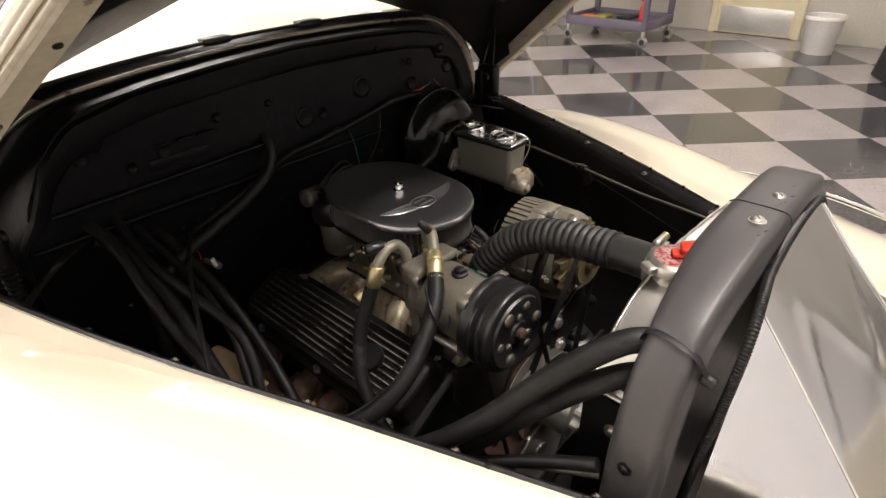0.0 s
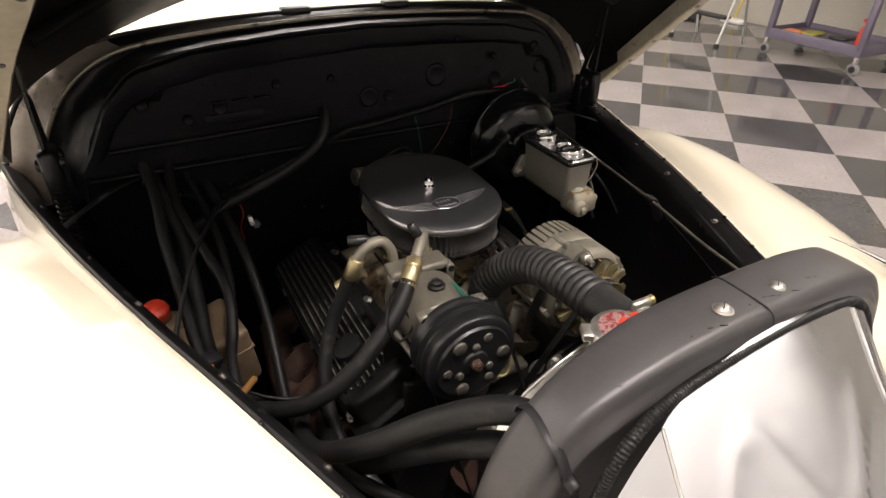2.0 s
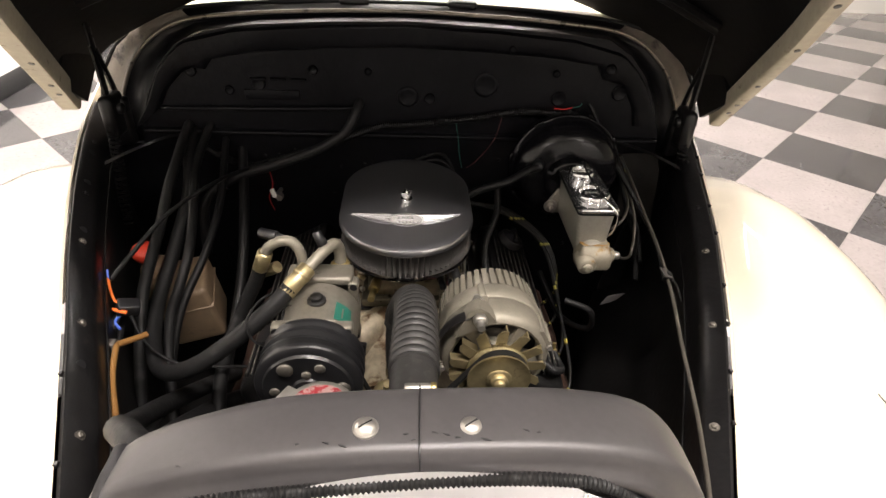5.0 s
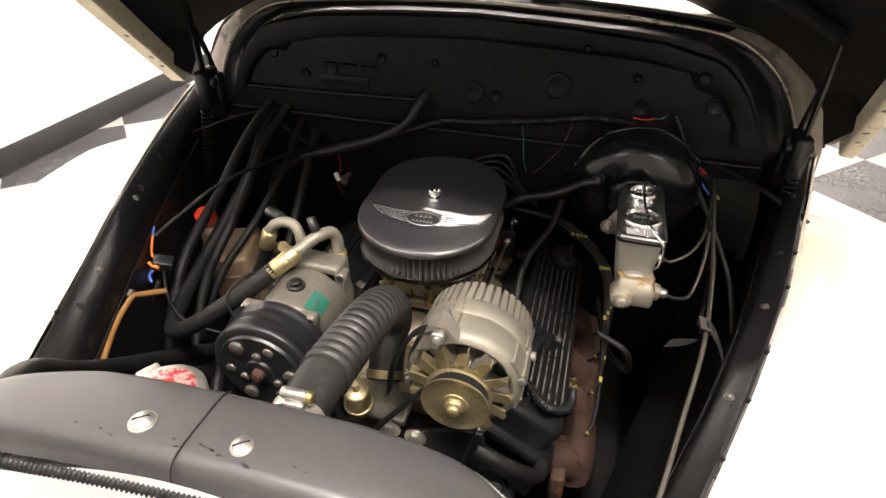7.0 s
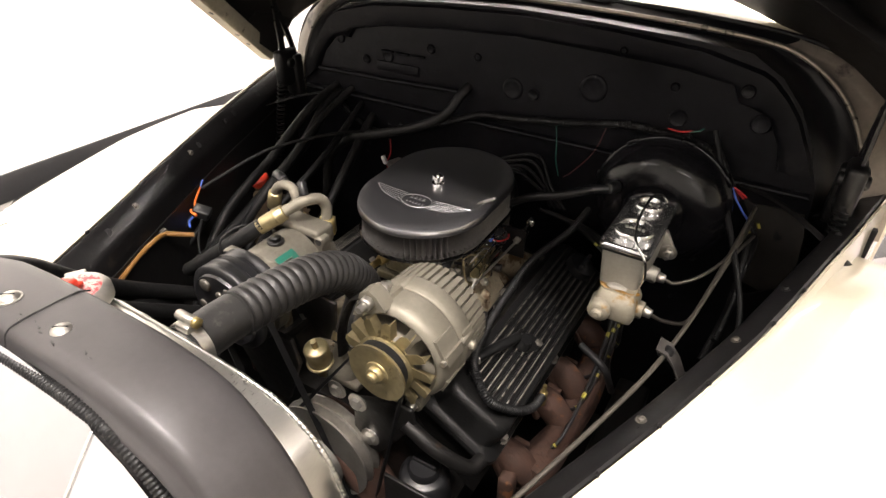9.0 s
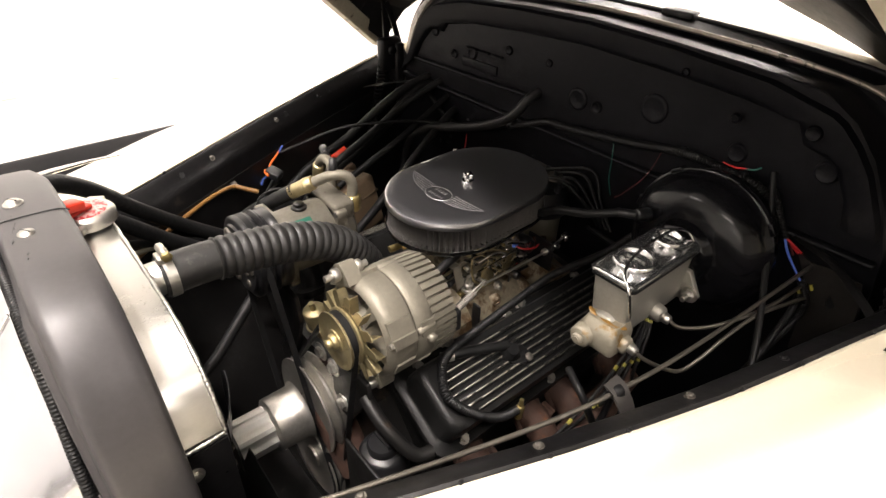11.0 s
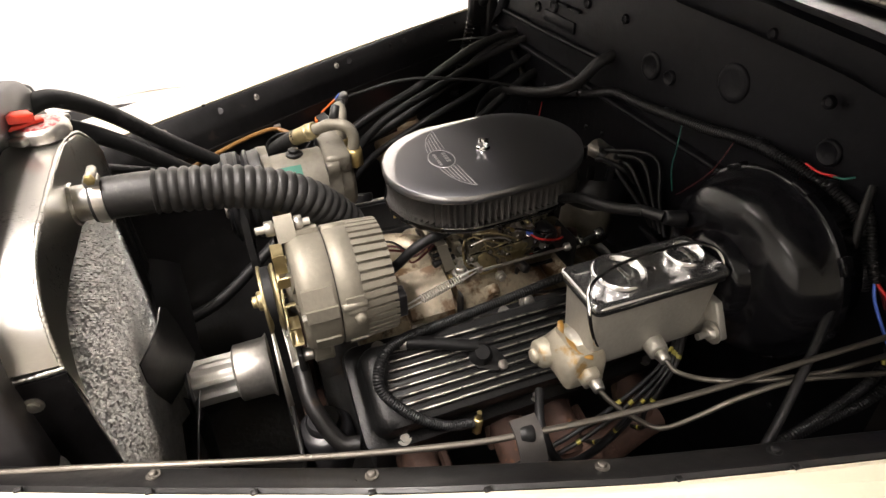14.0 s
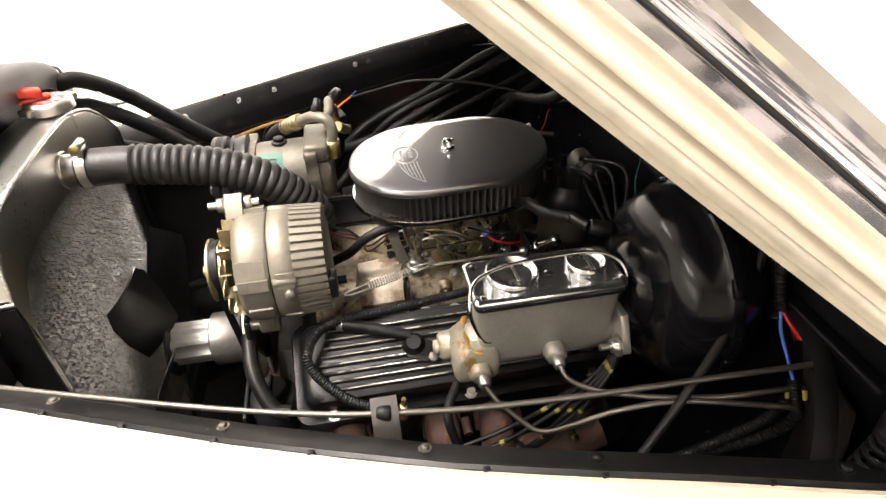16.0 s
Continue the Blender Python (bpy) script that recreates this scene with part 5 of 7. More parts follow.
# emblem: oval badge between two wings of fine lines
ENGRAVE = material("etched_emblem_lines", (0.52, 0.52, 0.53), 0.34, 1.0, 0.05, 20, 100, 0.05)
EZ = 0.9848
emblem = part("emblem_ring", tube([(0.027 * math.cos(2 * math.pi * k / 24), -0.066 + 0.0185 * math.sin(2 * math.pi * k / 24), EZ) for k in range(25)], 0.0008, 5, 2, None, 0.6), ENGRAVE, cleaner, "etched oval emblem with wings")
for k in range(4):
    part("bar", box(-0.013 + 0.0075 * k - 0.0022, -0.013 + 0.0075 * k + 0.0022, -0.0615, -0.0555, EZ - 0.0004, EZ + 0.0005), ENGRAVE, emblem)
for k in range(6):
    part("bar", box(-0.0145 + 0.006 * k - 0.0015, -0.0145 + 0.006 * k + 0.0015, -0.0745, -0.0705, EZ - 0.0004, EZ + 0.0005), ENGRAVE, emblem)
for s in (-1, 1):
    for k in range(6):
        y = -0.051 - 0.0052 * k
        x0 = 0.029 if k in (2, 3) else 0.026
        x1 = 0.090 - 0.0082 * k
        part("wing_line", tube([(s * x0, y - 0.001, EZ), (s * (x0 + x1) / 2, y + 0.0005, EZ), (s * x1, y + 0.003, EZ)], 0.0005, 5, 3, None, 0.6), ENGRAVE, emblem)
    part("wing_line", tube([(s * 0.090, -0.048, EZ), (s * 0.072, -0.064, EZ), (s * 0.049, -0.074, EZ)], 0.0005, 5, 3, None, 0.6), ENGRAVE, emblem)

# the cleaner leans a little to the front
for ob in cleaner.children_recursive:
    for v in ob.data.vertices:
        v.co.z += 0.042 * v.co.y

# ---- front accessories ----
ALONG = pose(0, 0, 0, -90, 0, 0)  # turns the z axis of a turned part to the rear


def belt(wheels, y, width, thick, name, label):
    """A drive belt round pulleys (x, z, r) in one plane."""
    pts = []
    for x, z, r in wheels:
        for k in range(48):
            a = 2 * math.pi * k / 48
            pts.append((x + r * math.cos(a), z + r * math.sin(a)))
    pts = sorted(set(pts))

    def half(seq):
        h = []
        for p in seq:
            while len(h) > 1 and (h[-1][0] - h[-2][0]) * (p[1] - h[-2][1]) - (h[-1][1] - h[-2][1]) * (p[0] - h[-2][0]) <= 0:
                h.pop()
            h.append(p)
        return h[:-1]

    hull = half(pts) + half(pts[::-1])
    cx, cz = sum(p[0] for p in hull) / len(hull), sum(p[1] for p in hull) / len(hull)
    rings = []
    for x, z in hull:
        d = Vector((x - cx, z - cz)).normalized() * thick
        rings.append([(x, y, z), (x + d.x, y, z + d.y), (x + d.x, y + width, z + d.y), (x, y + width, z)])
    bm = loft(rings + [rings[0]], True, False)
    return solo(name, bm, RUBBER, (cx, y, cz), label, "belt", "drive belts")


def pulley(parent, x, z, y, r, width, mat, name="pulley", hub=0.02):
    return part(name, lathe([(0, 0), (hub, 0), (hub, 0.004), (r * 0.72, 0.005), (r * 0.9, 0.002), (r, 0.0), (r, width * 0.14), (r * 0.86, width * 0.5), (r, width * 0.86), (r, width), (r * 0.8, width), (0, width)], Matrix.Translation((x, y, z)) @ ALONG, 36), mat, parent)


# water pump with fan drive
pump = thing("water_pump", (0.008, -0.33, 0.70), "iron water pump with bright pulley, spacer and black fan", "water pump")
PX, PZ = 0.008, 0.674
part("housing", join(rod((PX, -0.335, PZ), (PX, -0.30, PZ), 0.055, 0.07, 20, 0.006), tube([(PX - 0.09, -0.315, PZ - 0.10), (PX - 0.05, -0.322, PZ - 0.04), (PX, -0.32, PZ), (PX + 0.05, -0.322, PZ - 0.04), (PX + 0.09, -0.315, PZ - 0.10)], 0.036, 12, 5)), RUST, pump, "rusty pump housing")
pulley(pump, PX, PZ, -0.356, 0.088, 0.018, STEEL)
pulley(pump, PX, PZ, -0.338, 0.085, 0.018, STEEL)
part("hub", lathe([(0, 0), (0.038, 0), (0.0455, 0.004), (0.0465, 0.050), (0.052, 0.056), (0, 0.056)], Matrix.Translation((PX, -0.424, PZ)) @ ALONG, 30), STEEL, pump, "turned aluminium hub")
flute = []
for k in range(32):
    a = 2 * math.pi * k / 32
    r = 0.0365 if k % 4 < 2 else 0.031
    flute.append((r * math.cos(a), r * math.sin(a)))
part("spacer", prism(flute, 0.0, 0.066, Matrix.Translation((PX, -0.486, PZ)) @ ALONG, 0.0004, 1), SPACER, pump, "polished fluted fan spacer", 25)
for k in range(4):
    a = radians(45 + 90 * k)
    bolt(pump, (PX + 0.024 * math.cos(a), -0.4885, PZ + 0.024 * math.sin(a)), (0, -1, 0), 0.005, 0.005)
fan = part("fan", lathe([(0, 0), (0.055, 0), (0.055, 0.004), (0, 0.004)], Matrix.Translation((PX, -0.490, PZ)) @ ALONG, 24), PLASTIC, pump, "black radiator fan")
for k in range(5):
    m = Matrix.Translation((PX, -0.490, PZ)) @ pose(0, 0, 0, 0, 72 * k + 23, 0)
    rows = []
    for j in range(7):
        r = 0.040 + 0.165 * j / 6
        w = 0.034 + 0.014 * min(1, j / 3) - 0.012 * max(0, j - 5)
        rows.append([m @ Vector((-w + w * 2 * i / 4, -0.0105 * (i - 2) * (1 - 0.05 * j) - 0.0012 * (i - 2) ** 2, r)) for i in range(5)])
    part("blade", shell(rows, 0.002), PLASTIC, fan)
for k in range(5):
    a = radians(72 * k + 50)
    part("rivet", lathe([(0, 0.003), (0.004, 0.002), (0.005, 0), (0, 0)], Matrix.Translation((PX + 0.045 * math.cos(a), -0.4905, PZ + 0.045 * math.sin(a))) @ pose(0, 0, 0, 90, 0, 0), 8), STEEL, fan)

crank = thing("crank_pulley", (0, -0.36, 0.53), "dark double crank pulley low on the engine", "pulley")
pulley(crank, 0, 0.53, -0.358, 0.085, 0.018, STEEL)
pulley(crank, 0, 0.53, -0.340, 0.085, 0.018, IRON)
part("damper", rod((0, -0.322, 0.53), (0, -0.29, 0.53), 0.085, None, 32, 0.004), IRON, crank)

# ---- alternator ----
AX, AZ, AY = 0.126, 0.905, -0.305
alt = thing("alternator", (AX, AY + 0.05, AZ - 0.078), "dull aluminium alternator with gold fan and finned rear case", "alternator")
AM = Matrix.Translation((AX, AY, AZ)) @ ALONG
front = part("front_case", lathe([(0.062, 0.030), (0.062, -0.004), (0.066, -0.006), (0.072, -0.003), (0.0755, 0.004), (0.0765, 0.010), (0.0765, 0.0355), (0.0750, 0.038), (0.030, 0.038), (0.030, 0.030)], AM, 56), ALU, alt, "cast front case with open vents")
# dark disc stands in for the shade inside the open vents
part("vent_backing", lathe([(0.0, 0.024), (0.061, 0.024), (0.061, 0.031), (0, 0.031)], AM, 40), IRON, front, "flat dark disc for the shade inside the vents")
part("nose_boss", lathe([(0.0, -0.016), (0.022, -0.016), (0.026, -0.010), (0.030, 0.004), (0.032, 0.026)], AM, 28, False), ALU, front)
for k in range(5):
    m = Matrix.Translation((AX, AY, AZ)) @ pose(0, 0, 0, 0, 72 * k + 34, 0)
    part("spoke", loft([[m @ Vector(v) for v in ((-w, y0, r), (w, y0, r), (w, 0.022, r), (-w, 0.022, r))] for r, w, y0 in ((0.024, 0.009, -0.010), (0.045, 0.007, -0.006), (0.064, 0.010, -0.004))]), ALU, front)
part("stator", lathe([(0.0738, 0.0372), (0.0738, 0.0405), (0.05, 0.0405), (0.05, 0.0372)], AM, 48), IRON, alt, "dark stator edge between the cases")
rear = part("rear_case", lathe([(0.0750, 0.0395), (0.0765, 0.041), (0.0765, 0.068), (0.0742, 0.070), (0.0728, 0.072), (0.0695, 0.102), (0.056, 0.112), (0, 0.113)], AM, 56), ALU, alt, "cast rear case with slotted fins")
for k in range(42):
    a = 2 * math.pi * k / 42
    m = Matrix.Translation((AX, AY, AZ)) @ pose(0, 0, 0, 0, math.degrees(a), 0)
    part("cooling_fin", loft([[m @ Vector(v) for v in ((-0.0046, 0.068, 0.060), (0.0046, 0.068, 0.060), (0.0038, 0.0685, 0.0766), (-0.0038, 0.0685, 0.0766))], [m @ Vector(v) for v in ((-0.0042, 0.111, 0.055), (0.0042, 0.111, 0.055), (0.0035, 0.109, 0.0740), (-0.0035, 0.109, 0.0740))]]), ALU, rear)
for k in range(4):
    a = radians(15 + 90 * k)
    part("through_boss", loft([[(AX + (0.0745 + dr) * math.cos(a + da), y, AZ + (0.0745 + dr) * math.sin(a + da)) for dr, da in ((-0.004, -0.13), (0.007, -0.09), (0.007, 0.09), (-0.004, 0.13))] for y in (AY - 0.001, AY + 0.036)]), ALU, front)
    part("through_bolt", rod((AX + 0.0765 * math.cos(a), AY - 0.006, AZ + 0.0765 * math.sin(a)), (AX + 0.0765 * math.cos(a), AY, AZ + 0.0765 * math.sin(a)), 0.0042, None, 6), STEEL, alt)
    part("rear_boss", rod((AX + 0.0735 * math.cos(a), AY + 0.040, AZ + 0.0735 * math.sin(a)), (AX + 0.0730 * math.cos(a), AY + 0.072, AZ + 0.0730 * math.sin(a)), 0.0070, 0.006, 12, 0.002), ALU, rear)
part("side_boss", rod((AX + 0.068, AY + 0.060, AZ + 0.003), (AX + 0.085, AY + 0.060, AZ + 0.004), 0.0075, 0.0068, 12, 0.002), ALU, alt)
for deg, y0, y1, wd in ((62, -0.002, 0.034, 0.20), (112, 0.004, 0.034, 0.16), (74, 0.046, 0.068, 0.15), (128, 0.046, 0.068, 0.12)):
    a0 = radians(90 - deg)
    part("case_pad", loft([[(AX + r * math.cos(a0 + da), y, AZ + r * math.sin(a0 + da)) for r, da in ((0.074, -wd), (0.0788, -wd * 0.85), (0.0788, wd * 0.85), (0.074, wd))] for y in (AY + y0, AY + y1)]), ALU, front if y0 < 0.04 else rear)
# upper ear with its bolt, lower ear
part("ear", loft([[(AX - 0.060, y, AZ + 0.045), (AX - 0.006, y, AZ + 0.073), (AX - 0.018, y, AZ + 0.090), (AX - 0.030, y, AZ + 0.097), (AX - 0.044, y, AZ + 0.088)] for y in (AY - 0.012, AY + 0.010)]), ALU, alt)
part("ear_bolt", join(rod((0.097, -0.340, 0.987), (0.097, -0.275, 0.987), 0.0050, None, 10), rod((0.097, -0.329, 0.987), (0.097, -0.318, 0.987), 0.0095, None, 6, 0.001), rod((0.097, -0.294, 0.987), (0.097, -0.284, 0.987), 0.0095, None, 6, 0.001)), STEEL, alt)
part("lower_ear", join(rod((AX + 0.022, AY, AZ - 0.088), (AX + 0.022, AY + 0.027, AZ - 0.088), 0.014, None, 14, 0.002), box(AX + 0.008, AX + 0.036, AY + 0.002, AY + 0.024, AZ - 0.088, AZ - 0.060, 0.003)), ALU, alt)
part("lower_bolt", rod((AX + 0.022, AY - 0.014, AZ - 0.088), (AX + 0.022, AY + 0.002, AZ - 0.088), 0.009, None, 6, 0.001), STEEL, alt)
afan = part("fan", lathe([(0, 0), (0.042, 0), (0.042, 0.002), (0, 0.002)], Matrix.Translation((AX, AY - 0.022, AZ)) @ ALONG, 28), GOLD, alt, "gold-plated fan")
for k in range(13):
    m = Matrix.Translation((AX, AY - 0.022, AZ)) @ pose(0, 0, 0, 0, 360 / 13 * k, 0)
    b1 = prism([(-0.007, 0.038), (0.008, 0.038), (0.010, 0.066), (0.003, 0.067), (-0.004, 0.062)], 0, 0.0014, m @ pose(0, 0, 0, 90, 0, 0), 0.0)
    b2 = box(0.007, 0.0086, -0.0005, 0.013, 0.040, 0.066, 0.0, m)
    part("blade", join(b1, b2), GOLD, afan)
part("pulley", lathe([(0.0, 0.002), (0.022, 0.002), (0.028, 0.004), (0.040, 0.001), (0.043, 0.0), (0.043, 0.003), (0.034, 0.010), (0.043, 0.017), (0.043, 0.020), (0.02, 0.021)], Matrix.Translation((AX, AY - 0.045, AZ)) @ ALONG, 40), GOLD, alt, "gold-plated pulley")
part("shaft_nut", join(rod((AX, AY - 0.052, AZ), (AX, AY - 0.042, AZ), 0.0125, None, 6, 0.0015), rod((AX, AY - 0.045, AZ), (AX, AY - 0.042, AZ), 0.017, None, 20, 0.0005), rod((AX, AY - 0.058, AZ), (AX, AY - 0.050, AZ), 0.0075, None, 12, 0.001), rod((AX, AY - 0.0585, AZ), (AX, AY - 0.0578, AZ), 0.004, None, 6)), GOLD, alt)
part("plug_socket", box(AX + 0.050, AX + 0.072, AY + 0.104, AY + 0.120, AZ - 0.02, AZ + 0.015, 0.003), PLASTIC, alt)
part("output_stud", rod((AX + 0.02, AY + 0.112, AZ - 0.03), (AX + 0.02, AY + 0.130, AZ - 0.03), 0.006, None, 8), RUBBER, alt)

bracket = thing("alternator_bracket", (0.1, -0.32, 0.75), "black steel alternator bracket with bright bolts", "bracket")
part("arm", prism([(0.05, 0.70), (0.10, 0.70), (0.165, 0.80), (0.16, 0.83), (0.13, 0.83), (0.06, 0.80)], 0.318, 0.326, FRAME_XZ, 0.003), IRON, bracket)
part("tube_brace", tube([(0.15, -0.325, 0.80), (0.195, -0.322, 0.772), (0.235, -0.30, 0.735), (0.245, -0.275, 0.73)], 0.011, 10, 6), IRON, bracket)
for x, z in ((0.067, 0.794), (0.085, 0.73), (0.03, 0.80)):
    bolt(bracket, (x, -0.326, z), (0, -1, 0), 0.010, 0.009)
part("upper_strap", tube([(0.094, -0.31, 0.99), (0.06, -0.305, 0.965), (0.03, -0.30, 0.90), (0.02, -0.295, 0.84)], 0.010, 6, 6, None, 0.3), IRON, bracket)

# ---- compressor ----
CX, CZ = -0.122, 0.914
comp = thing("ac_compressor", (CX, -0.27, CZ - 0.06), "grey cast air conditioning compressor with black clutch pulley", "compressor")
part("body", lathe([(0, 0), (0.046, 0), (0.052, 0.006), (0.054, 0.03), (0.055, 0.09), (0.053, 0.112), (0.045, 0.120), (0, 0.122)], Matrix.Translation((CX, -0.314, CZ)) @ ALONG, 36), COMP, comp, "cast compressor body")


def ear_plate(y0, y1):
    out = []
    for k in range(48):
        a = 2 * math.pi * k / 48
        bump = max(0.0, math.cos(4 * (a - radians(45)))) ** 3
        out.append(((0.055 + 0.020 * bump) * math.cos(a), (0.055 + 0.020 * bump) * math.sin(a)))
    return prism(out, y0, y1, Matrix.Translation((CX, 0, CZ)) @ ALONG, 0.002, 1)


fp = part("front_plate", ear_plate(-0.317, -0.300), COMP, comp)
rp = part("rear_plate", ear_plate(-0.222, -0.202), COMP, comp)
for p, y in ((fp, -0.318), (rp, -0.223)):
    for k in range(4):
        a = radians(45 + 90 * k)
        part("ear_hole", rod((CX + 0.066 * math.cos(a), y, CZ + 0.066 * math.sin(a)), (CX + 0.066 * math.cos(a), y + 0.002, CZ + 0.066 * math.sin(a)), 0.0055, None, 14), PLASTIC, p)
part("rear_head", lathe([(0.052, 0), (0.050, 0.016), (0.042, 0.024), (0, 0.026)], Matrix.Translation((CX, -0.203, CZ)) @ ALONG, 30), COMP, comp)
part("port_block", box(CX - 0.05, CX + 0.045, -0.222, -0.182, CZ + 0.030, CZ + 0.062, 0.006), COMP, comp)
part("oil_plug", join(rod((CX, -0.262, CZ + 0.052), (CX, -0.262, CZ + 0.058), 0.013, None, 18, 0.001), rod((CX, -0.262, CZ + 0.058), (CX, -0.262, CZ + 0.064), 0.009, None, 6, 0.001)), IRON, comp)
# green label wrapped on the body
rows = []
for j in range(7):
    a = radians(62 - 28 * j / 6)
    rows.append([(CX + 0.0556 * math.cos(a), y, CZ + 0.0556 * math.sin(a)) for y in (-0.292, -0.275, -0.257)])
lab = part("label", shell(rows, 0.0004), GREEN, comp, "green maker's label")
for j in range(1):
    a = radians(50)
    part("bar", box(CX + 0.0560 * math.cos(a) - 0.001, CX + 0.0560 * math.cos(a) + 0.001, -0.285, -0.267, CZ + 0.0560 * math.sin(a) - 0.001, CZ + 0.0560 * math.sin(a) + 0.001), COMP, lab)
clutch = part("clutch_pulley", lathe([(0.030, 0.002), (0.0575, 0.0), (0.0670, 0.002), (0.0690, 0.004), (0.0690, 0.010), (0.061, 0.015), (0.0690, 0.020), (0.0690, 0.024), (0.061, 0.029), (0.0690, 0.034), (0.0690, 0.038), (0.0665, 0.040), (0.0665, 0.046), (0.068, 0.048), (0.068, 0.056), (0.05, 0.058), (0.03, 0.058)], Matrix.Translation((CX, -0.370, CZ)) @ ALONG, 44), PLASTIC, comp, "black two-groove clutch pulley")
part("clutch_plate", lathe([(0, -0.004), (0.018, -0.004), (0.020, -0.001), (0.056, -0.002), (0.058, 0.002), (0, 0.002)], Matrix.Translation((CX, -0.372, CZ)) @ ALONG, 36), PLASTIC, clutch)
part("hub_nut", join(rod((CX, -0.384, CZ), (CX, -0.375, CZ), 0.009, None, 6, 0.001), rod((CX, -0.386, CZ), (CX, -0.384, CZ), 0.005, None, 10)), RUST, clutch)
for k in range(3):
    a = radians(90 + 120 * k + 35)
    part("counterweight", rod((CX + 0.044 * math.cos(a), -0.378, CZ + 0.044 * math.sin(a)), (CX + 0.044 * math.cos(a), -0.372, CZ + 0.044 * math.sin(a)), 0.0100, None, 18, 0.0015), DULLSTEEL, clutch)
    a += radians(60)
    part("rivet", rod((CX + 0.042 * math.cos(a), -0.376, CZ + 0.042 * math.sin(a)), (CX + 0.042 * math.cos(a), -0.372, CZ + 0.042 * math.sin(a)), 0.0070, None, 14, 0.001), DULLSTEEL, clutch)
    a += radians(25)
    part("rivet", rod((CX + 0.027 * math.cos(a), -0.377, CZ + 0.027 * math.sin(a)), (CX + 0.027 * math.cos(a), -0.372, CZ + 0.027 * math.sin(a)), 0.006, None, 14, 0.001), DULLSTEEL, clutch)
for a in (30, 75, 150, 200, 255, 330):
    part("body_bolt", rod((CX + 0.05 * math.cos(radians(a)), -0.324, CZ + 0.05 * math.sin(radians(a))), (CX + 0.05 * math.cos(radians(a)), -0.315, CZ + 0.05 * math.sin(radians(a))), 0.005, None, 6), STEEL, comp)
cb = thing("compressor_bracket", (-0.12, -0.3, 0.80), "black bracket that carries the compressor", "bracket")
part("front_plate", prism([(-0.20, 0.86), (-0.17, 0.845), (-0.06, 0.845), (-0.05, 0.80), (-0.09, 0.70), (-0.14, 0.70), (-0.20, 0.80)], 0.312, 0.320, FRAME_XZ, 0.002), IRON, cb)
part("rear_plate", prism([(-0.19, 0.86), (-0.06, 0.845), (-0.07, 0.76), (-0.16, 0.74), (-0.19, 0.80)], 0.212, 0.220, FRAME_XZ, 0.002), IRON, cb)
part("long_bolt", rod((-0.168, -0.330, 0.868), (-0.168, -0.19, 0.868), 0.006, None, 10), STEEL, cb)

# belts
belt([(PX, PZ, 0.070), (AX, AZ, 0.036), (0, 0.53, 0.078)], -0.346, 0.010, 0.007, "drive_belt", "black rubber belt round the alternator pulley")
belt([(0, 0.53, 0.078), (CX, CZ, 0.062)], -0.360, 0.010, 0.007, "drive_belt", "black rubber belt round the compressor pulley")

# power steering reservoir
ps = thing("steering_reservoir", (0.171, -0.31, 0.66), "black steering pump reservoir with filler cap", "reservoir")
part("can", rod((0.171, -0.31, 0.60), (0.171, -0.312, 0.695), 0.042, 0.038, 24, 0.006), PLASTIC, ps)
part("cap", join(lathe([(0.024, 0), (0.025, 0.010), (0.022, 0.014), (0, 0.015)], Matrix.Translation((0.171, -0.312, 0.695)), 22), box(0.151, 0.191, -0.315, -0.309, 0.708, 0.716, 0.002)), PLASTIC, ps)
part("bracket", box(0.125, 0.215, -0.352, -0.346, 0.56, 0.70, 0.002), IRON, ps)

# ---- radiator ----
radiator = thing("radiator", (0, -0.54, 0.5), "bare aluminium radiator with welded top tank and finned core", "radiator")
TANKLINE = [(-0.210, 0.982), (-0.198, 0.999), (-0.165, 1.029), (-0.12, 1.056), (-0.05, 1.074), (0.02, 1.074), (0.11, 1.069), (0.15, 1.064), (0.178, 1.056), (0.204, 1.037), (0.222, 1.012), (0.234, 0.975)]
rows_top = [[(x, y, z - dz) for x, z in TANKLINE] for y, dz in ((-0.600, 0.006), (-0.595, 0.0), (-0.535, 0.0), (-0.532, 0.004))]
rows_back = [[(x * 0.97, -0.532, z - 0.062 - 0.02 * (1 - abs(x) / 0.24)) for x, z in TANKLINE]]
part("top_tank", shell(rows_top + rows_back, 0.002), TANK, radiator, "brushed aluminium top tank", 25)
part("weld_bead", tube([(x, -0.5335, z - 0.001) for x, z in TANKLINE], 0.0025, 8, 30, lambda d: 1 + 0.13 * math.sin(d * 2 * math.pi / 0.0051) + 0.12 * math.sin(d * 190)), TANK, radiator, "rippled weld bead")
for s, x0, lift in ((1, 0.230, 0.0), (-1, -0.211, 0.015)):
    part("weld_bead", tube([(x0, -0.60, 0.966 + lift), (x0 + s * 0.002, -0.565, 0.967 + lift), (x0, -0.533, 0.968 + lift)], 0.0034, 8, 14, lambda d: 1 + 0.16 * math.sin(d * 2 * math.pi / 0.007) + 0.15 * math.sin(d * 150)), TANK, radiator)
    part("side_bracket", prism([(-0.600, 0.962 + lift), (-0.533, 0.964 + lift), (-0.530, 0.55), (-0.56, 0.55), (-0.575, 0.85), (-0.602, 0.93)], 0, 0.003, Matrix(((0, 0, s, x0 + s * 0.002), (1, 0, 0, 0), (0, 1, 0, 0), (0, 0, 0, 1)))), BAY, radiator)
    bolt(radiator, (x0 + s * 0.005, -0.572, 0.935), (s, 0, 0), 0.006, 0.005)
core = part("core", box(-0.205, 0.212, -0.585, -0.556, 0.46, 1.0, 0.0), IRON, radiator, "finned radiator core")
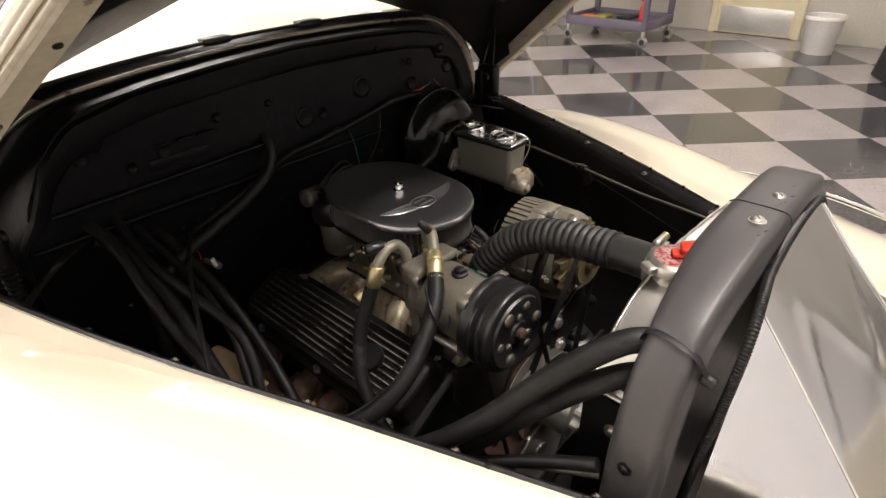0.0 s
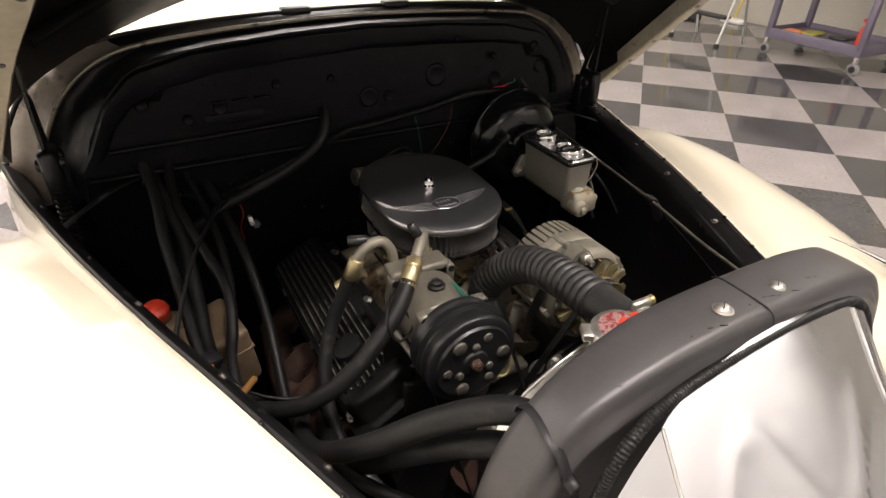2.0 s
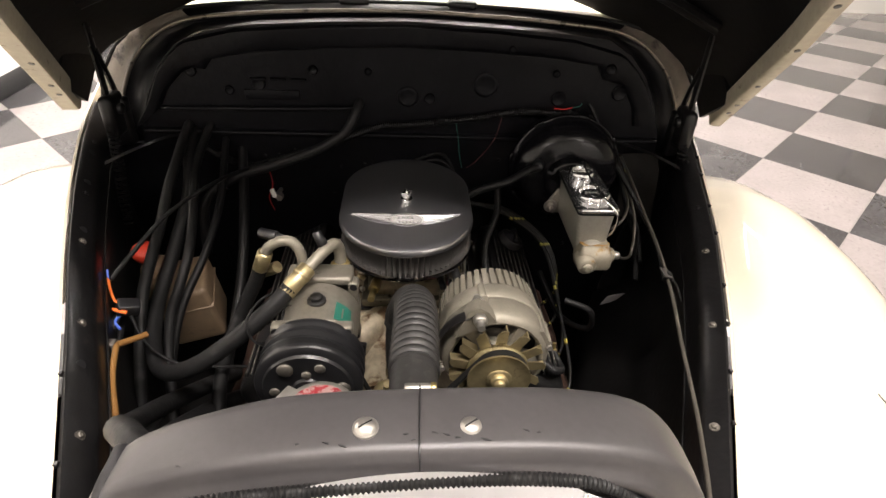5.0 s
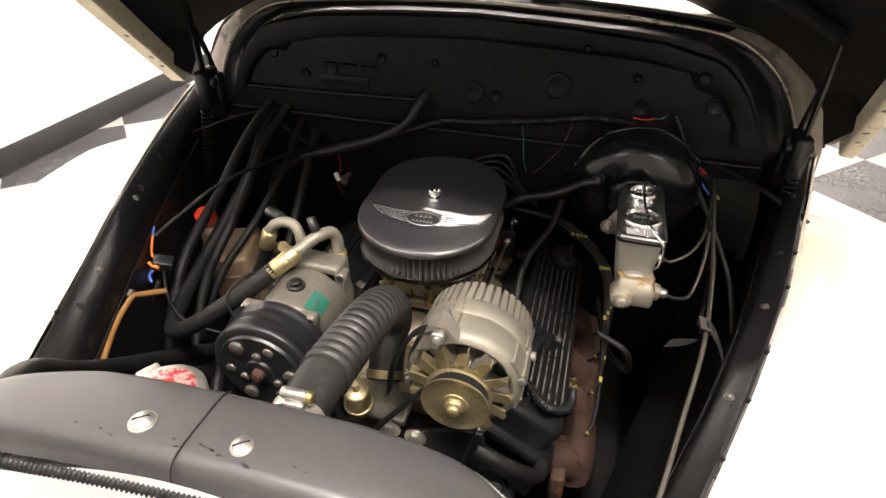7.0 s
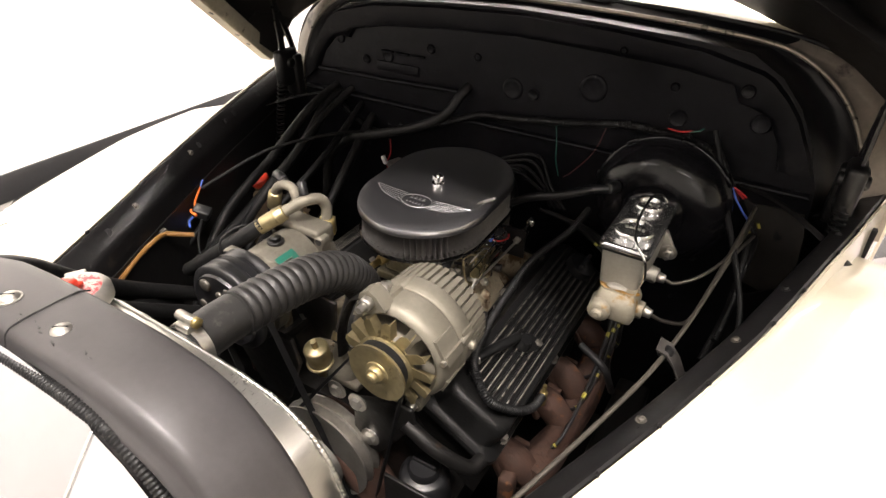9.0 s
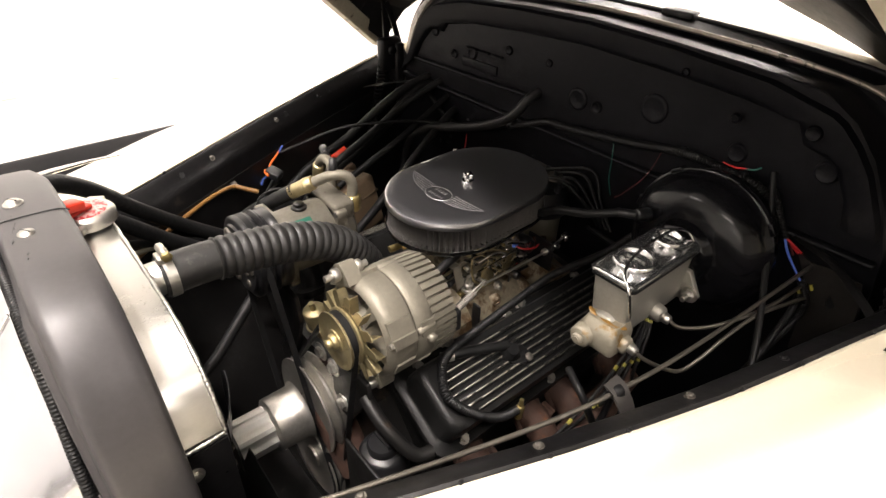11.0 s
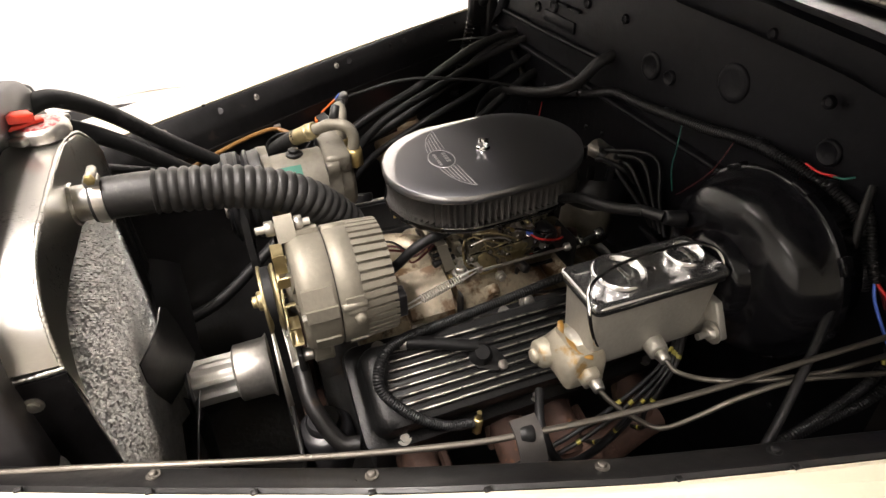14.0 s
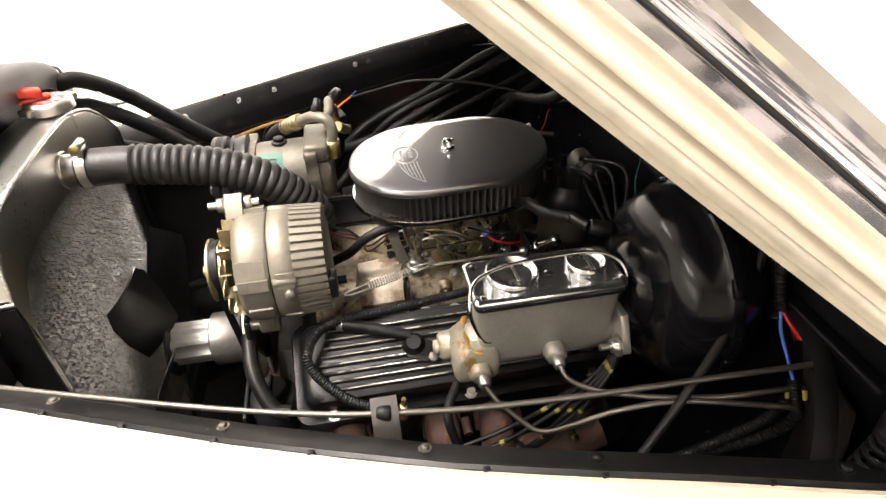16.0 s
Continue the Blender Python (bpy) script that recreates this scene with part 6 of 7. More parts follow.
# folded fins between the flat tubes, each fold a little bent
rng = random.Random(77)
verts, faces = [], []
for c in range(80):
    x0 = -0.203 + 0.00515 * c
    x1 = x0 + 0.0040
    z = 0.47
    while z < 0.985:
        a, b, e = rng.uniform(-0.0009, 0.0009), rng.uniform(-0.0009, 0.0009), rng.uniform(-0.0009, 0.0009)
        n = len(verts)
        f = rng.uniform(-0.0005, 0.0005)
        verts += [(x0, -0.5470 + e + f, z + a), (x1, -0.5470 - e + f, z + b), (x1, -0.556, z + 0.0042 + b), (x0, -0.556, z + 0.0042 + a)]
        faces.append((n, n + 1, n + 2, n + 3))
        z += 0.0042
fin_bm = bmesh.new()
fin_me = bpy.data.meshes.new("scrap")
fin_me.from_pydata(verts, [], faces)
fin_bm.from_mesh(fin_me)
bpy.data.meshes.remove(fin_me)
tagged(part("fin_pack", fin_bm, CORE, radiator, "silvery glittering folded cooling fins"), "silvery glittering folded cooling fins", kind="stuff")
for k in range(41):
    x = -0.2036 + 0.0103 * k
    part("core_tube", box(x - 0.0006, x + 0.0006, -0.556, -0.5500, 0.46, 0.985, 0.0, None, 1), TANK, core)
# driver's channel is bare aluminium, the passenger's black
for x in (-0.200, 0.222):
    part("side_channel", box(x - 0.008, x + 0.008, -0.590, -0.538, 0.46, 0.968, 0.002), TANK if x > 0 else BAY, radiator)
part("bottom_tank", box(-0.212, 0.235, -0.595, -0.532, 0.39, 0.46, 0.006), TANK, radiator)
part("outlet_neck", rod((0.010, -0.534, 1.020), (0.010, -0.475, 1.020), 0.0215, None, 22, 0.002), TANK, radiator)
part("outlet_weld", tube([(0.010 + 0.023 * math.cos(a), -0.531, 1.020 + 0.023 * math.sin(a)) for a in [2 * math.pi * k / 16 for k in range(17)]], 0.003, 6, 3), TANK, radiator)
neck = part("filler_neck", lathe([(0.0235, -0.012), (0.0235, 0.018), (0.029, 0.021), (0.029, 0.026), (0.022, 0.027)], Matrix.Translation((-0.072, -0.555, 1.057)), 26), STEEL, radiator)
# pressure cap with a red release lever
CAPM = Matrix.Translation((-0.072, -0.555, 1.086))
cap = part("radiator_cap", lathe([(0.030, -0.010), (0.0325, -0.008), (0.0325, 0.002), (0.030, 0.0055), (0.022, 0.0072), (0, 0.0076)], CAPM, 30), STEEL, radiator, "steel radiator cap with red lever")
part("print_disc", lathe([(0.025, 0.0), (0.018, 0.001), (0, 0.0012)], CAPM @ Matrix.Translation((0, 0, 0.0068)), 26), CAPRED, cap, "faded pink print disc")
for a in (60, 240):
    part("cap_ear", box(-0.010, 0.010, 0.028, 0.041, -0.006, 0.003, 0.002, CAPM @ pose(0, 0, 0, 0, 0, a)), STEEL, cap)
part("lever", join(box(-0.008, 0.008, -0.006, 0.034, 0.0085, 0.0135, 0.0015, CAPM @ pose(0, 0, 0, 0, 0, -150)), box(-0.0105, 0.0105, 0.006, 0.038, 0.010, 0.0215, 0.003, CAPM @ pose(0, 0, 0, 12, 0, -150))), RED, cap, "red plastic release lever")


def corrugated(d):
    if d < 0.068 or d > 0.36:
        return 0.93
    return 0.97 + 0.06 * math.copysign(abs(math.sin(math.pi * d / 0.0122)) ** 0.7, 1) * 2 - 0.06


hose = thing("radiator_hose", (0.010, -0.51, 1.020), "black corrugated upper radiator hose with steel clamps", "hose")
part("hose", tube([(0.010, -0.512, 1.020), (0.010, -0.445, 1.018), (0.013, -0.345, 1.004), (0.011, -0.276, 0.974), (0.002, -0.226, 0.922), (-0.004, -0.212, 0.885), (-0.004, -0.235, 0.850), (0.0, -0.262, 0.820)], 0.0278, 22, 70, corrugated), HOSE, hose, "ribbed black rubber", 60)
clampm = Matrix.Translation((0.010, -0.508, 1.020)) @ ALONG
part("clamp_band", lathe([(0.0268, 0), (0.0282, 0), (0.0282, 0.012), (0.0268, 0.012)], clampm, 30, False), STEEL, hose, "worm-drive clamp")
part("clamp_screw", join(box(0.004, 0.024, -0.512, -0.496, 1.044, 1.053, 0.002), rod((0.0, -0.502, 1.056), (0.026, -0.502, 1.056), 0.0056, None, 10, 0.001)), STEEL, hose)
part("clamp_head", rod((0.025, -0.502, 1.056), (0.031, -0.502, 1.056), 0.0066, None, 6, 0.001), BRASS, hose)
part("clamp_band", lathe([(0.027, 0), (0.0285, 0), (0.0285, 0.012), (0.027, 0.012)], aim((0.0, -0.260, 0.823), (-0.003, -0.243, 0.842)), 26, False), GOLD, hose)

# ---- brakes ----
booster = thing("brake_booster", (0.328, 0.27, 0.84), "glossy black round brake booster on the firewall", "brake booster")
GLOSS = material("glossy_black_enamel", (0.005, 0.005, 0.006), 0.17, 0, 0.3, 8, 120, 0.05, (0.02, 0.02, 0.02), 0.68, 24, 0.06, spec=0.26)
bm_ = Matrix.Translation((0.328, 0.155, 0.952)) @ ALONG
part("front_shell", lathe([(0, -0.022), (0.040, -0.022), (0.046, -0.018), (0.052, -0.006), (0.080, -0.002), (0.098, 0.010), (0.108, 0.028), (0.112, 0.044), (0.116, 0.046), (0.116, 0.056), (0.10, 0.060), (0, 0.060)], bm_, 48), GLOSS, booster)
part("rear_shell", lathe([(0.116, 0.056), (0.113, 0.060), (0.106, 0.085), (0.085, 0.105), (0.05, 0.112), (0, 0.114)], bm_, 44), GLOSS, booster)
for k in range(8):
    a = 2 * math.pi * k / 8 + 0.2
    part("crimp_tab", box(0.112, 0.119, -0.010, 0.010, 0.044, 0.058, 0.001, bm_ @ pose(0, 0, 0, 0, 0, math.degrees(a)), 1), GLOSS, booster)
part("check_valve", join(rod((0.262, 0.150, 0.985), (0.255, 0.125, 0.990), 0.011, 0.009, 14, 0.001), rod((0.255, 0.125, 0.990), (0.228, 0.112, 0.988), 0.007, None, 12)), PLASTIC, booster)

mc = thing("master_cylinder", (0.333, 0.04, 0.90), "bare cast brake master cylinder with chrome two-dome cover", "master cylinder")


def rrect(x0, x1, y0, y1, z, r=0.008, n=3):
    out = []
    for cx, cy, a0 in ((x1 - r, y1 - r, 0), (x0 + r, y1 - r, 90), (x0 + r, y0 + r, 180), (x1 - r, y0 + r, 270)):
        for k in range(n + 1):
            a = radians(a0 + 90 * k / n)
            out.append((cx + r * math.cos(a), cy + r * math.sin(a), z))
    return out


part("reservoir_body", loft([rrect(0.308, 0.358, -0.030, 0.112, 0.898), rrect(0.304, 0.361, -0.034, 0.116, 0.920), rrect(0.300, 0.364, -0.037, 0.120, 0.978), rrect(0.300, 0.364, -0.037, 0.120, 0.983)]), MCBODY, mc)
part("cover", loft([rrect(0.297, 0.367, -0.040, 0.123, 0.983), rrect(0.295, 0.369, -0.042, 0.125, 0.986), rrect(0.295, 0.369, -0.042, 0.125, 0.990), rrect(0.298, 0.366, -0.039, 0.122, 0.993), rrect(0.302, 0.362, -0.035, 0.118, 0.9925), rrect(0.306, 0.358, -0.031, 0.114, 0.991)]), SATIN, mc, "chrome cover with two domes")
part("gasket", loft([rrect(0.2965, 0.3675, -0.0405, 0.1235, 0.9795), rrect(0.2965, 0.3675, -0.0405, 0.1235, 0.9832)]), RUBBER, mc)
for y, r, h in ((0.006, 0.030, 0.012), (0.088, 0.023, 0.013)):
    d = part("dome", lathe([(r, 0), (r * 0.99, h * 0.5), (r * 0.95, h * 0.9), (r * 0.89, h), (r * 0.83, h * 0.9), (r * 0.77, h * 0.5), (r * 0.70, h * 0.42), (r * 0.4, h * 0.62), (0, h * 0.68)], Matrix.Translation((0.332, y, 0.9905)), 30), SATIN, mc)
    for k in range(5):
        part("bar", box(-0.0022, 0.0022, -0.0015, 0.0015, 0, 0.0006, 0, Matrix.Translation((0.332 - 0.012 + 0.006 * k, y + 0.004, 0.9905 + h * 0.68))), STEEL, d)
for x, y in ((0.306, -0.031), (0.358, -0.031), (0.306, 0.114), (0.358, 0.114), (0.332, 0.048)):
    part("dimple", lathe([(0, 0.002), (0.003, 0.001), (0.005, 0), (0, 0)], Matrix.Translation((x, y, 0.9915)), 10), CHROME, mc)
part("bail_wire", tube([(0.352, -0.012, 0.925), (0.364, -0.030, 0.935), (0.367, -0.043, 0.965), (0.362, -0.046, 0.988), (0.345, -0.036, 1.004), (0.335, 0.0, 1.011), (0.332, 0.05, 1.013), (0.334, 0.095, 1.013), (0.342, 0.122, 1.003), (0.352, 0.129, 0.985), (0.352, 0.124, 0.955)], 0.0022, 8, 8), CHROME, mc)
AMBER = material("amber_brake_fluid_stain", (0.26, 0.135, 0.022), 0.35, 0, 0.35, 30, 120, 0.2, (0.33, 0.29, 0.22), 0.58, 60)
STAINED = material("rust_stained_casting", (0.33, 0.30, 0.235), 0.45, 0.4, 0.2, 22, 150, 0.3, (0.24, 0.15, 0.05), 0.60, 30)
part("bore", rod((0.333, -0.045, 0.902), (0.333, 0.130, 0.902), 0.025, None, 24, 0.004), MCBODY, mc)
part("nose", join(rod((0.320, -0.074, 0.893), (0.320, -0.040, 0.895), 0.0165, 0.019, 20, 0.003), rod((0.320, -0.080, 0.893), (0.320, -0.072, 0.893), 0.0085, None, 16, 0.002), rod((0.320, -0.0806, 0.893), (0.320, -0.0796, 0.893), 0.0048, None, 12)), STAINED, mc, "rust-stained front nose")
part("front_port", rod((0.356, -0.036, 0.896), (0.377, -0.036, 0.894), 0.0150, 0.0135, 6, 0.002), STAINED, mc)
part("front_port_block", loft([rrect(0.310, 0.366, -0.060, -0.016, 0.878, 0.006), rrect(0.308, 0.368, -0.063, -0.012, 0.884, 0.008), rrect(0.308, 0.368, -0.063, -0.012, 0.908, 0.008), rrect(0.312, 0.362, -0.052, -0.014, 0.922, 0.008)]), STAINED, mc)
part("stain_run", tube([(0.309, -0.0405, 0.925), (0.322, -0.0455, 0.9215), (0.340, -0.0455, 0.9215), (0.358, -0.0440, 0.9215), (0.364, -0.032, 0.918)], 0.0032, 8, 5, lambda d: 0.8 + 0.4 * math.sin(d * 230), 0.5), AMBER, mc, "amber stain along the casting joint")
part("rear_port", rod((0.345, 0.052, 0.905), (0.374, 0.050, 0.902), 0.0145, 0.013, 6, 0.002), MCBODY, mc)
for p, q in (((0.377, -0.034, 0.894), (0.389, -0.035, 0.892)), ((0.374, 0.050, 0.902), (0.386, 0.050, 0.901))):
    part("flare_nut", rod(p, q, 0.0085, 0.007, 6, 0.001), STEEL, mc)
part("mount_flange", prism([(-0.052, -0.012), (-0.04, -0.026), (0.04, -0.026), (0.052, -0.012), (0.03, 0.026), (-0.03, 0.026)], 0.0, 0.010, Matrix.Translation((0.333, 0.124, 0.915)) @ pose(0, 0, 0, 90, 0, 0) @ pose(0, 0, -0.010), 0.002), MCBODY, mc)
for dx in (-0.042, 0.040):
    bolt(mc, (0.333 + dx, 0.122, 0.907), (0, -1, 0), 0.0085, 0.010)
    part("stud", rod((0.333 + dx, 0.113, 0.907), (0.333 + dx, 0.100, 0.907), 0.004), STEEL, mc)

LINE = material("dull_steel_line", (0.15, 0.135, 0.115), 0.42, 0.75, 0.2, 20, 120, 0.1)


def line(name, pts, r, mat, label, category, group="", res=8, seg=8):
    return solo(name, tube(pts, r, seg, res), mat, pts[0], label, category, group)


line("brake_line", [(0.386, -0.035, 0.892), (0.402, -0.022, 0.878), (0.425, 0.004, 0.862), (0.436, 0.020, 0.862), (0.446, 0.045, 0.880), (0.455, 0.085, 0.903), (0.464, 0.143, 0.914), (0.478, 0.215, 0.908), (0.49, 0.275, 0.90)], 0.0029, LINE, "bent steel brake line from the master cylinder", "brake line", "brake lines")
line("brake_line", [(0.384, 0.050, 0.901), (0.400, 0.056, 0.895), (0.428, 0.075, 0.905), (0.452, 0.125, 0.911), (0.466, 0.188, 0.912), (0.474, 0.24, 0.918), (0.478, 0.277, 0.92)], 0.0029, LINE, "bent steel brake line from the master cylinder", "brake line", "brake lines")
line("hood_cable", [(0.298, -0.61, 0.935), (0.325, -0.53, 0.938), (0.356, -0.43, 0.934), (0.390, -0.305, 0.926), (0.416, -0.207, 0.925), (0.430, -0.14, 0.927), (0.444, -0.052, 0.930), (0.456, 0.062, 0.936), (0.466, 0.17, 0.944), (0.475, 0.278, 0.95)], 0.0031, LINE, "dull steel cable running along the inner fender", "cable")
clip = thing("cable_bracket", (0.455, -0.145, 0.90), "bent sheet steel bracket holding the steel cable", "bracket")
CLIPM = material("dusty_grey_steel", (0.065, 0.06, 0.056), 0.5, 0.5, 0.2, 20, 100, 0.15)
part("plate", shell([[(0.418, y, 0.938), (0.432, y, 0.934), (0.445, y, 0.918), (0.462, y, 0.885), (0.468, y, 0.868)] for y in (-0.158, -0.132)], 0.0025), CLIPM, clip)
part("grommet", rod((0.427, -0.153, 0.9265), (0.431, -0.138, 0.9275), 0.009, None, 14, 0.002), RUBBER, clip)

# ---- hoses and wiring on the driver's side ----
line("vacuum_hose", [(0.232, 0.113, 0.988), (0.19, 0.09, 0.975), (0.13, 0.085, 0.955), (0.07, 0.08, 0.915), (0.02, 0.085, 0.875)], 0.0075, RUBBER, "black vacuum hose from the booster to the carburettor", "hose")
line("speedometer_cable", [(0.515, 0.01, 0.80), (0.508, 0.045, 0.84), (0.4961, 0.0885, 0.8744), (0.464, 0.150, 0.925), (0.428, 0.207, 0.978), (0.394, 0.2477, 1.045), (0.38, 0.266, 1.07)], 0.0048, RUBBER_GREY, "dusty black cable sheath from the firewall", "cable")
loom = thing("wire_loom", (-0.46, 0.266, 0.975), "black corrugated wire loom across the firewall", "wire loom")
part("conduit", ribbed([(-0.46, 0.266, 0.975), (-0.36, 0.27, 0.915), (-0.284, 0.268, 0.926), (-0.154, 0.266, 0.972), (-0.06, 0.262, 1.010), (0.0, 0.262, 1.016), (0.132, 0.262, 1.033), (0.236, 0.262, 1.051), (0.338, 0.262, 1.047), (0.380, 0.262, 1.036), (0.405, 0.264, 1.008), (0.418, 0.268, 0.96)], 0.0072, 0.0040, 0.10, 8), RUBBER, loom)
for x, z in ((-0.154, 0.972), (0.07, 1.025), (0.236, 1.051), (0.338, 1.047)):
    part("tape_band", rod((x - 0.007, 0.2655, z - 0.002), (x + 0.007, 0.2655, z + 0.002), 0.0084, None, 12, 0.001), PLASTIC, loom)
line("heater_hose", [(-0.10, 0.285, 1.058), (-0.105, 0.255, 1.045), (-0.13, 0.235, 1.005), (-0.196, 0.225, 0.967), (-0.274, 0.215, 0.940), (-0.36, 0.205, 0.912), (-0.42, 0.19, 0.86), (-0.43, 0.17, 0.75)], 0.0105, RUBBER_GREY, "black rubber heater hose from the firewall", "hose", "heater hoses")
line("thin_wire", [(0.10, 0.268, 1.028), (0.108, 0.262, 0.99), (0.112, 0.258, 0.955), (0.12, 0.262, 0.92)], 0.0010, TEAL, "thin teal wire hanging on the firewall", "wire")
line("thin_wire", [(0.20, 0.268, 1.045), (0.185, 0.258, 0.99), (0.15, 0.255, 0.94), (0.13, 0.262, 0.92)], 0.0009, DARKRED, "thin red wire hanging on the firewall", "wire")
line("thin_wire", [(0.305, 0.262, 1.060), (0.325, 0.258, 1.060), (0.345, 0.26, 1.064)], 0.0015, REDWIRE, "thin red wire on the firewall", "wire")
line("thin_wire", [(0.34, 0.26, 1.062), (0.355, 0.255, 1.068), (0.362, 0.262, 1.072)], 0.0012, TEAL, "thin teal wire on the firewall", "wire")
for k, pts in enumerate(([(0.432, 0.258, 0.984), (0.440, 0.262, 0.975), (0.452, 0.268, 0.962)], [(0.432, 0.257, 0.984), (0.443, 0.258, 0.978), (0.456, 0.266, 0.966)], [(0.433, 0.259, 0.983), (0.440, 0.266, 0.968), (0.446, 0.270, 0.955)])):
    line("thin_wire", pts, 0.0019, REDWIRE if k < 2 else DARKRED, "red wire leaving the split conduit", "wire", "red wires")
line("thin_wire", [(0.430, 0.256, 0.984), (0.440, 0.255, 0.966), (0.456, 0.258, 0.944), (0.4715, 0.260, 0.9257)], 0.0019, BLUE, "blue wire between two conduits", "wire")
for pts in ([(0.4785, 0.2545, 0.908), (0.474, 0.256, 0.914)], [(0.490, 0.262, 0.918), (0.486, 0.262, 0.926)]):
    line("thin_wire", [pts[0], tuple((a + b) / 2 for a, b in zip(*pts)), pts[1]], 0.0024, YELLOW, "yellow wire end at the conduit", "wire", "yellow wire ends")
solo("wire_conduit", ribbed([(0.385, 0.264, 1.050), (0.400, 0.262, 1.030), (0.4087, 0.259, 1.018), (0.420, 0.257, 1.000), (0.4317, 0.2566, 0.983)], 0.0054, 0.0036, 0.10, 8), RUBBER, (0.41, 0.26, 1.018), "black split conduit with wires", "conduit")
solo("wire_conduit", ribbed([(0.4715, 0.260, 0.927), (0.482, 0.261, 0.910), (0.490, 0.260, 0.893), (0.490, 0.235, 0.868), (0.485, 0.18, 0.85), (0.483, 0.11, 0.83), (0.47, 0.04, 0.78)], 0.0056, 0.0036, 0.10, 8), RUBBER, (0.49, 0.26, 0.895), "black split conduit low beside the fender", "conduit")
solo("wire_conduit", ribbed([(0.4785, 0.2545, 0.906), (0.482, 0.235, 0.885), (0.484, 0.19, 0.865), (0.487, 0.13, 0.85), (0.48, 0.06, 0.81)], 0.0052, 0.0036, 0.10, 8), RUBBER, (0.48, 0.25, 0.906), "second black split conduit beside the fender", "conduit")
# dusty plate under the hinge, with an oblong hole
HINGEPLATE = material("dusty_brown_black_plate", (0.016, 0.0142, 0.013), 0.55, 0, 0.4, 8, 80, 0.25, (0.018, 0.016, 0.015), 0.56, 14, spec=0.3)
corner = part("hinge_plate", shell([[(0.448, 0.276, 0.965), (0.470, 0.2745, 0.955), (0.500, 0.266, 0.962), (0.545, 0.250, 0.968)], [(0.470, 0.274, 0.930), (0.484, 0.271, 0.925), (0.515, 0.262, 0.930), (0.556, 0.246, 0.935)], [(0.488, 0.272, 0.885), (0.497, 0.268, 0.885), (0.525, 0.258, 0.885), (0.562, 0.243, 0.885)], [(0.494, 0.271, 0.80), (0.503, 0.267, 0.80), (0.530, 0.256, 0.80), (0.566, 0.241, 0.80)]], 0.003), HINGEPLATE, car, "dusty brown-black plate below the hood hinge")
part("oblong_hole", lathe([(0, 0.0006), (0.010, 0.0006), (0.011, 0), (0, 0)], aim((0.520, 0.2575, 0.925), (0.46, 0.10, 0.93)) @ Matrix.Diagonal((1.0, 1.9, 1.0, 1.0)) , 18), PLASTIC, corner)
line("battery_cable", [(0.30, 0.15, 0.72), (0.33, 0.05, 0.68), (0.36, -0.04, 0.72), (0.345, -0.07, 0.79), (0.30, -0.05, 0.80)], 0.006, RUBBER, "black cable between engine and fender", "cable")
solo("wire_conduit", ribbed([(0.273, -0.128, 0.737), (0.272, -0.165, 0.748), (0.262, -0.205, 0.775), (0.235, -0.238, 0.810), (0.205, -0.225, 0.832), (0.183, -0.192, 0.832), (0.165, -0.12, 0.823), (0.155, -0.02, 0.826), (0.158, 0.07, 0.842), (0.19, 0.16, 0.865), (0.20, 0.235, 0.88)], 0.0068, 0.0036, 0.10), RUBBER, (0.273, -0.128, 0.737), "black ribbed wire conduit over the valve cover", "conduit")
pcv = thing("breather_hose", (0.214, -0.11, 0.80), "short black breather hose on the valve cover", "hose")
part("hose", tube([(0.178, -0.205, 0.824), (0.192, -0.165, 0.824), (0.205, -0.125, 0.818), (0.212, -0.098, 0.812)], 0.0085, 12, 7), RUBBER_GREY, pcv)
part("clamp", rod((0.181, -0.195, 0.8245), (0.184, -0.187, 0.8245), 0.0095, None, 16), STEEL, pcv)
tag = thing("sender", (0.273, -0.128, 0.73), "small brass sender at the valve cover edge", "sender")
part("body", rod((0.272, -0.122, 0.715), (0.273, -0.120, 0.742), 0.007, None, 6, 0.001), BRASS, tag)
part("tip", rod((0.273, -0.120, 0.742), (0.273, -0.119, 0.755), 0.0035, None, 8), BRASS, tag)
line("coil_wire", [(0.024, 0.254, 0.897), (0.055, 0.245, 0.905), (0.06, 0.215, 0.935), (0.03, 0.20, 0.94), (0.0, 0.206, 0.925)], 0.0042, RUBBER, "black coil wire to the distributor cap", "wire")
for k in range(4):
    a = radians(20 + 38 * k)
    line("spark_plug_wire", [(0.04 * math.cos(a), 0.206 + 0.04 * math.sin(a), 0.925), (0.07, 0.20 + 0.02 * k, 0.935 + 0.006 * k), (0.11, 0.215 + 0.012 * k, 0.90), (0.12 + 0.01 * k, 0.24, 0.86)], 0.0033, RUBBER, "black spark plug wire behind the air cleaner", "spark plug wire", "spark plug wires")
# pale sheet added where bright floor shows through an opening
solo("bright_opening_patch", shell([[(0.452, 0.110, 0.682), (0.480, 0.130, 0.672), (0.508, 0.145, 0.664)], [(0.442, 0.115, 0.654), (0.470, 0.135, 0.644), (0.492, 0.150, 0.640)]], 0.001), WHITE, (0.49, 0.13, 0.65), "pale sheet standing in for a bright opening low beside the firewall", "scrap")
hm = thing("wheel_house_hinge", (0.50, 0.20, 0.7), "dark wheel house bracket behind the brake lines", "bracket")
part("plate", shell([[(0.47, 0.22, 0.62), (0.485, 0.225, 0.72), (0.50, 0.23, 0.80)], [(0.53, 0.24, 0.62), (0.54, 0.245, 0.72), (0.55, 0.25, 0.82)]], 0.004), BAY, hm)

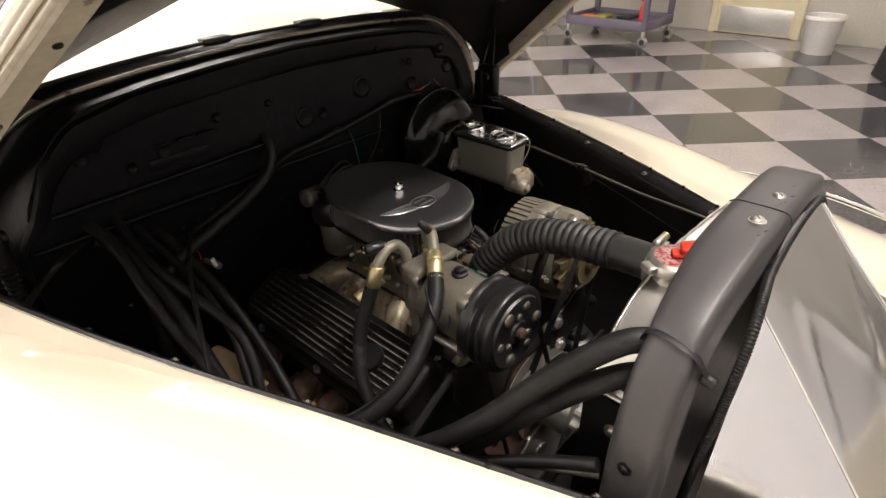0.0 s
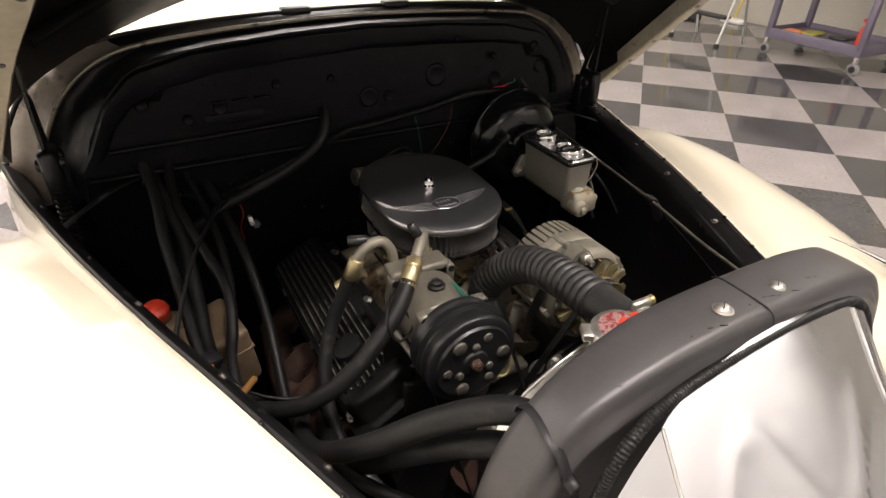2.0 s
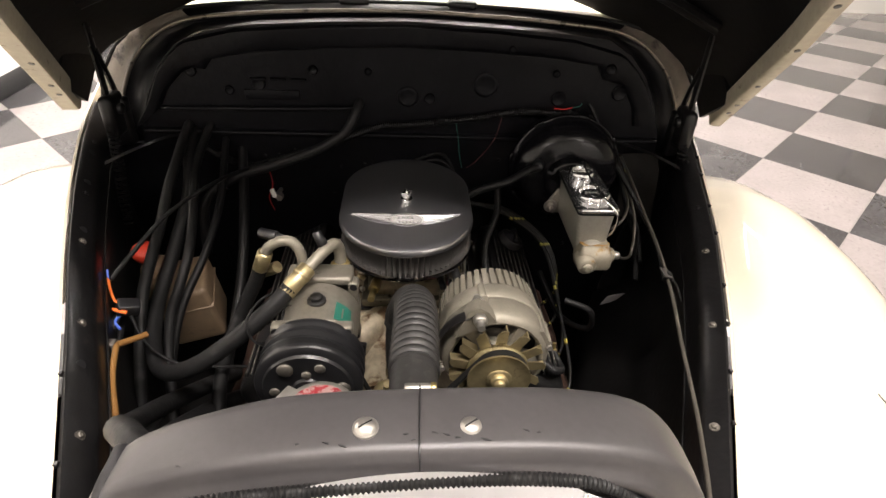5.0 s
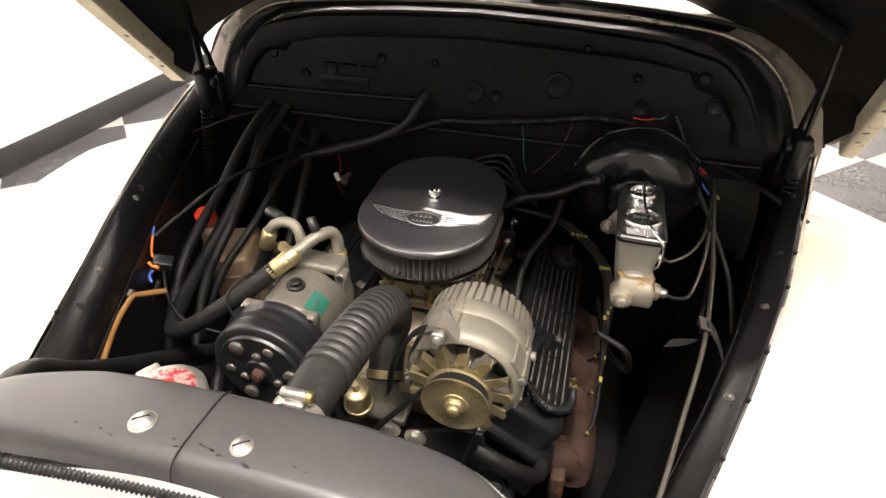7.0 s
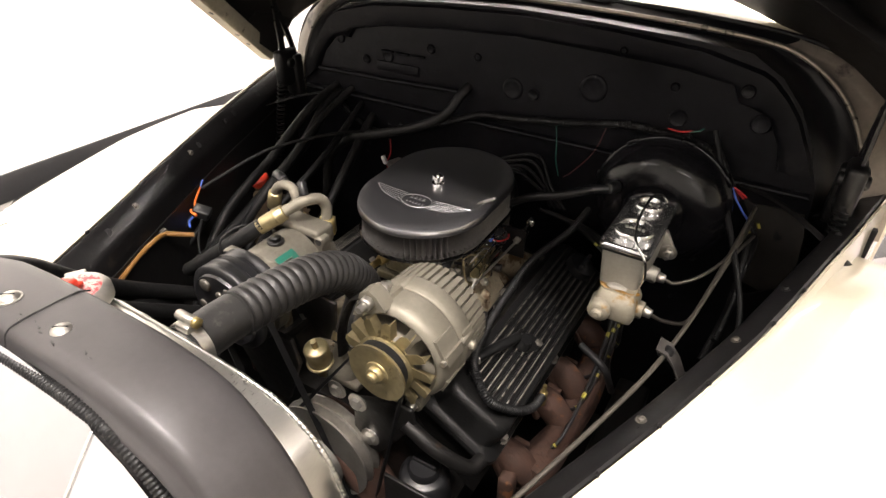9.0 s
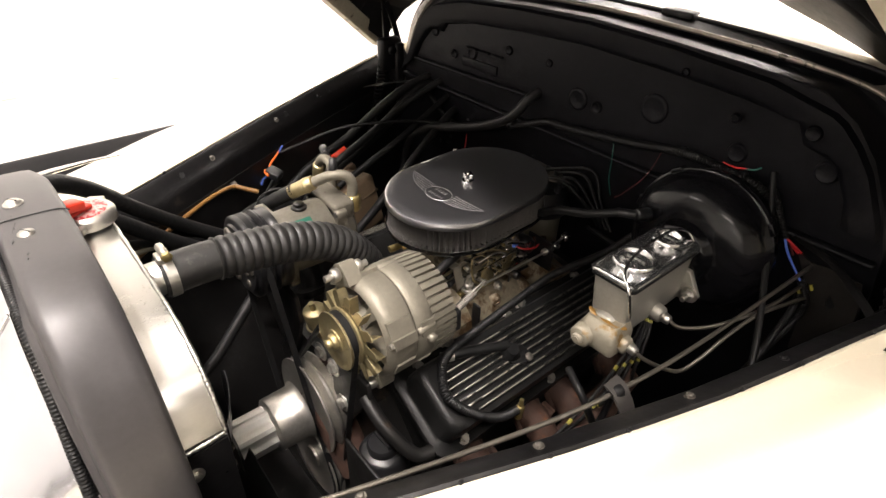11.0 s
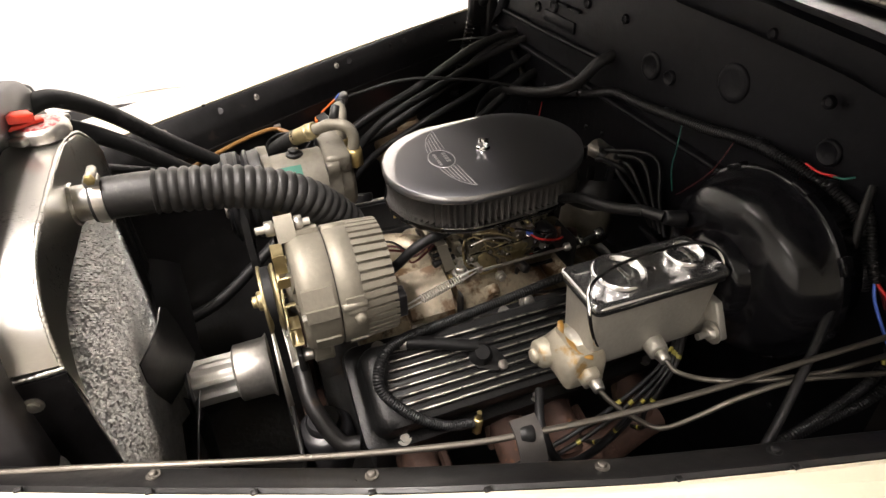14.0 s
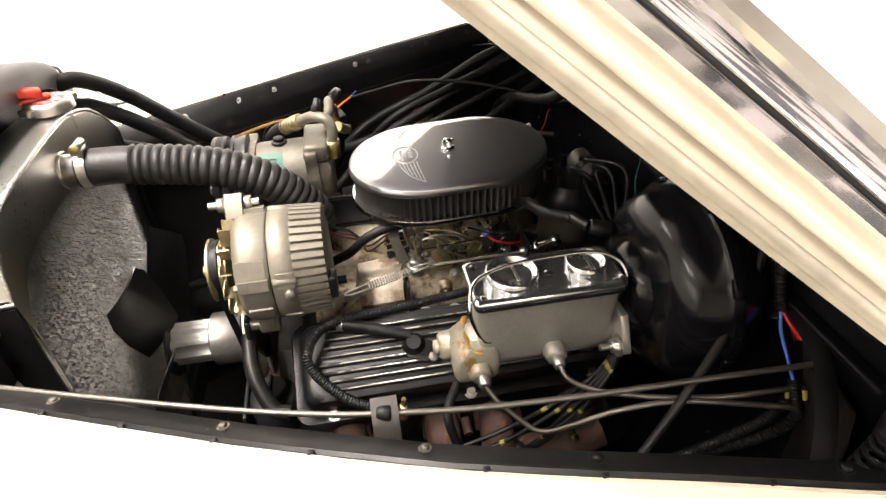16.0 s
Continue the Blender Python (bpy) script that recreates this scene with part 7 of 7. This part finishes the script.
# ---- passenger side ----
hoseA = thing("refrigerant_hose", (-0.10, -0.175, 0.955), "thick black refrigerant hose with aluminium elbow and brass crimp", "hose", "refrigerant hoses")
part("elbow", tube([(-0.098, -0.175, 0.972), (-0.099, -0.172, 0.992), (-0.104, -0.180, 1.008), (-0.116, -0.200, 1.010), (-0.130, -0.216, 1.001), (-0.137, -0.224, 0.996)], 0.0088, 14, 7), ALU, hoseA, "bent aluminium elbow")
part("nut", rod((-0.098, -0.175, 0.945), (-0.098, -0.175, 0.974), 0.0145, None, 6, 0.002), BRASS, hoseA, "brass union nut")
part("crimp", join(rod((-0.136, -0.223, 0.997), (-0.166, -0.254, 0.974), 0.0125, None, 18, 0.002), rod((-0.143, -0.230, 0.9915), (-0.147, -0.234, 0.9885), 0.0135, None, 18, 0.001)), GOLD, hoseA, "gold crimp sleeve")
part("hose", tube([(-0.160, -0.248, 0.979), (-0.188, -0.272, 0.957), (-0.236, -0.292, 0.921), (-0.285, -0.298, 0.884), (-0.335, -0.280, 0.848), (-0.378, -0.235, 0.818), (-0.412, -0.165, 0.806), (-0.43, -0.08, 0.82), (-0.425, 0.02, 0.868), (-0.42, 0.12, 0.925), (-0.44, 0.22, 0.975), (-0.445, 0.285, 0.985)], 0.0125, 14, 7), RUBBER_GREY, hoseA)
part("service_cap", rod((-0.118, -0.196, 1.016), (-0.128, -0.188, 1.034), 0.0075, 0.0065, 12, 0.001), PLASTIC, hoseA)
hoseB = thing("refrigerant_hose", (-0.155, -0.18, 0.955), "black refrigerant hose with aluminium elbow hanging behind the compressor", "hose", "refrigerant hoses")
part("elbow", tube([(-0.152, -0.182, 0.965), (-0.155, -0.178, 0.990), (-0.166, -0.174, 1.006), (-0.184, -0.174, 1.008), (-0.200, -0.174, 0.998), (-0.208, -0.173, 0.986)], 0.0080, 14, 7), ALU, hoseB)
part("nut", rod((-0.152, -0.183, 0.940), (-0.152, -0.182, 0.968), 0.013, None, 6, 0.002), BRASS, hoseB)
part("crimp", rod((-0.207, -0.173, 0.988), (-0.220, -0.171, 0.955), 0.0115, None, 18, 0.002), GOLD, hoseB, "gold crimp sleeve")
part("hose", tube([(-0.217, -0.171, 0.962), (-0.232, -0.168, 0.925), (-0.252, -0.170, 0.885), (-0.278, -0.195, 0.828), (-0.290, -0.235, 0.78), (-0.285, -0.285, 0.735), (-0.25, -0.36, 0.69), (-0.20, -0.44, 0.66), (-0.18, -0.50, 0.65)], 0.0110, 14, 7), RUBBER_GREY, hoseB)
part("service_cap", join(rod((-0.188, -0.168, 1.012), (-0.215, -0.158, 1.012), 0.008, None, 12, 0.001), rod((-0.176, -0.172, 1.010), (-0.190, -0.167, 1.012), 0.0055)), PLASTIC, hoseB)
line("pressure_switch_hose", [(-0.195, -0.165, 0.955), (-0.215, -0.155, 0.94), (-0.235, -0.15, 0.93)], 0.0095, GOLD, "gold fitting behind the compressor", "fitting")
solo("wire_tie", tube([(-0.172, -0.235, 0.962), (-0.195, -0.262, 0.972), (-0.212, -0.292, 0.955), (-0.20, -0.30, 0.925), (-0.172, -0.285, 0.93), (-0.165, -0.25, 0.95), (-0.10, -0.31, 0.962)], 0.0018, 6, 8), RUBBER, (-0.19, -0.27, 0.95), "thin black wire tied round the refrigerant hose", "wire")

# bundle of hoses up to the firewall
for pts, r, mat, label in (
    ([(-0.455, 0.285, 1.00), (-0.450, 0.24, 0.996), (-0.446, 0.17, 0.978), (-0.450, 0.10, 0.940), (-0.448, 0.03, 0.903), (-0.446, -0.03, 0.880), (-0.444, -0.094, 0.850), (-0.438, -0.15, 0.81), (-0.435, -0.20, 0.74), (-0.42, -0.28, 0.65)], 0.0098, RUBBER_GREY, "thick dusty black hose beside the inner fender"),
    ([(-0.41, 0.285, 1.0), (-0.414, 0.24, 0.985), (-0.415, 0.167, 0.958), (-0.395, 0.06, 0.922), (-0.380, -0.03, 0.892), (-0.388, -0.08, 0.853), (-0.402, -0.11, 0.81), (-0.402, -0.16, 0.75), (-0.37, -0.26, 0.66)], 0.0088, RUBBER_GREY, "thick dusty black hose beside the reservoir"),
    ([(-0.385, 0.285, 0.97), (-0.38, 0.245, 0.955), (-0.365, 0.13, 0.91), (-0.37, 0.02, 0.86), (-0.40, -0.08, 0.79), (-0.41, -0.16, 0.70)], 0.0075, RUBBER, "black hose beside the reservoir"),
    ([(-0.355, 0.285, 0.945), (-0.345, 0.24, 0.93), (-0.325, 0.12, 0.86), (-0.32, 0.02, 0.78), (-0.33, -0.1, 0.68)], 0.010, RUBBER, "black hose behind the compressor"),
):
    line("coolant_hose", pts, r, mat, label, "hose", "coolant hoses", 8, 12)
line("wire", [(-0.30, 0.262, 0.925), (-0.36, 0.14, 0.945), (-0.415, 0.01, 0.945), (-0.455, -0.09, 0.915), (-0.468, -0.13, 0.902)], 0.0038, RUBBER, "black wire crossing the hoses", "wire", "wires")
line("wire", [(-0.45, -0.17, 0.868), (-0.455, -0.22, 0.84), (-0.425, -0.30, 0.845), (-0.385, -0.40, 0.865), (-0.345, -0.50, 0.875), (-0.30, -0.56, 0.88)], 0.0055, RUBBER, "black wire along the inner fender", "wire", "wires")
line("wire", [(-0.46, -0.14, 0.84), (-0.45, -0.24, 0.80), (-0.41, -0.34, 0.81), (-0.36, -0.44, 0.83), (-0.31, -0.53, 0.85)], 0.0068, RUBBER, "black wire along the inner fender", "wire", "wires")
line("wire", [(-0.44, -0.16, 0.87), (-0.40, -0.21, 0.845), (-0.35, -0.24, 0.83), (-0.29, -0.24, 0.82), (-0.25, -0.22, 0.80)], 0.0025, RUBBER, "thin black wire across the hoses", "wire", "wires")
conn = thing("wire_connector", (-0.455, -0.15, 0.875), "black wire connector with orange and blue wires", "connector")
part("plug", box(-0.016, 0.016, -0.012, 0.012, -0.010, 0.010, 0.003, Matrix.Translation((-0.435, -0.165, 0.875)) @ pose(0, 0, 0, 10, 20, 30)), PLASTIC, conn)
part("orange_wire", tube([(-0.437, -0.170, 0.882), (-0.452, -0.165, 0.888), (-0.465, -0.145, 0.897), (-0.472, -0.13, 0.905)], 0.0023, 8, 6), ORANGE, conn, "bright orange wire cover")
part("orange_wire", tube([(-0.43, -0.182, 0.878), (-0.445, -0.180, 0.880), (-0.452, -0.176, 0.880)], 0.0030, 8, 4), ORANGE, conn)
part("blue_wire", tube([(-0.470, -0.133, 0.903), (-0.473, -0.127, 0.908), (-0.475, -0.120, 0.914)], 0.0020, 8, 5), BLUE, conn)
part("blue_wire", tube([(-0.44, -0.175, 0.872), (-0.45, -0.185, 0.862), (-0.44, -0.195, 0.855)], 0.0022, 8, 5), BLUE, conn)

res = thing("washer_reservoir", (-0.42, 0.0, 0.69), "yellowed plastic reservoir with a red cap", "reservoir")
RM = Matrix.Translation((-0.413, 0.005, 0.755)) @ pose(0, 0, 0, 8, -8, 12)
part("tank", box(-0.048, 0.048, -0.052, 0.052, -0.07, 0.062, 0.010, RM, 3), BEIGE, res)
part("seam", join(box(-0.0495, 0.0495, -0.0535, 0.0535, 0.016, 0.020, 0.001, RM, 1)), BEIGE, res)
part("tank_step", box(-0.500, -0.455, 0.005, 0.058, 0.74, 0.826, 0.012), BEIGE, res)
part("neck", rod((-0.488, 0.034, 0.824), (-0.489, 0.034, 0.846), 0.019, None, 20, 0.002), BEIGE, res)
part("cap", lathe([(0.0205, 0), (0.0215, 0.004), (0.0215, 0.015), (0.018, 0.019), (0, 0.020)], aim((-0.491, 0.032, 0.838), (-0.488, 0.022, 0.875)), 26), RED, res, "red plastic cap")
line("fuel_tube", [(-0.30, -0.50, 0.86), (-0.345, -0.42, 0.872), (-0.386, -0.335, 0.885), (-0.402, -0.285, 0.890), (-0.41, -0.262, 0.886)], 0.0044, TAN, "amber plastic tube along the inner fender", "tube")
fc = thing("tube_clip", (-0.418, -0.262, 0.885), "small steel clip on the inner fender", "clip")
part("clip", box(-0.426, -0.410, -0.270, -0.255, 0.877, 0.893, 0.003), DULLSTEEL, fc)
part("clip_end", rod((-0.41, -0.262, 0.886), (-0.385, -0.225, 0.872), 0.0048, None, 10), TAN, fc)
for pts, r, label in (
    ([(-0.195, -0.600, 1.070), (-0.224, -0.569, 1.068), (-0.265, -0.521, 1.024), (-0.309, -0.46, 0.948), (-0.341, -0.382, 0.869), (-0.345, -0.30, 0.805), (-0.33, -0.22, 0.75), (-0.31, -0.12, 0.68)], 0.0135, "thick black hose over the radiator's edge"),
    ([(-0.20, -0.600, 1.03), (-0.228, -0.565, 1.020), (-0.262, -0.505, 0.965), (-0.30, -0.43, 0.88), (-0.315, -0.35, 0.81), (-0.30, -0.25, 0.74), (-0.28, -0.15, 0.66)], 0.0135, "thick black hose beside the radiator"),
    ([(-0.27, -0.585, 0.94), (-0.285, -0.53, 0.915), (-0.31, -0.46, 0.88), (-0.335, -0.38, 0.84), (-0.36, -0.3, 0.78)], 0.008, "thin black hose beside the radiator"),
):
    line("condenser_hose", pts, r, RUBBER_GREY, label, "hose", "condenser hoses", 8, 12)
line("condenser_pipe", [(-0.25, -0.58, 0.90), (-0.285, -0.50, 0.885), (-0.32, -0.43, 0.86), (-0.345, -0.36, 0.82)], 0.0045, ALU, "bare aluminium pipe beside the radiator", "pipe")
stub = thing("heater_valve", (-0.286, 0.228, 0.85), "small valve with a white tip on the firewall", "valve")
part("stem", rod((-0.282, 0.278, 0.85), (-0.283, 0.232, 0.858), 0.005, None, 10), STEEL, stub)
part("white_tip", box(-0.0045, 0.0045, -0.004, 0.004, -0.010, 0.010, 0.0015, Matrix.Translation((-0.287, 0.226, 0.868)) @ pose(0, 0, 0, 10, -12, 0)), WHITE, stub)
part("nut", rod((-0.277, 0.245, 0.853), (-0.277, 0.232, 0.853), 0.008, None, 6), STEEL, stub)
line("thin_wire", [(-0.30, 0.27, 0.90), (-0.295, 0.262, 0.87), (-0.305, 0.258, 0.84), (-0.30, 0.27, 0.80)], 0.0012, REDWIRE, "thin red wire on the firewall", "wire")

# ---- far side of the room ----
door = thing("door_1", (EAST, 1.43, 0), "cream steel door with a dull kick plate in its frame", "door", kind="structure")
part("door_leaf", box(EAST - 0.035, EAST, 1.00, 1.86, 0.01, 2.04, 0.004), DOORPAINT, door)
part("kick_plate", box(EAST - 0.038, EAST - 0.035, 1.04, 1.82, 0.03, 0.30, 0.0005), ALULADDER, door)
for y0, y1, z0, z1 in ((0.93, 1.0, 0, 2.12), (1.86, 1.93, 0, 2.12), (1.0, 1.86, 2.05, 2.12)):
    part("door_frame", box(EAST - 0.05, EAST, y0, y1, z0, z1, 0.004), DOORPAINT, door)
part("handle", rod((EAST - 0.10, 1.06, 1.0), (EAST - 0.035, 1.06, 1.0), 0.012), STEEL, door)

cart = thing("utility_cart", (5.95, 2.62, 0), "grey-violet plastic utility cart on casters", "cart")
for z in (0.20, 0.80):
    part("shelf", join(box(5.64, 6.30, 2.14, 3.10, z, z + 0.02, 0.004), box(5.62, 5.65, 2.12, 3.12, z - 0.03, z + 0.07, 0.006), box(6.29, 6.32, 2.12, 3.12, z - 0.03, z + 0.07, 0.006), box(5.65, 6.29, 2.12, 2.15, z - 0.03, z + 0.07, 0.006), box(5.65, 6.29, 3.09, 3.12, z - 0.03, z + 0.07, 0.006)), PURPLE, cart)
for x in (5.65, 6.29):
    for y in (2.15, 3.09):
        part("post", box(x - 0.03, x + 0.03, y - 0.03, y + 0.03, 0.22, 0.80, 0.01), PURPLE, cart)
        w = part("caster", rod((x - 0.016, y, 0.058), (x + 0.016, y, 0.058), 0.058, None, 22, 0.008), CASTER, cart)
        part("hub", rod((x - 0.02, y, 0.058), (x + 0.02, y, 0.058), 0.03, None, 16), BASE, w)
        part("fork", box(x - 0.024, x + 0.024, y - 0.015, y + 0.015, 0.10, 0.17, 0.004), STEEL, w)
spray = thing("spray_bottle", (5.85, 2.28, 0.22), "red spray bottle on the cart's lower shelf", "bottle")
part("bottle", lathe([(0.036, 0), (0.04, 0.01), (0.04, 0.12), (0.03, 0.17), (0.014, 0.20), (0.014, 0.22)], Matrix.Translation((5.85, 2.28, 0.22)), 18), RED, spray)
part("trigger", box(5.83, 5.87, 2.24, 2.31, 0.44, 0.475, 0.006), RED, spray)
for x, y, mat, lab in ((5.82, 2.95, ORANGEPAINT, "orange folded cloth on the cart's lower shelf"), (5.95, 2.82, YELLOW, "yellow-green folded cloth on the cart's lower shelf"), (6.05, 2.55, BASE, "dark flat tray on the cart's lower shelf")):
    solo("folded_cloth" if mat is not BASE else "tray", box(x - 0.11, x + 0.11, y - 0.09, y + 0.09, 0.22, 0.25, 0.012), mat, (x, y, 0.22), lab, "cloth" if mat is not BASE else "tray")

bin_ = thing("waste_bin", (6.45, 0.62, 0), "cloudy plastic waste bin with a white liner", "bin")
part("bucket", lathe([(0.0, 0.005), (0.13, 0.005), (0.135, 0.02), (0.17, 0.36), (0.175, 0.36), (0.14, 0.0), (0, 0)], Matrix.Translation((6.45, 0.62, 0)), 28), BINGREY, bin_)
part("liner", lathe([(0.165, 0.30), (0.178, 0.365), (0.182, 0.34), (0.179, 0.33)], Matrix.Translation((6.45, 0.62, 0)), 28), WHITE, bin_)

stool = thing("draped_stool", (5.75, -0.25, 0), "low stool draped in black cloth", "stool")
rows = []
for k in range(8):
    z = 0.72 - 0.70 * k / 7
    row = []
    for j in range(25):
        a = 2 * math.pi * j / 24
        r = (0.10 if k == 0 else 0.16 + 0.012 * k) + 0.02 * math.sin(a * 5) * k / 7
        row.append((5.75 + r * math.cos(a), -0.25 + r * math.sin(a), z))
    rows.append(row)
part("cloth", shell(rows, 0.006), CLOTH, stool)
part("seat", rod((5.75, -0.25, 0.68), (5.75, -0.25, 0.722), 0.13, None, 20, 0.008), BASE, stool)

ladder = thing("step_ladder", (5.62, 3.82, 0), "small folding aluminium step ladder", "ladder")
for y in (3.50, 4.15):
    part("front_leg", tube([(5.40, y, 0.0), (5.51, y, 0.45), (5.61, y, 0.85)], 0.016, 8, 3), ALULADDER, ladder)
    part("rear_leg", tube([(5.84, y, 0.0), (5.73, y, 0.45), (5.63, y, 0.85)], 0.014, 8, 3), ALULADDER, ladder)
    part("foot", box(5.38, 5.43, y - 0.02, y + 0.02, 0, 0.03, 0.005), BASE, ladder)
for z, x in ((0.28, 5.47), (0.55, 5.54), (0.83, 5.62)):
    part("step", box(x - 0.06, x + 0.06, 3.50, 4.15, z, z + 0.03, 0.006), BASE, ladder)

broom = thing("push_broom", (6.45, 5.1, 0), "wide black push broom with a yellow handle", "broom")
part("head", box(6.40, 6.50, 4.65, 5.62, 0.0, 0.09, 0.01), BASE, broom)
part("handle", rod((6.45, 5.1, 0.08), (6.92, 5.35, 1.45), 0.014), YELLOWPAINT, broom)
part("socket", rod((6.45, 5.1, 0.07), (6.50, 5.125, 0.2), 0.022), ORANGEPAINT, broom)
mop = thing("mop", (6.75, 4.35, 0), "mop with a yellow handle against the wall", "mop")
part("handle", rod((6.75, 4.35, 0.03), (6.97, 4.2, 1.4), 0.013), YELLOWPAINT, mop)
part("head", box(6.68, 6.82, 4.2, 4.5, 0, 0.06, 0.02), WHITE, mop)
jug = thing("jug", (6.70, 6.05, 0), "white plastic jug with an orange lid", "jug")
part("body", box(6.60, 6.80, 5.95, 6.15, 0, 0.30, 0.03), WHITE, jug)
part("lid", rod((6.70, 6.05, 0.30), (6.70, 6.05, 0.36), 0.10, 0.08, 18, 0.008), ORANGEPAINT, jug)

# ---- pieces of the floor ----
floor_tiles()
